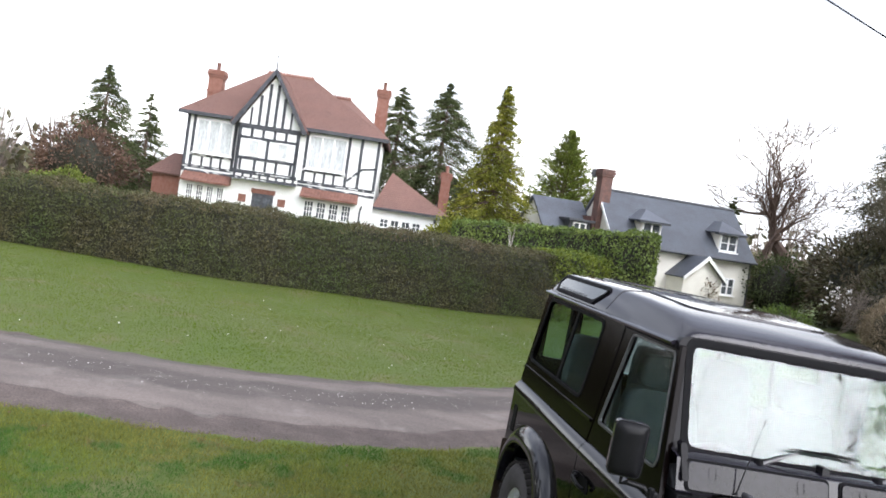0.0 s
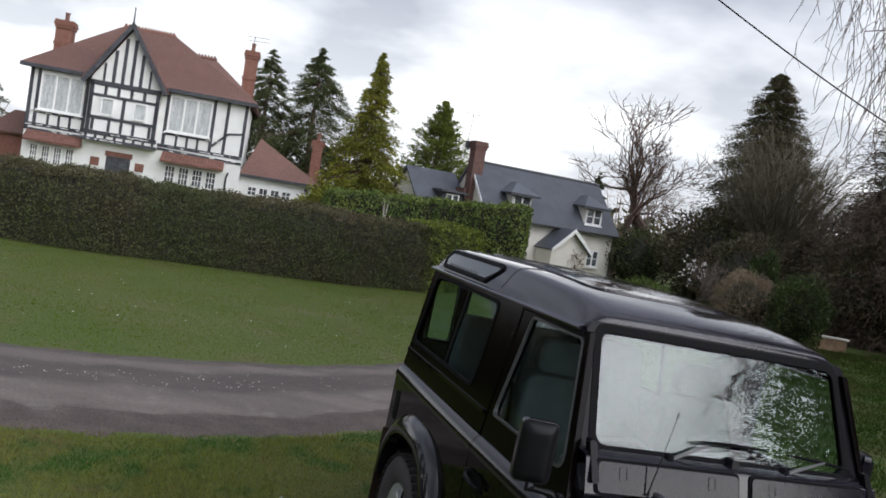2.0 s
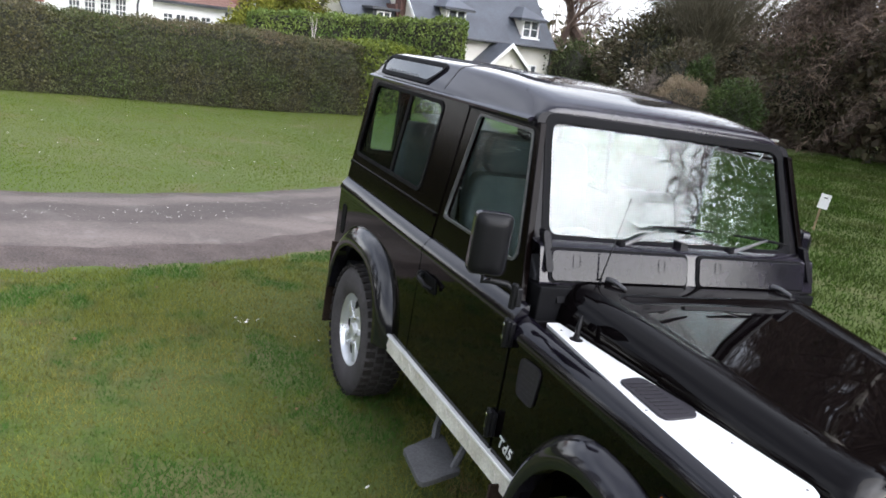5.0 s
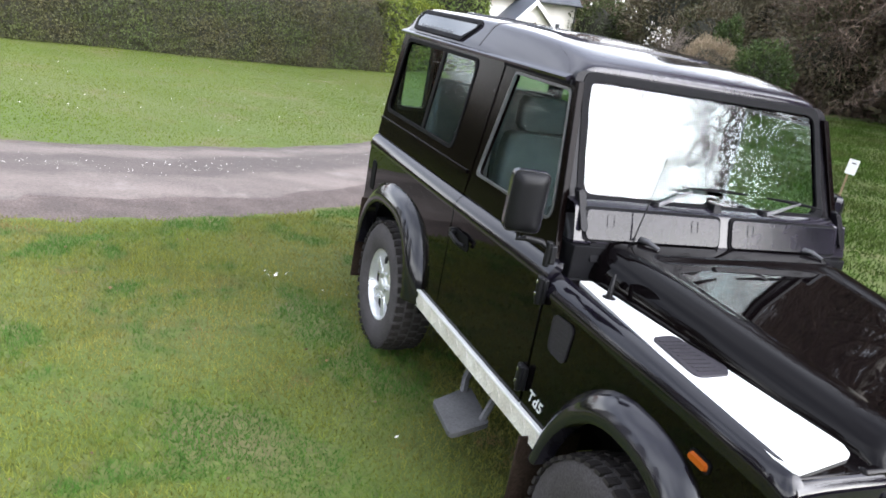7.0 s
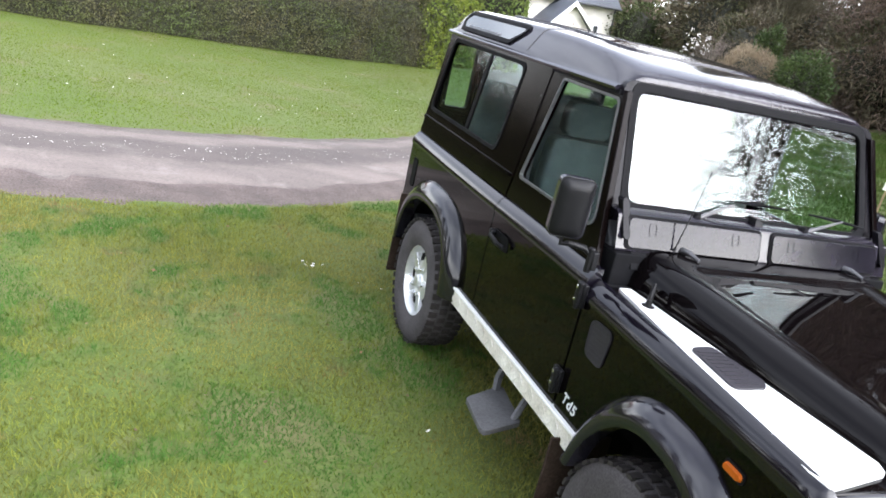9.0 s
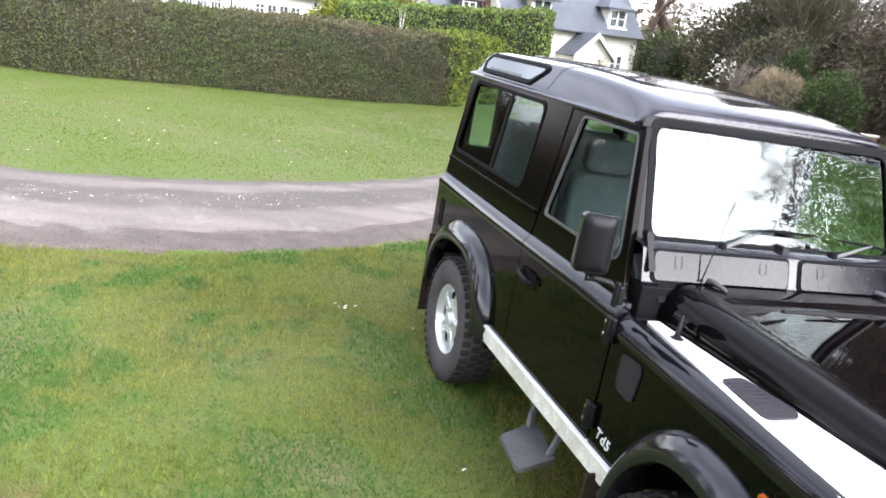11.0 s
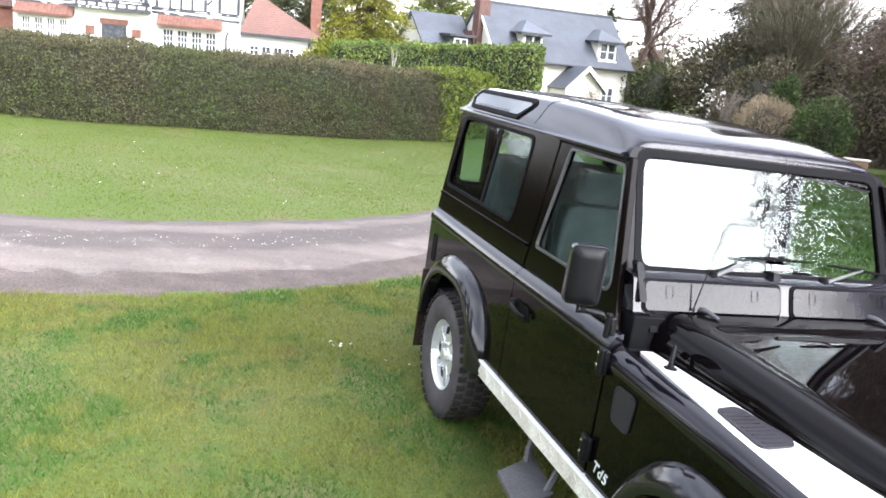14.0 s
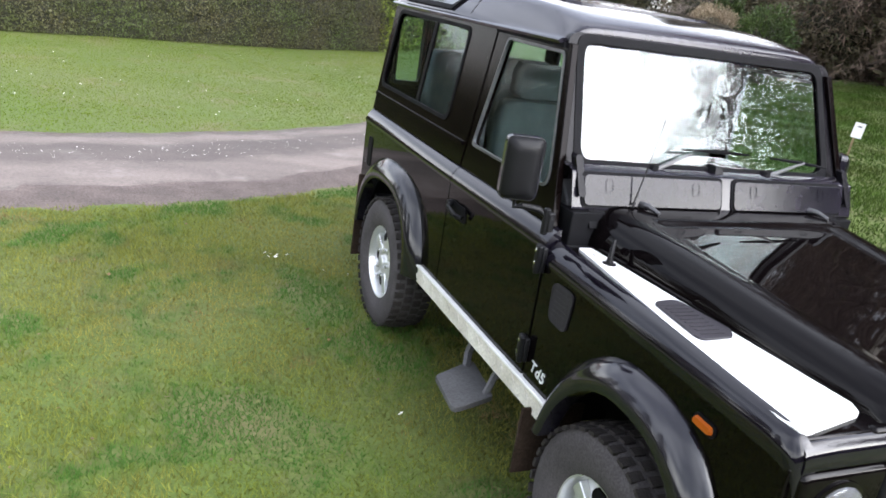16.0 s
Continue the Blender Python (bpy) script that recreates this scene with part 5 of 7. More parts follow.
    # gable timbers
    beam(gx0 + 0.1, E - 0.35, gx1 - 0.1, E - 0.35, gy, gable, 0.24)
    for t in (-1.02, -0.60, -0.20, 0.20, 0.60, 1.02):
        top = apex - 0.38 - abs(t) * (2.55 / 1.60)
        beam(gm + t, E - 0.25, gm + t, top, gy, gable, 0.15 if abs(t) < 1 else 0.10)
    for x in (gx0 + 0.22, gx1 - 0.22):
        beam(x, 2.62, x, E - 0.30, gy, gable, 0.18)
    beam(gx0 + 0.2, E - 0.92, gx1 - 0.2, E - 0.92, gy, gable, 0.14)
    for i in range(1, 5):
        x = gx0 + 0.25 + (gx1 - gx0 - 0.5) * i / 5
        beam(x, E - 0.85, x, E - 0.40, gy, gable, 0.14)
    beam(gx0 + 0.2, 3.38, gx1 - 0.2, 3.38, gy, gable, 0.15)
    for x in (gx0 + 0.42, gm - 0.55, gm, gm + 0.55, gx1 - 0.42):
        if abs(x - gm) < 0.1:
            beam(x, 3.45, x, E - 0.95, gy, gable, 0.15)
        beam(x, 2.78, x, 3.32, gy, gable, 0.13)
    for x in (gx0 + 0.62, gx1 - 0.62):
        beam(x - 0.42 if x < gm else x + 0.42, 3.4, x - 0.42 if x < gm else x + 0.42, E - 0.95, gy, gable, 0.10)
    beam(gx0 + 0.05, 2.66, gx1 - 0.05, 2.66, gy, gable, 0.20)
    beam(gx0 + 0.0, 2.34, gx1 - 0.0, 2.34, gy - 0.03, gable, 0.16)
    for i in range(8):
        x = gx0 + 0.2 + (gx1 - gx0 - 0.4) * i / 7
        beam(x, 2.38, x, 2.60, gy, gable, 0.12)
    part("jetty", boxed((gx0 + 0.05, gp, 2.28), (gx1 - 0.05, 0.05, 2.58)), WHITE, gable, smooth=0)
    window(gable, gm - 1.02, gm - 0.42, 3.52, 4.36, gp, 1, (0, 0), False, CURTAIN, "narrow_window", 0.07)
    window(gable, gm + 0.46, gm + 1.06, 3.52, 4.36, gp, 1, (0, 0), False, CURTAIN, "narrow_window", 0.07)
    # upper storey of the two sides
    for x0, x1, wx0, wx1 in ((0.0, 2.75, 0.50, 2.42), (5.95, W, 6.30, 8.30)):
        window(H, wx0, wx1, 3.32, E - 0.28, -0.04, 3, (0, 0), True, CURTAIN, "bay_casement", 0.08)
        for x in (wx0 - 0.10, wx1 + 0.10):
            beam(x, 2.62, x, E - 0.15, 0.0)
        beam(wx0 - 0.1, 3.20, wx1 + 0.1, 3.20, 0.0, H, 0.12)
        beam(x0, 2.58, x1, 2.58, 0.0, H, 0.16)
        for i in range(1, 4):
            x = wx0 + (wx1 - wx0) * i / 4
            beam(x, 2.64, x, 3.15, 0.0, H, 0.11)
    beam(0.08, 2.3, 0.08, E - 0.1, 0.0, H, 0.16)
    for x in (9.05, W - 0.08):
        beam(x, 2.6, x, E - 0.1, 0.0, H, 0.15)
    for i in range(4):
        beam(8.48 + i * 0.18, 2.95 + i * 0.19, 8.66 + i * 0.18, 3.14 + i * 0.17, 0.0, H, 0.11)
    beam(9.15, 3.66, 9.9, 3.78, 0.0, H, 0.10)
    beam(5.95, 2.40, W, 2.30, 0.0, H, 0.12)
    beam(0.0, 2.36, 2.7, 2.36, 0.0, H, 0.10)
    # flaking paint on the timbers
    rng = random.Random(5)
    for _ in range(46):
        x = rng.choice((rng.uniform(0.05, 2.6), rng.uniform(6.0, 9.9)))
        z = rng.choice((2.58, 2.58, 3.20, 2.36))
        beam(x, z + rng.uniform(-0.03, 0.03), x + rng.uniform(0.08, 0.3), z + rng.uniform(-0.03, 0.03), -0.006, H, rng.uniform(0.03, 0.07), FLAKE)
    for _ in range(20):
        x, z = rng.uniform(gx0 + 0.2, gx1 - 0.4), rng.choice((2.66, 2.34))
        beam(x, z, x + rng.uniform(0.1, 0.3), z + rng.uniform(-0.03, 0.03), gy - 0.036, gable, rng.uniform(0.03, 0.07), FLAKE)
    # ground floor: windows under tiled canopies, arched porch with brick dressings
    for x0, x1 in ((0.15, 2.60), (6.25, 9.20)):
        can = part("canopy", loft([[(x, y, z) for y, z in ((0.0, 2.30), (-0.62, 1.88), (-0.62, 1.80), (0.0, 1.86))] for x in (x0, x1)], True, True), CANOPY, H, "orange clay tiled canopy over the windows", smooth=0)
        k = int((x1 - x0) / 0.17)
        for r in range(4):
            me = mesh_from(boxed((-0.080, -0.105, -0.010), (0.080, 0.105, 0.012)), "canopy_tile", CANOPY)
            tilt = Matrix.Rotation(math.atan2(0.42, 0.62), 4, "X")
            pieces("canopy_tile", me, [Matrix.Translation((x0 + 0.085 + i * 0.17, -0.55 + r * 0.155, 1.945 + r * 0.105)) @ tilt for i in range(k)], can)
        n = 4
        wd = (x1 - x0 - 0.35) / n
        for i in range(n):
            window(H, x0 + 0.2 + i * wd, x0 + 0.2 + (i + 1) * wd - 0.12, 0.80, 1.70, -0.02, 1, (2, 2), False, None, "small_paned_window", 0.06)
    arch = superarc(gm - 0.05, 1.05, 1.25, 180, 0, 16, 2.2)
    part("porch_arch", sheet([[(p[0] * 1.0, 0.95 + (p[1] - 0.95) * 0.85) for p in arch]], lambda a, b: Vector((a, -0.06, b)), lambda a, b: Vector((a, 0.05, b))), WHITE, H, "white render round the porch", smooth=0)
    part("door_lintel", boxed((gm - 0.62, -0.12, 1.66), (gm + 0.62, 0.02, 1.90)), BRICK, H, "brick lintel", smooth=0)
    for x in (gm - 1.05, gm + 0.98):
        part("brick_dressing", boxed((x - 0.20, -0.10, 1.12), (x + 0.20, 0.02, 1.52)), BRICK, H, "brick dressing", smooth=0)
    d = part("front_door", boxed((gm - 0.55, -0.09, -0.3), (gm + 0.55, 0.0, 1.66)), BEAM, H, "black front door", smooth=0)
    for x in (gm - 0.25, gm + 0.25):
        part("door_pane", spun([(0, 0.19), (0.02, 0.19)], (x, -0.095, 1.30), (0, -1, 0), 16), HOUSE_GLASS, d)
    part("downpipe", tube([(W - 0.55, -0.10, 1.78), (W - 0.62, -0.10, 1.5), (W - 0.62, -0.10, -0.4)], 0.045, 8), BEAM, H)
    # chimneys
    chimney(H, 0.62, 2.4, E + 0.1, E + 2.55, 0.74, BRICK)
    chimney(H, W - 0.30, 2.2, E - 0.2, E + 2.85, 0.64, BRICK)
    a = part("aerial_mast", tube([(W - 0.30, 2.2, E + 2.9), (W - 0.30, 2.2, E + 3.7)], 0.018, 6), LEAD, H)
    for z in (3.45, 3.65):
        part("aerial_bar", tube([(W - 0.65, 2.2, E + z), (W + 0.45, 2.2, E + z + 0.06)], 0.010, 5), LEAD, a)
    # lower wing with a pyramid roof
    wx0, wx1, wd0, wd1, we = W, W + 3.85, 0.9, 5.4, 1.85
    part("side_wing_wall", boxed((wx0, wd0, -0.9), (wx1, wd1, we)), WHITE, H, smooth=0)
    P = (wx0 + 0.75, (wd0 + wd1) / 2, we + 2.05)
    A, B, C, F = (wx0 - 0.05, wd0 - 0.3, we), (wx1 + 0.3, wd0 - 0.3, we), (wx1 + 0.3, wd1 + 0.3, we), (wx0 - 0.05, wd1 + 0.3, we)
    for c in ((A, B, P), (B, C, P), (C, F, P)):
        s = slope("wing_roof_slope", c, H, TILE, "red clay tiled roof of the side wing")
        tile_rows(s, c[0], c[1], P, P, TILE, 18)
    part("fascia", boxed((wx0, wd0 - 0.32, we - 0.12), (wx1 + 0.3, wd0 - 0.24, we + 0.02)), BEAM, H, smooth=0)
    for i in range(4):
        x = wx0 + 0.45 + i * 0.58
        window(H, x, x + 0.48, 0.60 + (0.22 if i in (0, 3) else 0), 1.30, wd0 - 0.02, 1, (1, 1), False, None, "small_paned_window", 0.05)
    part("wall_lamp", spun([(0, 0.05), (0.06, 0.08), (0.2, 0.09), (0.26, 0.02)], (wx1 - 0.45, wd0 - 0.12, 1.40), (0, 0, 1), 8), LEAD, H)
    chimney(H, wx1 - 0.05, 3.4, we - 0.3, we + 2.45, 0.54, BRICK)
    # brick outhouse on the other side
    part("outhouse_wall", boxed((-2.1, 2.2, -0.9), (-0.05, 5.6, 2.05)), BRICK, H, "orange brick outhouse wall", smooth=0)
    A, B = (-2.4, 1.9, 2.05), (0.0, 1.9, 2.05)
    s = slope("outhouse_roof", (A, B, (0.0, 3.9, 3.25), (-1.6, 3.9, 3.25)), H, TILE, "red clay tiled outhouse roof")
    tile_rows(s, A, B, (-1.6, 3.9, 3.25), (0.0, 3.9, 3.25), TILE, 12)
    slope("outhouse_roof", ((-2.4, 5.9, 2.05), A, (-1.6, 3.9, 3.25)), H, TILE, "red clay tiled outhouse roof")


build_timbered_house()


def build_slate_cottage():
    """Low cream cottage with a steep slate roof, two dormers, a brick chimney on the gable end and a gabled porch."""
    m = Matrix.Translation((11.12, 34.7, -0.43)) @ Matrix.Rotation(radians(9), 4, "Z")
    H = thing("slate_roofed_cottage", "cream rendered cottage with grey slate roof and dormers", "house", m)
    W, D, E, R = 8.25, 4.5, 3.25, 5.62
    bm = bmesh.new()
    sheet([[(0, -0.3), (D, -0.3), (D, E), (D / 2, R - 0.1), (0, E)]], lambda a, b: Vector((0, a, b)), lambda a, b: Vector((W, a, b)), bm)
    part("wall", bm, CREAM, H, smooth=0)
    o, v = 0.35, 0.12
    k = (R - E) / (D / 2)
    A, B = (-v, -o, E - o * k), (W + v, -o, E - o * k)
    T0, T1 = (-v, D / 2, R), (W + v, D / 2, R)
    s = slope("roof_slope", (A, B, T1, T0), H, SLATE, "grey slate roof slope", 0.12)
    tile_rows(s, A, B, T0, T1, SLATE, 32, 0.007)
    C, F = (W + v, D + o, E - o * k), (-v, D + o, E - o * k)
    slope("roof_slope", (C, F, T0, T1), H, SLATE, "grey slate roof slope", 0.12)
    part("ridge", tube([T0, T1], 0.09, 8), LEAD, H)
    part("verge_board", loft([[(-v - 0.03, -o, E - o * k - 0.22), (-v - 0.03, D / 2, R - 0.18), (-v - 0.03, D / 2, R + 0.02), (-v - 0.03, -o, E - o * k)], [(-v + 0.03, -o, E - o * k - 0.22), (-v + 0.03, D / 2, R - 0.18), (-v + 0.03, D / 2, R + 0.02), (-v + 0.03, -o, E - o * k)]], True, True), JOINERY, H, smooth=0)
    part("gutter", tube([(-v, -o - 0.05, E - o * k - 0.04), (W + v, -o - 0.05, E - o * k - 0.04)], 0.06, 8), LEAD, H)
    part("downpipe", tube([(W - 0.02, -0.08, E - 0.3), (W - 0.02, -0.08, -0.3)], 0.045, 8), LEAD, H)
    part("downpipe", tube([(5.05, -0.10, E - 0.3), (4.8, -0.10, E - 0.5)], 0.045, 8), LEAD, H)
    # dormers
    for x in (2.10, 6.75):
        w, z0, z1, yf = 1.18, E - 0.05, E + 0.98, 0.10
        d = part("dormer", boxed((x - w / 2, yf, z0), (x + w / 2, yf + 1.9, z1)), CREAM, H, "dormer window with hipped slate roof", smooth=0)
        window(d, x - w / 2 + 0.06, x + w / 2 - 0.06, z0 + 0.06, z1 - 0.08, yf - 0.02, 2, (0, 1), True, None, "dormer_window", 0.07)
        P = (x, yf + 0.75, z1 + 0.62)
        Q = (x, yf + 2.2, z1 + 0.62)
        a, b = (x - w / 2 - 0.32, yf - 0.38, z1), (x + w / 2 + 0.32, yf - 0.38, z1)
        slope("dormer_slope", (a, b, P), d, SLATE, "slate dormer roof", 0.07)
        slope("dormer_slope", (b, (x + w / 2 + 0.32, yf + 2.2, z1), Q, P), d, SLATE, "slate dormer roof", 0.07)
        slope("dormer_slope", (a, (x - w / 2 - 0.32, yf + 2.2, z1), Q, P), d, SLATE, "slate dormer roof", 0.07)
        part("dormer_fascia", boxed((x - w / 2 - 0.30, yf - 0.36, z1 - 0.12), (x + w / 2 + 0.30, yf - 0.02, z1 - 0.01)), LEAD, d, smooth=0)
    # gabled porch
    px, pw, pz = 4.45, 2.5, 1.80
    porch = part("porch", sheet([[(px - pw / 2 + 0.15, -0.3), (px + pw / 2 - 0.15, -0.3), (px + pw / 2 - 0.15, pz), (px, pz + 0.95), (px - pw / 2 + 0.15, pz)]], lambda a, b: Vector((a, -1.5, b)), lambda a, b: Vector((a, 0.0, b))), CREAM, H, "small gabled porch", smooth=0)
    for sgn in (-1, 1):
        slope("porch_slope", ((px + sgn * pw / 2, -1.75, pz - 0.1), (px, -1.75, pz + 1.05), (px, 0.1, pz + 1.05), (px + sgn * pw / 2, 0.1, pz - 0.1)), porch, SLATE, "slate porch roof", 0.07)
        bm = sheet([[(px + sgn * (pw / 2 + 0.02), pz - 0.22), (px + sgn * (pw / 2 + 0.02), pz - 0.06), (px, pz + 1.09), (px, pz + 0.86)]], lambda a, b: Vector((a, -1.80, b)), lambda a, b: Vector((a, -1.74, b)))
        part("porch_bargeboard", bm, JOINERY, porch, smooth=0)
    window(H, 6.6, 7.4, 1.0, 1.9, -0.02, 2, (0, 1), True)
    # chimney on the gable end, with aerials
    c = chimney(H, 0.02, D / 2 - 0.4, -0.3, R + 0.95, 0.62, DARKBRICK, 0, "tall brown brick chimney on the gable end")
    part("chimney_shoulder", loft([[(-0.42, yy, z) for yy, z in ((1.4, -0.3), (3.6, -0.3), (3.6, 2.9), (3.05, 4.1), (1.9, 4.1), (1.4, 2.9))], [(0.06, yy, z) for yy, z in ((1.4, -0.3), (3.6, -0.3), (3.6, 2.9), (3.05, 4.1), (1.9, 4.1), (1.4, 2.9))]], True, True), DARKBRICK, c, smooth=0)
    a = part("aerial_mast", tube([(-0.33, 2.6, R + 0.3), (-0.18, 2.6, R + 2.5)], 0.02, 6), LEAD, c)
    part("aerial_bar", tube([(-0.58, 2.6, R + 2.48), (0.32, 2.6, R + 2.40)], 0.012, 5), LEAD, a)
    for i in range(5):
        part("aerial_rod", tube([(-0.48 + i * 0.17, 2.4, R + 2.47 - i * 0.015), (-0.48 + i * 0.17, 2.8, R + 2.47 - i * 0.015)], 0.007, 4), LEAD, a)
    part("satellite_dish", spun([(0, 0.02), (0.02, 0.16), (0.07, 0.22)], (-0.40, 2.3, R + 0.75), (0, -1, 0), 16), LEAD, c)
    # slate-roofed wing behind
    bm = bmesh.new()
    sheet([[(0, -0.3), (4.5, -0.3), (4.5, 2.9), (2.25, 4.75), (0, 2.9)]], lambda a, b: Vector((-2.9, a + 1.6, b)), lambda a, b: Vector((-0.1, a + 1.6, b)), bm)
    part("side_wing_wall", bm, CREAM, H, smooth=0)
    A, B, T0, T1 = (-3.05, 1.3, 2.7), (-0.1, 1.3, 2.7), (-3.05, 3.85, 4.85), (-0.1, 3.85, 4.85)
    s = slope("wing_roof_slope", (A, B, T1, T0), H, SLATE, "grey slate roof slope of the wing", 0.10)
    tile_rows(s, A, B, T0, T1, SLATE, 24, 0.007)
    slope("wing_roof_slope", ((-3.05, 6.4, 2.7), (-0.1, 6.4, 2.7), T1, T0), H, SLATE, "grey slate roof slope of the wing", 0.10)
    d = part("dormer", boxed((-1.75, 1.6, 3.0), (-0.55, 3.2, 3.72)), LEAD, H, "flat-roofed dark dormer", smooth=0)
    part("dormer_cap", boxed((-1.90, 1.35, 3.72), (-0.40, 3.4, 3.84)), LEAD, d, smooth=0)
    window(d, -1.55, -0.8, 3.1, 3.65, 1.58, 2, (0, 0), False, None, "dormer_window", 0.06)


build_slate_cottage()

# ---- hedges, trees, shrubs ----
MOSSBARK = surface("mossy_olive_bark", (0.093, 0.081, 0.051), 0.9, vary=0.3, scale=2, fine=20, tint=(0.095, 0.085, 0.055))
GROUPS = {"sky_blocking_tree": "evergreen trees by the lawn", "spruce": "spruces", "yew": "yews at the lawn's edge", "bare_oak": "bare oaks", "bare_tree": "distant bare trees", "silver_birch": "silver birches", "leafless_sapling": "thicket saplings", "evergreen_shrub": "evergreen shrubs", "thicket_shrub": "thicket", "garden_shrub": "garden shrubs", "boundary_hedge": "boundary hedges"}


def unit(v):
    return v / np.maximum(np.linalg.norm(v, axis=-1, keepdims=True), 1e-6)


def prisms(name, segs, material, parent=None, label="", k=5):
    """Tapered sticks as one mesh: rows of x0 y0 z0 x1 y1 z1 r0 r1."""
    s = np.asarray(segs, float)
    a, b = s[:, :3], s[:, 3:6]
    d = unit(b - a)
    side = unit(np.cross(d, np.where(np.abs(d[:, 2:3]) > 0.9, [[1.0, 0, 0]], [[0, 0, 1.0]])))
    other = np.cross(d, side)
    faces = []
    for i in range(k):
        t0, t1 = 2 * math.pi * i / k, 2 * math.pi * (i + 1) / k
        o0, o1 = side * math.cos(t0) + other * math.sin(t0), side * math.cos(t1) + other * math.sin(t1)
        faces.append(np.stack([a + o0 * s[:, 6:7], a + o1 * s[:, 6:7], b + o1 * s[:, 7:8], b + o0 * s[:, 7:8]], 1))
    return mesh_of(name, np.concatenate(faces).reshape(-1, 3), 4, material, parent, label)


def limbs(base, height_, rng, levels=5, lean=0.35, first=0.28, droop=0.0, fork=3, radius=None, wander=0.16, thin=0.006, up=0.06):
    """The sticks of a bare tree, level by level."""
    out = []
    radius = radius or height_ * 0.022
    work = [(np.array(base, float), np.array([0.0, 0.0, 1.0]), height_ * first, radius, 0)]
    while work:
        p, d, length, r, lev = work.pop()
        n = 4 if lev < 2 else 3
        ends = []
        for i in range(n):
            d = unit(d + rng.normal(size=3) * wander + np.array([0, 0, -droop * lev * 0.25 + up]))
            q = p + d * length / n
            r1 = r * (0.90 if lev == 0 else 0.80)
            out.append((*p, *q, r, r1))
            p, r = q, r1
            if i and lev > 0 or i == n - 1:
                ends.append((p.copy(), d.copy(), r))
        if lev < levels:
            for p0, d0, r0 in ends:
                for _ in range(fork if lev < 2 else rng.integers(1, 3)):
                    nd = unit(d0 + rng.normal(size=3) * (lean + 0.12 * lev) * np.array([1, 1, 0.7]))
                    work.append((p0, nd, length * rng.uniform(0.55, 0.85) if lev else height_ * rng.uniform(0.20, 0.30), max(r0 * rng.uniform(0.5, 0.8), thin), lev + 1))
    return out


def bare_tree(name, x, y, tall, label, seed=1, bark=None, levels=5, droop=0.0, lean=0.35, first=0.28, fork=3, wander=0.16, radius=None, thin=0.006, up=0.06):
    z = float(height(x, y))
    t = thing(name, label, "tree", Matrix.Translation((x, y, z - 0.05)), GROUPS.get(name, ""))
    rng = np.random.default_rng(seed)
    segs = np.array(limbs((0, 0, 0), tall, rng, levels, lean, first, droop, fork, radius, wander, thin, up))
    top = segs[:, 5].max()
    segs[:, [2, 5]] *= tall / top
    thick = segs[:, 6] > segs[:, 6].max() * 0.42
    prisms("trunk", segs[thick], bark or BARK, t, k=8)
    tagged(prisms("crown", segs[~thick], bark or BARK, t, k=4), kind="stuff")
    return t


def conifer(name, x, y, tall, wide, material, label, seed=1, n=9000, droop=0.35, size=0.42, gappy=0.0, low=0.06, point=0.85, aspect=0.30, dense=70):
    """A conifer: tapered trunk, whorls of boughs, and sprays of needles along every bough."""
    z = float(height(x, y))
    t = thing(name, label, "tree", Matrix.Translation((x, y, z - 0.05)), GROUPS.get(name, ""))
    rng = np.random.default_rng(seed)
    part("trunk", tube([(0, 0, 0), (0, 0, tall * 0.5), (0, 0, tall * 0.98)], [tall * 0.022, tall * 0.014, 0.01], 8), BARK, t)
    boughs = max(60, int(n / dense))
    h = low + (1 - low) * rng.random(boughs) ** 0.85
    az = rng.random(boughs) * 2 * math.pi
    reach = wide * ((1 - h) ** point * 0.97 + 0.012) * rng.uniform(0.42, 1.26, boughs)
    keep = rng.random(boughs) > gappy
    h, az, reach = h[keep], az[keep], reach[keep]
    out = np.stack([np.cos(az), np.sin(az), np.zeros(len(az))], 1)
    rise = 0.25 * (h - 0.4)
    start = np.stack([0 * h, 0 * h, h * tall], 1)
    end = start + out * reach[:, None] + np.stack([0 * h, 0 * h, reach * (rise - droop)], 1)
    segs = np.concatenate([start, end, np.full((len(h), 1), 0.03), np.full((len(h), 1), 0.008)], 1)
    tagged(prisms("bough", segs, BARK, t, k=3), kind="stuff")
    per = max(8, n // len(h))
    u = np.sqrt(rng.random((len(h), per))) * 0.85 + 0.18
    c = start[:, None] + (end - start)[:, None] * u[..., None]
    c[..., 2] -= (u ** 2) * (reach[:, None] * droop * 0.35)
    spread_ = 0.04 + 0.12 * reach[:, None, None] * (1.1 - 0.6 * u[..., None])
    c += rng.normal(size=c.shape) * spread_ * np.array([1, 1, 0.42])
    along = out[:, None] + rng.normal(size=c.shape) * 0.45 + np.array([0, 0, -droop * 0.9])
    k = c.shape[0] * c.shape[1]
    tagged(cards("foliage", c.reshape(k, 3), along.reshape(k, 3), size * rng.uniform(0.5, 1.15, k) * (0.34 + 0.66 * np.repeat(1 - h, per)), aspect, material, t), kind="stuff")
    return t


def mass(centre, radii, n, rng, shell=0.30, rough=0.16):
    """Points and outward ways of a lumpy crown."""
    d = unit(rng.normal(size=(n, 3)))
    ph = rng.random(6) * 6
    lump = 1 + rough * (np.sin(d[:, 0] * 4 + ph[0]) * np.sin(d[:, 1] * 4 + ph[1]) + np.sin(d[:, 2] * 5 + ph[2]) * np.sin(d[:, 0] * 6 + ph[3])) + rng.normal(size=n) * 0.05
    r = lump * (1 - shell * rng.random(n) ** 1.6)
    return np.asarray(centre) + d * r[:, None] * np.asarray(radii), d


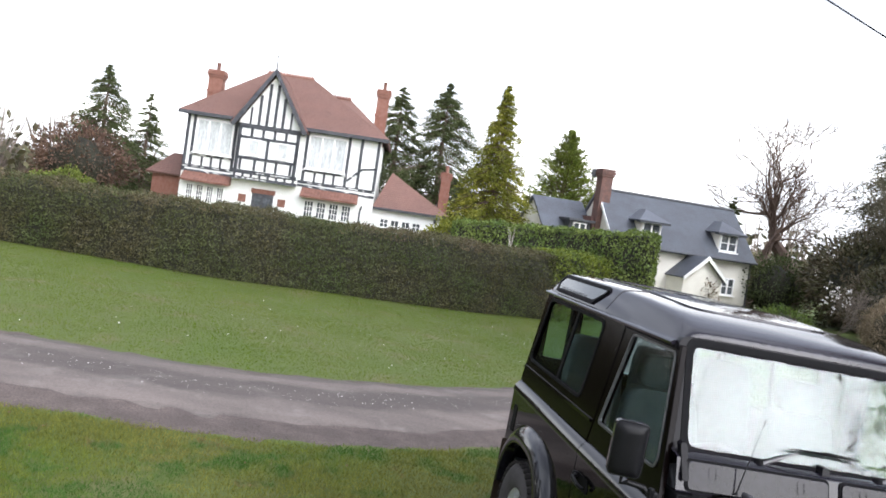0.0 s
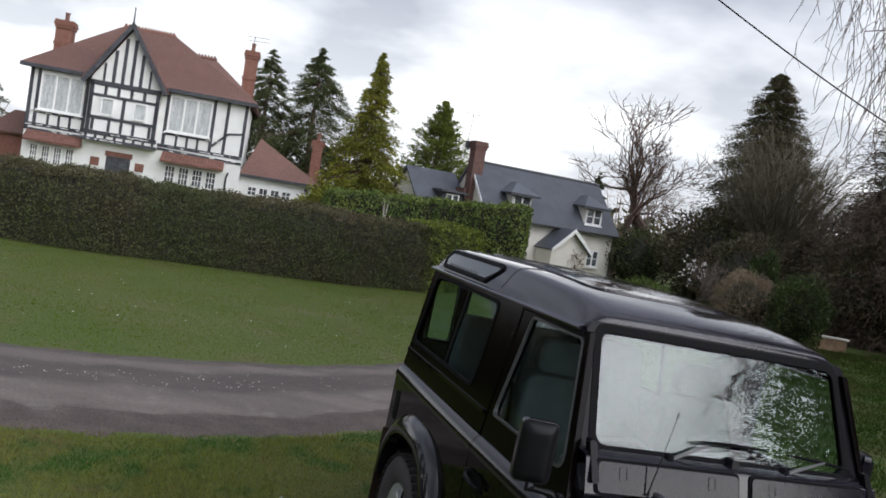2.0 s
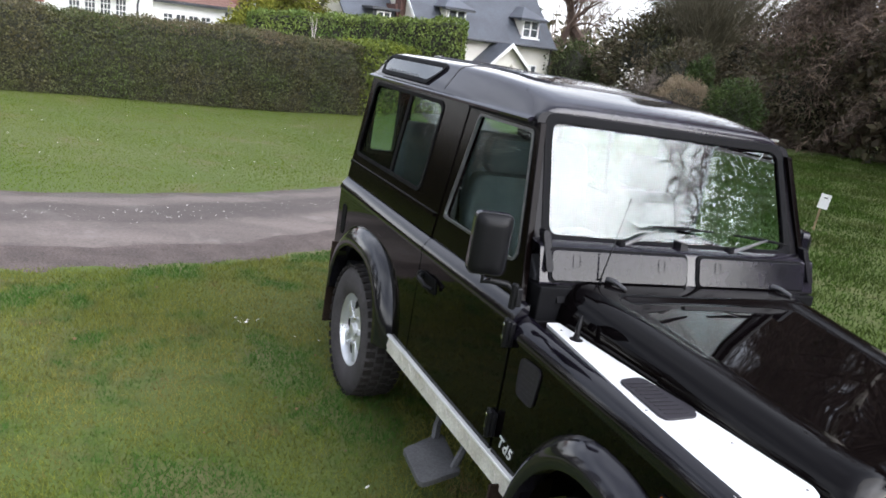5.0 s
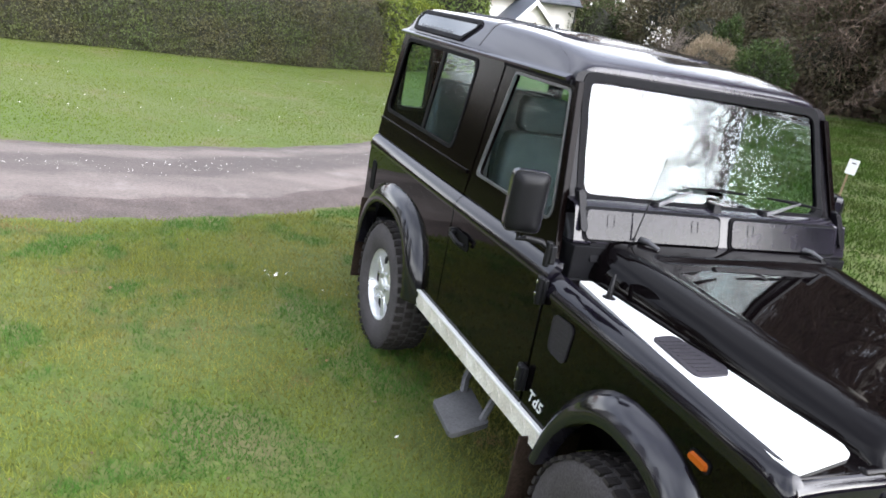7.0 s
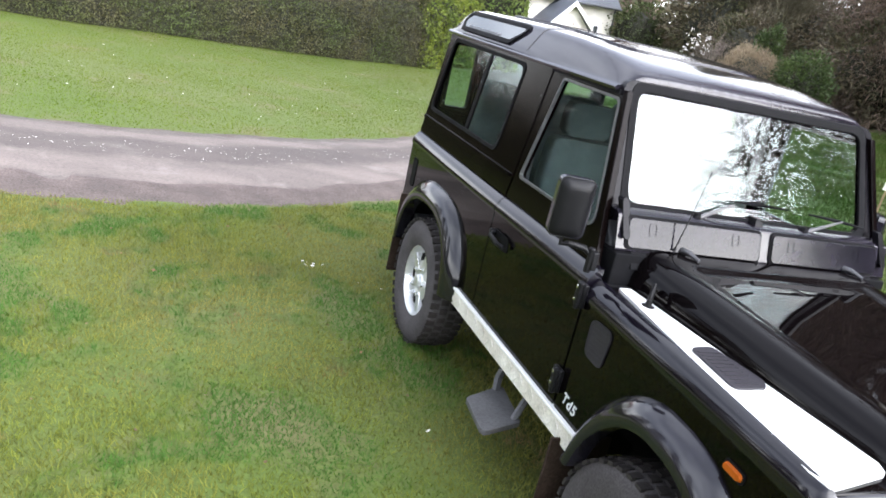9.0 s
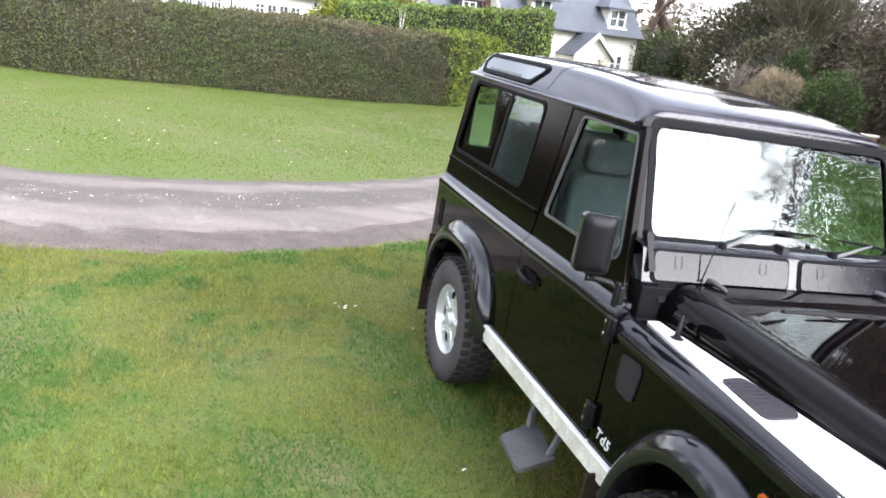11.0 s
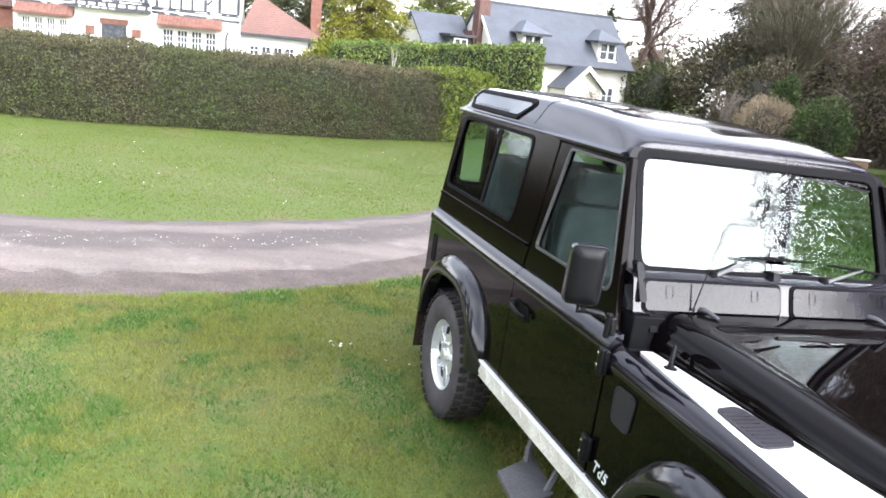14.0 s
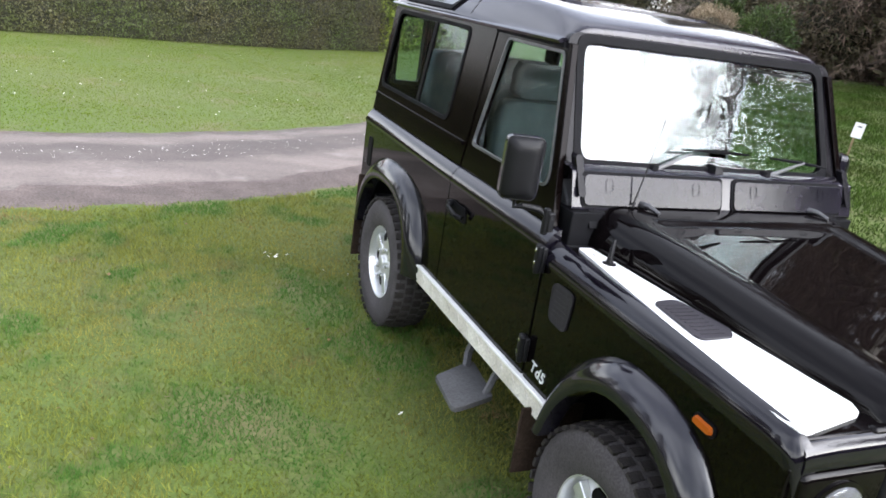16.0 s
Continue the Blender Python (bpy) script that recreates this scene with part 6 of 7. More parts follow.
def shrub(name, x, y, tall, wide, material, label, seed=1, n=3500, size=0.10, aspect=0.5, stems=True, core=True, upright=0.0, category="shrub", full=1.0):
    z = float(height(x, y))
    t = thing(name, label, category, Matrix.Translation((x, y, z - 0.03)), GROUPS.get(name, ""))
    rng = np.random.default_rng(seed)
    c, d = mass((0, 0, tall * 0.52), (wide, wide * 0.9, tall * 0.50), n, rng)
    c[:, 2] = np.maximum(c[:, 2], 0.03)
    # solid core painted dark for the shade between the leaves
    if core:
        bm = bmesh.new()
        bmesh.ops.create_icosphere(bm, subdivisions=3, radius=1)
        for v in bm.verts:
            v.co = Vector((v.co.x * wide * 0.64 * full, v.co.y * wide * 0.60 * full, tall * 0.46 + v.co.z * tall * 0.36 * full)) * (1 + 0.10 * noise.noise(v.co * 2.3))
        part("inner_growth", bm, HEDGE_SHADE, t)
    segs = []
    for _ in range(26):
        a, r = rng.random() * 6.28, rng.random() * wide * 0.7
        tip = (math.cos(a) * r, math.sin(a) * r, tall * rng.uniform(0.6, 0.95))
        segs.append((tip[0] * 0.2, tip[1] * 0.2, 0, *tip, 0.02, 0.006))
    if stems:
        tagged(prisms("stem", segs, BARK, t, k=4), kind="stuff")
    along = d * (1 - upright) + rng.normal(size=d.shape) * 0.5 + np.array([0, 0, 1.6 * upright])
    tagged(cards("foliage", c, along, size * rng.uniform(0.6, 1.3, n), aspect, material, t), kind="stuff")
    return t


def hedge(name, line, top, thick, material, label, density=380, size=0.075, seed=1, tips=None):
    """A clipped hedge along a line: woody core coloured dark as inner shade, leaves over its face, top and ends."""
    rng = np.random.default_rng(seed)
    p = smooth_line(line, 80)
    x0, y0 = p[0]
    z0 = float(height(x0, y0))
    t = thing(name, label, "hedge", Matrix.Translation((x0, y0, z0)), GROUPS.get(name, ""))
    tops = np.interp(np.linspace(0, 1, 80), np.linspace(0, 1, len(top)), top)
    d = unit(np.gradient(p, axis=0))
    nrm = np.stack([d[:, 1], -d[:, 0]], 1)
    rows = []
    for i in range(80):
        g = float(height(*p[i]))
        row = []
        for off, z in ((0.08, g - 0.05), (0.04, g + 0.5), (0.10, tops[i] - 0.50), (0.36, tops[i] - 0.12), (thick / 2, tops[i] - 0.07), (thick - 0.30, tops[i] - 0.12), (thick - 0.05, tops[i] - 0.25), (thick - 0.05, g - 0.05)):
            q = p[i] - nrm[i] * (off + 0.07)
            row.append((q[0] - x0, q[1] - y0, z - z0))
        rows.append(row)
    part("inner_growth", loft(rows, True, True), HEDGE_SHADE, t, smooth=60)
    s = np.concatenate([[0], np.cumsum(np.linalg.norm(np.diff(p, axis=0), axis=1))])
    length, tall = s[-1], float(np.mean(tops)) - z0 + 0.1
    n = int(density * length * (tall + thick))
    u = rng.random(n) * length
    px, py = np.interp(u, s, p[:, 0]), np.interp(u, s, p[:, 1])
    nx, ny = np.interp(u, s, nrm[:, 0]), np.interp(u, s, nrm[:, 1])
    tp = np.interp(u, s, tops) + 0.03 * np.sin(u * 1.7) * np.sin(u * 0.61 + 1) + 0.03 * np.sin(u * 5.3)
    g = height(px, py)
    face = rng.random(n) < tall / (tall + thick)
    v = rng.random(n)
    lump = 0.06 * np.sin(u * 2.1 + 3 * v) * np.sin(v * 7 + u) + 0.05 * np.sin(u * 7.3 + 2 * np.sin(v * 9)) * np.sin(v * 17 + 3 * np.sin(u * 1.9)) + rng.normal(size=n) * 0.045
    off = np.where(face, -lump, v * thick)
    # a rounded shoulder under the clipped top
    sh = np.clip((v - 0.74) / 0.26, 0, 1)
    off = np.where(face, off + 0.30 * sh ** 2, off)
    z = np.where(face, g + 0.02 + v * (tp - g), tp + lump * 0.8 - 0.16 * (np.abs(v - 0.5) * 2) ** 4)
    c = np.stack([px - nx * off - x0, py - ny * off - y0, z - z0], 1)
    out = np.where(face[:, None], np.stack([nx, ny, 0.30 + 1.2 * sh], 1), np.array([[0.0, 0.0, 1.0]]))
    lean = out + 0.30 * rng.normal(size=(n, 3))
    along = rng.normal(size=(n, 3)) + np.array([0, 0, 0.5])
    sizes = size * rng.uniform(0.55, 1.35, n)
    high = (~face | (v > 0.86)) & (rng.random(n) < 0.62) & (np.sin(u * 0.9 + 1.0) + np.sin(u * 0.37) + rng.normal(size=n) * 0.8 > -0.7) if tips else np.zeros(n, bool)
    for nm, pick, mat in (("foliage", ~high, material), ("brown_growth", high, tips)):
        if pick.any():
            tagged(cards(nm, c[pick], along[pick], sizes[pick], 0.55, mat, t, lean=lean[pick]), kind="stuff")
    # the two ends
    for i, sg in ((0, -1), (-1, 1)):
        k = int(density * thick * tall)
        a, b = rng.random(k) * thick, rng.random(k)
        q = p[i] - nrm[i] * a[:, None] + d[i] * sg * (0.05 + rng.normal(size=(k, 1)) * 0.04)
        e = np.stack([q[:, 0] - x0, q[:, 1] - y0, (height(*p[i]) - z0) + b * (tops[i] - height(*p[i]))], 1)
        tagged(cards("end_foliage", e, rng.normal(size=(k, 3)), size * rng.uniform(0.55, 1.3, k), 0.55, material, t), kind="stuff")
    return t


hedge("clipped_hedge", [(-34, 23), (-20, 19.8), (-10.5, 17.2), (-7.5, 16.3), (-5.4, 15.8), (-3.4, 16.1), (-1.3, 17.0), (1.1, 17.9), (4.2, 19.7)], [2.1, 2.05, 2.0, 1.96, 1.92, 1.90, 1.88, 1.84, 1.76], 1.5, HEDGE, "long clipped hedge of small dark brown-green leaves", 1300, 0.055, 1, HEDGE_TOP)
hedge("privet_hedge", [(4.25, 19.75), (5.4, 20.9), (6.7, 22.2)], [1.80, 1.84, 1.86], 1.3, PRIVET, "bright yellow-green clipped hedge end", 560, 0.095, 2)
hedge("laurel_hedge", [(1.6, 24.2), (4.5, 23.6), (8.0, 21.95)], [2.35, 2.62, 2.86], 1.4, LAUREL, "tall bright green laurel hedge with a level top", 420, 0.105, 3)

conifer("spruce", 0.4, 48, 10.6, 6.4, SPRUCE, "dark green spruce with drooping boughs", 11, 46000, 0.36, 0.42, 0.0, 0.03, 0.95, 0.26, 150)
conifer("spruce", 3.3, 47, 11.3, 6.6, SPRUCE, "dark green spruce with drooping boughs", 12, 52000, 0.36, 0.42, 0.0, 0.03, 0.95, 0.26, 150)
conifer("golden_conifer", 4.65, 34, 9.35, 3.3, GOLDEN, "golden-green conical conifer with feathery sprays", 13, 52000, 0.38, 0.27, 0.02, 0.03, 0.95, 0.34, 95)
conifer("green_cypress", 11.4, 46, 9.6, 3.9, CYPRESS, "yellow-green upright cypress behind the cottage", 14, 40000, -0.34, 0.40, 0.0, 0.02, 0.85, 0.26, 70)
conifer("spruce", -18.4, 50, 8.9, 4.6, SPRUCE, "dark green spruce beyond the house", 15, 26000, 0.32, 0.42, 0.0, 0.03, 0.85, 0.26, 100)
conifer("spruce", -16.4, 53, 7.8, 2.6, SPRUCE, "dark green spruce beyond the house", 16, 14000, 0.32, 0.42, 0.0, 0.03, 0.85, 0.26, 100)
conifer("spruce", 21.0, 42, 6.6, 1.8, SPRUCE, "small dark conifer beside the cottage", 17, 12000, 0.2, 0.42, 0.05)
conifer("great_fir", 27.4, 34.8, 13.3, 4.9, FIR, "great olive-brown fir with a ragged pointed top", 18, 120000, 0.30, 0.40, 0.02, 0.03, 0.66, 0.20, 110)
conifer("yew", 24.8, 22.6, 10.6, 4.0, IVY, "tall dark yew at the lawn's edge", 19, 40000, 0.25, 0.46, 0.10, 0.02, 0.40, 0.16)
# yews out of view, added to darken what the car mirrors
for yx, yy, yh, sd in ((27.0, 12.5, 18.0, 101), (27.5, 5.0, 19.0, 102), (24.5, -2.5, 17.0, 103), (23.0, -10.0, 12.0, 104)):
    conifer("yew", yx, yy, yh, 5.4, IVY, "tall dark yew at the lawn's edge", sd, 22000, 0.25, 0.9, 0.0, 0.02, 0.40)
bare_tree("bare_oak", 19.5, 7.0, 14.0, "spreading bare oak before the yews", 105, None, 5, 0.0, 0.44, 0.24, 3, 0.30, 0.34, 0.016)
conifer("yew", 33.0, 30, 10.0, 4.6, IVY, "tall dark yew at the lawn's edge", 20, 24000, 0.25, 0.5, 0.10, 0.02, 0.45, 0.18)

bare_tree("bare_oak", 21.6, 40, 9.7, "gnarled bare oak with crooked limbs", 21, None, 5, 0.0, 0.32, 0.40, 2, 0.24, 0.60, 0.024, 0.12)
bare_tree("bare_oak", 24.3, 40, 12.3, "tall bare oak with crooked limbs", 27, None, 5, 0.0, 0.26, 0.40, 2, 0.24, 0.58, 0.024, 0.14)
bare_tree("bare_tree", 18.6, 60, 9.5, "slender leafless tree in the distance", 23, GREYBARK, 5, 0.0, 0.35, 0.30, 3)
bare_tree("bare_tree", 30.0, 52, 12.0, "slender leafless tree in the distance", 24, GREYBARK, 6, 0.0, 0.35, 0.30, 3)
bare_tree("bare_tree", 36.0, 44, 13.0, "slender leafless tree in the distance", 25, GREYBARK, 6, 0.0, 0.35, 0.30, 3)
bare_tree("silver_birch", -23.0, 43, 7.8, "pale bare silver birch with many stems", 26, BIRCH, 5, 0.0, 0.22, 0.20, 4, 0.12)
bare_tree("silver_birch", -25.5, 46, 8.6, "pale bare silver birch with many stems", 27, BIRCH, 5, 0.0, 0.22, 0.20, 4, 0.12)


def build_fan_tree(x, y, tall, wide, seed):
    """A bare tree whose many stems rise from a short trunk and fan out like a broom."""
    rng = np.random.default_rng(seed)
    z = float(height(x, y))
    t = thing("fan_shaped_tree", "bare olive-barked tree with upswept broom-like stems", "tree", Matrix.Translation((x, y, z - 0.05)))
    part("trunk", tube([(0, 0, 0), (0.05, 0.0, tall * 0.18), (0.0, 0.05, tall * 0.34)], [0.24, 0.20, 0.15], 10), MOSSBARK, t)
    limb, twig = [], []
    for _ in range(120):
        a, spread_to = rng.random() * 2 * math.pi, wide * rng.random() ** 0.6
        z0, z1 = tall * rng.uniform(0.24, 0.42), tall * rng.uniform(0.72, 1.0) * (1 - 0.22 * spread_to / wide)
        p, r = np.array([0.0, 0.0, z0]), 0.06
        for i in range(1, 11):
            u = i / 10
            q = np.array([math.cos(a) * spread_to * u ** 0.75, math.sin(a) * spread_to * u ** 0.75, z0 + (z1 - z0) * u ** 1.15]) + rng.normal(size=3) * 0.07
            limb.append((*p, *q, r, r * 0.86))
            p, r = q, max(r * 0.86, 0.012)
            for _ in range(3 if i > 3 else 1):
                e = q + np.array([math.cos(a), math.sin(a), 1.2]) * rng.uniform(0.25, 0.8) + rng.normal(size=3) * 0.28
                twig.append((*q, *e, 0.012, 0.006))
    tagged(prisms("limb", limb, MOSSBARK, t, k=4), kind="stuff")
    tagged(prisms("twig", twig, MOSSBARK, t, k=3), kind="stuff")


def build_shaggy_tree(x, y, tall, wide, seed, n=64000):
    """A tall tree wrapped in dead brown twigs that hang in curtains from arching boughs."""
    rng = np.random.default_rng(seed)
    z = float(height(x, y))
    t = thing("shaggy_tree", "tall tree hung with curtains of dead brown twigs", "tree", Matrix.Translation((x, y, z - 0.05)), "shaggy trees")
    part("trunk", tube([(0, 0, 0), (0.1, 0, tall * 0.5), (0, 0.1, tall * 0.97)], [0.36, 0.22, 0.03], 10), BARK, t)
    boughs, c, way = [], [], []
    count = 170
    for _ in range(count):
        a, h0 = rng.random() * 2 * math.pi, rng.uniform(0.06, 0.96)
        reach = wide * (1 - h0) ** 0.35 * rng.uniform(0.55, 1.1)
        p, r = np.array([0, 0, h0 * tall]), 0.05
        for i in range(1, 9):
            u = i / 8
            q = np.array([math.cos(a) * reach * u, math.sin(a) * reach * u, h0 * tall + reach * (0.35 * u - 0.62 * u * u)]) + rng.normal(size=3) * 0.10
            boughs.append((*p, *q, r, r * 0.82))
            k = n // count // 8
            v = rng.random((k, 1))
            c.append(p + (q - p) * v + rng.normal(size=(k, 3)) * np.array([0.28, 0.28, 0.22]) - np.array([0, 0, 0.25]))
            way.append(np.array([math.cos(a) * 0.5, math.sin(a) * 0.5, -0.35]) + rng.normal(size=(k, 3)) * 0.75)
            p, r = q, r * 0.82
    tagged(prisms("bough", boughs, DEADBARK, t, k=4), kind="stuff")
    c, way = np.concatenate(c), np.concatenate(way)
    tagged(cards("hanging_twig", c, way, rng.uniform(0.18, 0.62, len(c)), 0.07, DEADWOOD, t), kind="stuff")
    # ivy and old needles deep inside
    k = 5000
    d, h0 = rng.normal(size=(k, 2)), rng.random(k)
    d = d / np.linalg.norm(d, axis=1, keepdims=True) * (wide * 0.62 * (1 - h0) ** 0.4 * rng.random(k) ** 0.5)[:, None]
    tagged(cards("ivy", np.stack([d[:, 0], d[:, 1], h0 * tall], 1), rng.normal(size=(k, 3)), 0.5, 0.5, IVY, t), kind="stuff")


build_fan_tree(25.0, 30.5, 9.9, 3.2, 29)
for bx, by, bh, bw, sd in ((24.6, 17.6, 16.0, 4.8, 100), (26.2, 13.0, 17.0, 5.2, 106), (23.4, 21.8, 6.5, 3.2, 107), (26.4, 8.5, 13.0, 4.4, 108)):
    build_shaggy_tree(bx, by, bh, bw, sd)


def build_weeping_birch(x, y, tall, wide, seed):
    """A birch whose long bare twigs hang from arching limbs."""
    rng = np.random.default_rng(seed)
    z = float(height(x, y))
    t = thing("weeping_birch", "weeping birch with fine hanging bare twigs", "tree", Matrix.Translation((x, y, z - 0.05)))
    part("trunk", tube([(0, 0, 0), (0.1, 0.05, tall * 0.35), (-0.05, 0.1, tall * 0.65), (0.1, 0, tall * 0.97)], [0.17, 0.13, 0.09, 0.02], 10), BIRCH, t, "pale birch trunk")
    limb, twig = [], []
    for _ in range(110):
        a = rng.random() * 2 * math.pi
        r = wide * rng.uniform(0.35, 1.0)
        z0 = tall * rng.uniform(0.35, 0.9)
        top = min(z0 + r * rng.uniform(0.35, 0.7), tall)
        d = np.array([math.cos(a), math.sin(a)])
        last, rad = np.array([0, 0, z0]), 0.05
        for i in range(1, 13):
            u = i / 12
            p = np.array([*(d * r * u + rng.normal(size=2) * 0.07), z0 + (top - z0) * math.sin(min(u * 1.9, math.pi * 0.62)) + rng.normal() * 0.05])
            limb.append((*last, *p, rad, rad * 0.84))
            last, rad = p, max(rad * 0.84, 0.009)
            for _ in range(3 if i > 3 else 0):
                q, sway = p + rng.normal(size=3) * 0.10, rng.normal(size=2) * 0.07
                for _ in range(rng.integers(3, 9)):
                    e = q + np.array([*(sway + rng.normal(size=2) * 0.05), -rng.uniform(0.2, 0.36)])
                    twig.append((*q, *e, 0.007, 0.005))
                    q = e
                    if rng.random() < 0.4:
                        twig.append((*q, q[0] + rng.normal() * 0.14, q[1] + rng.normal() * 0.14, q[2] - 0.28, 0.005, 0.004))
    tagged(prisms("limb", limb, BARK, t, k=4), kind="stuff")
    tagged(prisms("hanging_twig", twig, BARK, t, k=3), kind="stuff")


build_weeping_birch(10.5, 6.1, 13.0, 5.6, 28)
for bx, by, bh, sd in ((26.0, 30.5, 9.0, 32), (29.5, 27.0, 8.0, 33)):
    bare_tree("leafless_sapling", bx, by, bh, "tangled leafless sapling in the thicket", sd, GREYBARK, 5, 0.0, 0.25, 0.16, 4, 0.16, 0.06)

shrub("dry_brown_shrub", 15.6, 20.0, 2.25, 1.15, DRYSTEM, "dense dry brown twiggy shrub", 41, 11000, 0.16, 0.10, True, True, 0.35)
shrub("round_evergreen", 16.25, 18.2, 2.32, 0.98, EVERGREEN, "rounded glossy dark evergreen shrub", 42, 8000, 0.10, 0.5)
shrub("evergreen_shrub", 18.4, 22.6, 3.0, 0.6, EVERGREEN, "dark evergreen shrub with pale new tips", 43, 5000, 0.12, 0.5)
shrub("evergreen_shrub", 13.2, 22.5, 1.35, 1.1, LAUREL, "low mottled green garden shrub", 44, 3500, 0.09, 0.5)
shrub("evergreen_shrub", 20.8, 36.0, 3.4, 1.8, SPRUCE, "dark evergreen bush under the trees", 45, 5000, 0.16, 0.5)
shrub("brown_beech", -18.2, 46, 4.6, 3.0, BEECH, "beech bush still holding its brown leaves", 46, 6000, 0.22, 0.4)
shrub("thicket_shrub", 24.0, 33.0, 5.0, 3.0, IVY, "dark brown overgrown thicket", 47, 9000, 0.26, 0.35)
shrub("thicket_shrub", 29.5, 31.0, 5.5, 3.4, IVY, "dark brown overgrown thicket", 48, 10000, 0.26, 0.35)
shrub("thicket_shrub", 21.5, 27.5, 3.6, 2.4, IVY, "dark brown overgrown thicket", 49, 8000, 0.20, 0.35)
shrub("thicket_shrub", 25.2, 18.0, 5.2, 3.0, IVY, "dark brown overgrown thicket", 50, 9000, 0.22, 0.35)
shrub("thicket_shrub", 22.8, 21.5, 4.4, 2.4, IVY, "dark brown overgrown thicket", 51, 8000, 0.20, 0.35)
shrub("garden_shrub", -13.8, 31.0, 1.9, 1.4, CYPRESS, "green garden shrub behind the hedge", 52, 3000, 0.14, 0.5)
shrub("garden_shrub", 3.0, 31.5, 2.7, 1.9, GOLDEN, "golden-green foliage at the conifer's foot", 53, 6000, 0.20, 0.4)
shrub("porch_climber", 16.2, 34.4, 1.9, 0.7, DRYSTEM, "brown climber beside the porch", 54, 2200, 0.12, 0.4)


def build_magnolia():
    t = bare_tree("magnolia", 14.5, 21.6, 2.75, "small magnolia with white blossom on bare twigs", 61, GREYBARK, 4, 0.0, 0.30, 0.20, 3, 0.14, 0.035)
    rng = np.random.default_rng(61)
    c, d = mass((0, 0, 2.0), (0.52, 0.5, 0.55), 30, rng, 0.6)
    k = 4
    cc = np.repeat(c, k, 0) + rng.normal(size=(len(c) * k, 3)) * 0.035
    tagged(cards("blossom", cc, rng.normal(size=cc.shape) + np.array([0, 0, 0.8]), 0.085, 0.6, PETAL, t, "white magnolia blossom"), kind="stuff")


build_magnolia()


def build_far_woods():
    """Woods on the skyline, all round, too far to tell one tree from the next."""
    rng = np.random.default_rng(71)
    segs, cen, way = [], [], []
    for _ in range(420):
        a = rng.random() * 2 * math.pi
        r = rng.uniform(72, 110)
        x, y = r * math.sin(a), r * math.cos(a) + 10
        tall = rng.uniform(4.0, 8.0) * (0.75 if abs(x + 8) < 22 and y > 0 else 1.0)
        z = float(height(x, y))
        for _ in range(22):
            q = rng.normal(size=2) * tall * 0.22
            segs.append((x + q[0] * 0.2, y + q[1] * 0.2, z, x + q[0], y + q[1], z + tall * rng.uniform(0.6, 1.0), 0.14, 0.03))
        c, d = mass((x, y, z + tall * 0.42), (tall * 0.5, tall * 0.5, tall * 0.45), 90, rng, 0.6)
        cen.append(c); way.append(d)
    tagged(prisms("far_woods", segs, GREYBARK, k=3), "bare grey-brown woodland on the skyline", "woodland", kind="stuff")
    c = np.concatenate(cen)
    tagged(cards("far_undergrowth", c, rng.normal(size=c.shape), 1.1, 0.6, IVY), "dark undergrowth of the distant woodland", "woodland", kind="stuff")


build_far_woods()

# trees and hedges out of view, placed for the glass and paint to mirror
bare_tree("bare_oak", 10.6, -4.9, 10.6, "spreading bare oak on the open lawn", 81, None, 8, 0.05, 0.50, 0.20, 3, 0.24, 0.17, 0.010)
# unseen tree, added to block sky glare in the windscreen's right part
shrub("sky_blocking_tree", 16.0, -8.8, 8.0, 2.8, SPRUCE, "unseen dark evergreen added to block sky in the windscreen", 82, 60000, 0.16, 0.5, category="tree", full=1.1)
bare_tree("bare_oak", 13.8, -5.4, 10.0, "spreading bare oak on the open lawn", 85, None, 8, 0.05, 0.50, 0.20, 3, 0.24, 0.17, 0.010)
# unseen yews, added to keep bright sky off the car's side
for ex, ey, eh, sd in ((-25.0, 38.0, 13.5, 110), (-23.0, 29.0, 14.5, 111), (-26.0, 22.5, 16.0, 112), (-27.5, 15.5, 15.0, 113), (-28.0, 8.0, 14.0, 114)):
    conifer("yew", ex, ey, eh, 4.2, IVY, "unseen dark yew added to dim reflections on the car's side", sd, 14000, 0.25, 0.9, 0.05, 0.02, 0.45)
hedge("boundary_hedge", [(-26, -13), (-8, -15), (10, -13), (22, -8)], [2.4, 2.4, 2.6, 2.6], 1.5, LAUREL, "green boundary hedge across the lawn", 90, 0.16, 83)
hedge("boundary_hedge", [(-24, -12), (-21, 0), (-22, 12)], [2.4, 2.5, 2.4], 1.5, HEDGE, "dark boundary hedge beside the lawn", 90, 0.16, 84)

# ---- grass, flowers, small things ----
def in_drive(x, y, pad=0.0):
    """Whether points lie on the driveway."""
    a, b = smooth_line(NEAR, 260), smooth_line(FAR, 260)
    lo = np.interp(x, a[:, 0], a[:, 1])
    hi = np.interp(x, b[:, 0], b[:, 1])
    return (y > lo - 0.05 + pad) & (y < hi + 0.05 - pad)


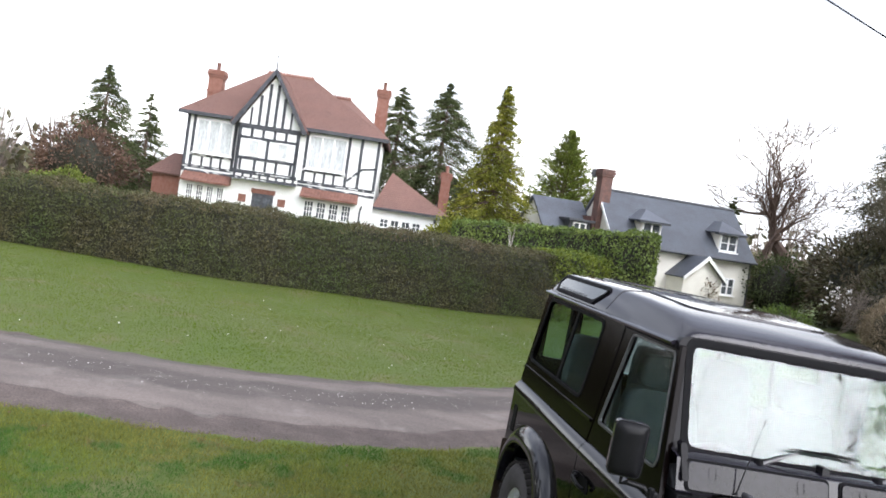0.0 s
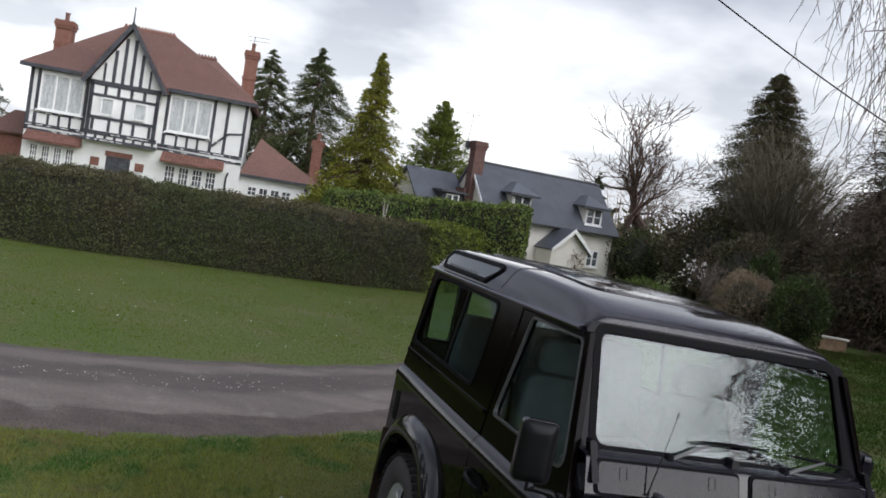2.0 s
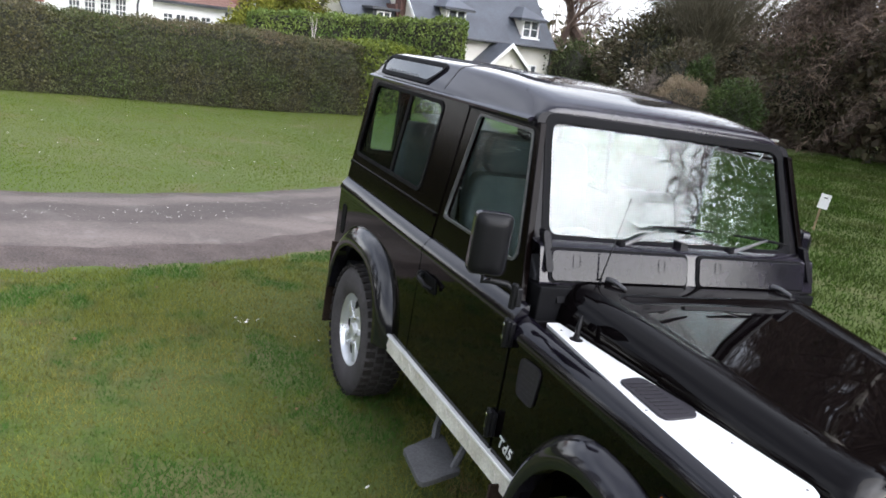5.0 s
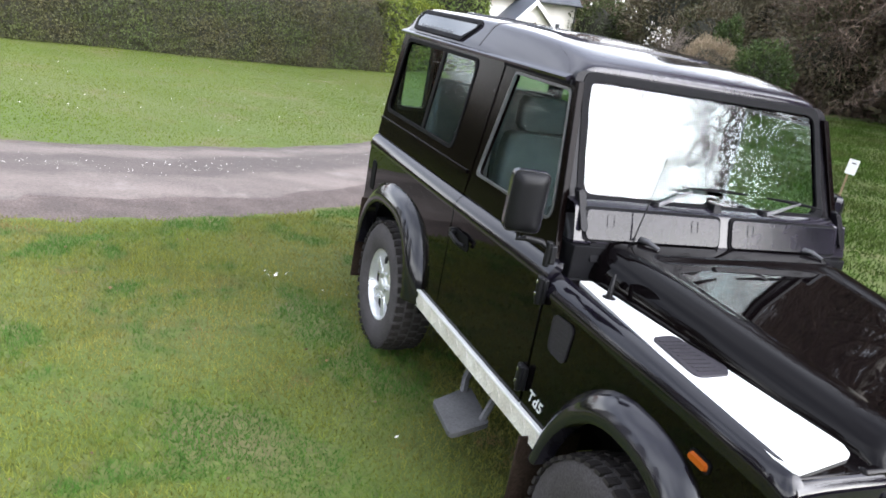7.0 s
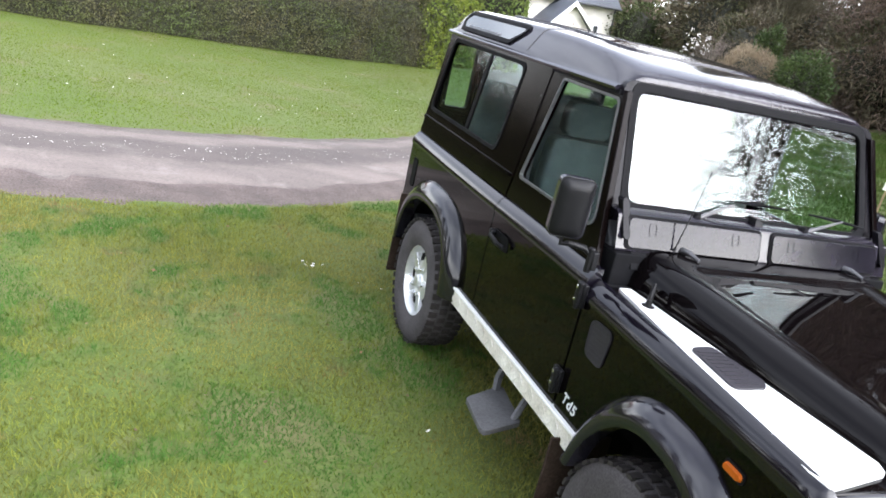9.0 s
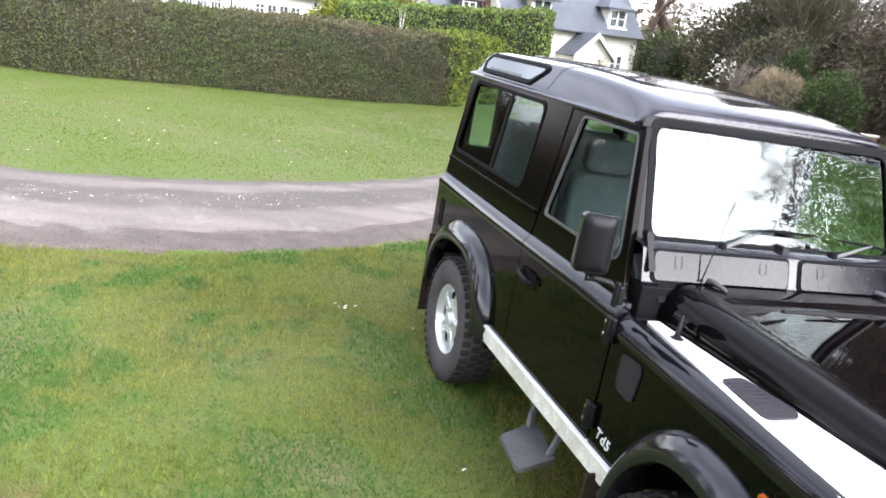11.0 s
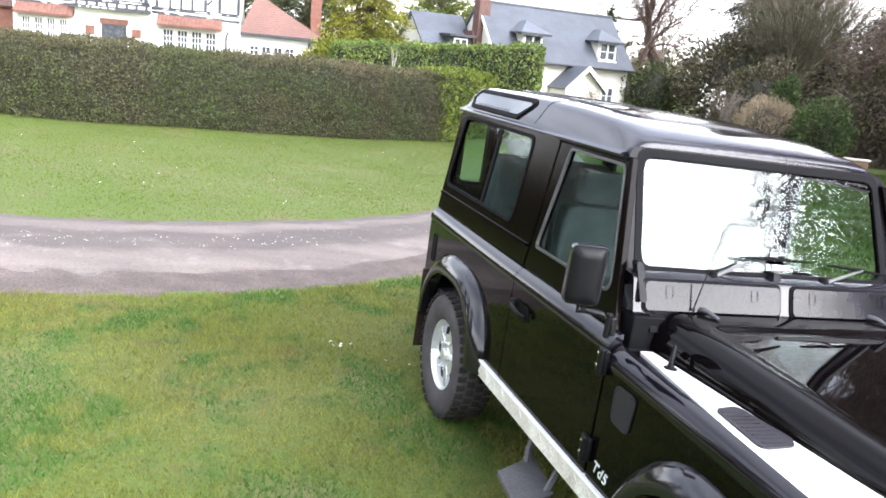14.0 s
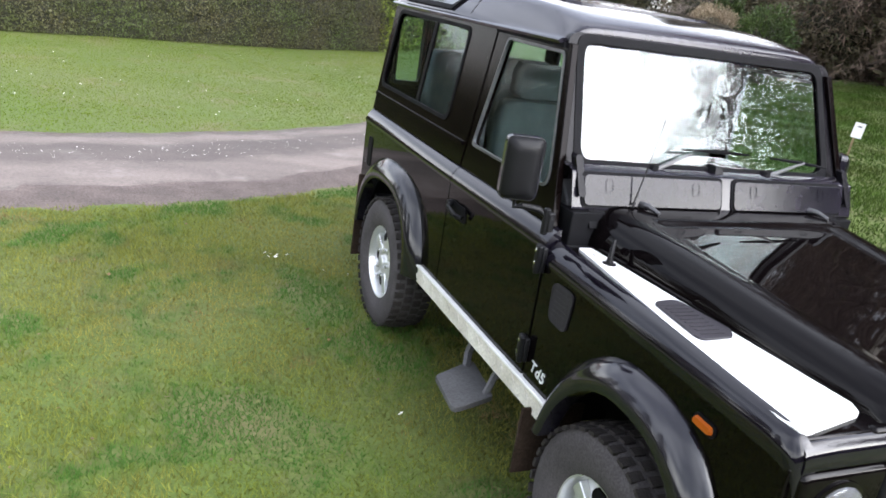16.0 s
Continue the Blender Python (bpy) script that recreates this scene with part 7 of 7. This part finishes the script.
def blades(name, n, x0, x1, y0, y1, tall, wide, material, label, seed, clump=0.5, fade=1.0, this_side=False):
    rng = np.random.default_rng(seed)
    x, y = rng.uniform(x0, x1, n), rng.uniform(y0, y1, n)
    keep = ~in_drive(x, y, rng.uniform(-0.02, 0.16, n))
    if this_side:
        a = smooth_line(NEAR, 260)
        keep &= y < np.interp(x, a[:, 0], a[:, 1])
    edge = np.minimum(np.minimum(x - x0, x1 - x), np.minimum(y - y0, y1 - y))
    keep &= rng.random(n) < np.clip(edge / fade, 0, 1) ** 1.5
    x, y = x[keep], y[keep]
    k = len(x)
    patch = 0.75 + 0.45 * np.sin(x * 2.1 + 1.3 * np.sin(y * 1.7)) * np.sin(y * 2.4 + np.sin(x * 1.1)) * clump
    h = tall * patch * rng.uniform(0.5, 1.3, k)
    z = height(x, y) - 0.004
    a = rng.random(k) * 2 * math.pi
    w = wide * rng.uniform(0.6, 1.3, k)
    side = np.stack([np.cos(a), np.sin(a), 0 * a], 1) * w[:, None] / 2
    foot = np.stack([x, y, z], 1)
    tip = foot + np.stack([rng.normal(size=k) * 0.55 * h, rng.normal(size=k) * 0.55 * h, h], 1)
    co = np.stack([foot - side, foot + side, tip], 1).reshape(-1, 3)
    tagged(mesh_of(name, co, 3, material), label, "grass", kind="stuff")


blades("grass", 620000, -6.6, 3.0, -2.6, 6.6, 0.046, 0.0070, BLADE, "short rough grass with yellowed patches", 91)
blades("grass", 470000, -14.0, 6.5, 5.6, 21.8, 0.024, 0.013, FARBLADE, "mown bright green lawn beyond the drive", 92, 0.25)
blades("grass", 360000, 0.9, 24.0, -0.5, 19.5, 0.085, 0.020, RANKBLADE, "longer grass with shade put into its green, running to the shrubs", 93, 0.9, 1.0, True)


def build_daisies():
    """Small white lawn flowers, each a ring of petals round a yellow eye, joined: too many and too small to pick apart."""
    rng = np.random.default_rng(95)
    pts = []
    for cx, cy, s, k in ((-1.37, 3.38, 0.055, 6), (-0.92, 3.03, 0.05, 2), (-2.4, 9.6, 1.6, 22), (0.4, 10.6, 1.8, 26), (-4.6, 9.3, 1.5, 16), (-2.0, 12.4, 2.4, 26), (2.0, 13.8, 2.0, 24), (-7.0, 10.8, 1.6, 12), (-3.5, 2.4, 1.6, 5), (7.5, 10.0, 2.5, 12)):
        for _ in range(k):
            pts.append((cx + rng.normal() * s, cy + rng.normal() * s * 0.7))
    pts = np.array(pts)
    pts = pts[~in_drive(pts[:, 0], pts[:, 1])]
    co = []
    for x, y in pts:
        z = float(height(x, y)) + rng.uniform(0.03, 0.055)
        r = rng.uniform(0.008, 0.013)
        lean = rng.normal(size=2) * 0.3
        for i in range(7):
            a, b = 2 * math.pi * i / 7, 2 * math.pi * (i + 0.8) / 7
            tri = [(0, 0), (r * math.cos(a), r * math.sin(a)), (r * math.cos(b), r * math.sin(b))]
            co += [(x + u, y + v, z + lean[0] * u + lean[1] * v) for u, v in tri]
    tagged(mesh_of("daisies", np.array(co), 3, PETAL), "scattered small white daisies in the grass", "flowers", kind="stuff")


build_daisies()


def scatter(name, n, area, size, material, label, category, seed, on_drive=False):
    """Loose bits lying flat on the ground."""
    rng = np.random.default_rng(seed)
    x, y = rng.uniform(area[0], area[1], n), rng.uniform(area[2], area[3], n)
    keep = in_drive(x, y, 0.2) if on_drive else ~in_drive(x, y)
    x, y = x[keep], y[keep]
    z = height(x, y) + (0.062 if on_drive else 0.045)
    c = np.stack([x, y, z], 1)
    k = len(c)
    along = np.stack([rng.normal(size=k), rng.normal(size=k), rng.normal(size=k) * 0.15], 1)
    lean = np.tile([0.0, 0.0, 1.0], (k, 1))
    along2 = np.cross(along, lean)
    tagged(cards(name, c, along2, size * rng.uniform(0.5, 1.3, k), 0.6, material, lean=lean), label, category, kind="stuff")


def build_petals():
    """Fallen blossom drifted along the middle of the drive."""
    rng = np.random.default_rng(97)
    a, b = smooth_line(NEAR, 260), smooth_line(FAR, 260)
    c = []
    for _ in range(760):
        i = int(np.clip(rng.normal(112, 26), 60, 170))
        t = float(np.clip(rng.normal(0.56, 0.055), 0.3, 0.95))
        p = a[i] * (1 - t) + b[i] * t + rng.normal(size=2) * 0.06
        c.append((p[0], p[1], float(height(*p)) + 0.024 + 0.03 * math.sin(math.pi * t) + 0.010))
    c = np.array(c)
    k = len(c)
    flat = np.stack([rng.normal(size=k), rng.normal(size=k), 0.1 * rng.normal(size=k)], 1)
    tagged(cards("petals", c, flat, 0.014 * rng.uniform(0.5, 1.7, k), 0.6, PETAL, lean=np.tile([0.0, 0.0, 3.0], (k, 1))), "pale fallen blossom petals lying on the drive", "petals", kind="stuff")


build_petals()
DEADLEAF = leafy("dead_leaf", (0.20, 0.13, 0.075), (0.12, 0.075, 0.04), patch=2.0, island=0.4, light=0.1)
scatter("fallen_leaves", 150, (-4.8, 0.5, 0.0, 6.0), 0.026, DEADLEAF, "a few curled brown leaves lying on the grass", "leaves", 98)


def build_sign():
    x, y = 9.1, 7.9
    z = float(height(x, y))
    t = thing("notice", "small white notice on a wooden stake in the lawn", "sign", Matrix.Translation((x, y, z)) @ Matrix.Rotation(radians(-42), 4, "Z"))
    part("stake", boxed((-0.016, -0.010, -0.1), (0.016, 0.010, 0.46), Matrix.Rotation(radians(4), 4, "Y")), WOOD, t, bevel=0.002)
    b = part("board", boxed((-0.085, -0.018, 0.40), (0.085, -0.010, 0.66), Matrix.Rotation(radians(7), 4, "Y")), JOINERY, t, "white board", bevel=0.002)
    part("notice_bar", boxed((-0.03, -0.021, 0.585), (0.035, -0.0185, 0.605), Matrix.Rotation(radians(7), 4, "Y")), BEAM, b)


build_sign()


def build_garden_wall():
    x, y = 17.9, 19.2
    t = thing("garden_wall", "low tan brick garden wall with pale coping", "wall", Matrix.Translation((x, y, float(height(x, y)))) @ Matrix.Rotation(radians(-30), 4, "Z"))
    part("wall", boxed((-1.1, -0.11, -0.1), (1.1, 0.11, 0.42)), TANBRICK, t, bevel=0.01)
    part("coping", boxed((-1.15, -0.15, 0.42), (1.15, 0.15, 0.49)), CREAM, t, "pale stone coping", bevel=0.012)


TANBRICK = surface("tan_brick", (0.40, 0.27, 0.17), 0.9, vary=0.25, scale=5, fine=30, bump=0.4, tint=(0.28, 0.18, 0.11))
build_garden_wall()


def build_cable():
    pts = []
    for i in range(57):
        x = i - 22.0
        pts.append((x, 14.2, 8.22 - 0.36 * (x - 9.0) + 0.006 * (x - 5.7) * (x - 13.2)))
    tagged(part("overhead_cable", tube(pts, 0.018, 6), TRIM, None), "thin black overhead cable crossing the sky", "cable")


build_cable()


def build_sapling():
    t = bare_tree("young_sapling", 2.75, 20.6, 2.6, "thin pale sapling standing at the hedge", 99, BIRCH, 2, 0.0, 0.2, 0.5, 2, 0.05, 0.03)


build_sapling()
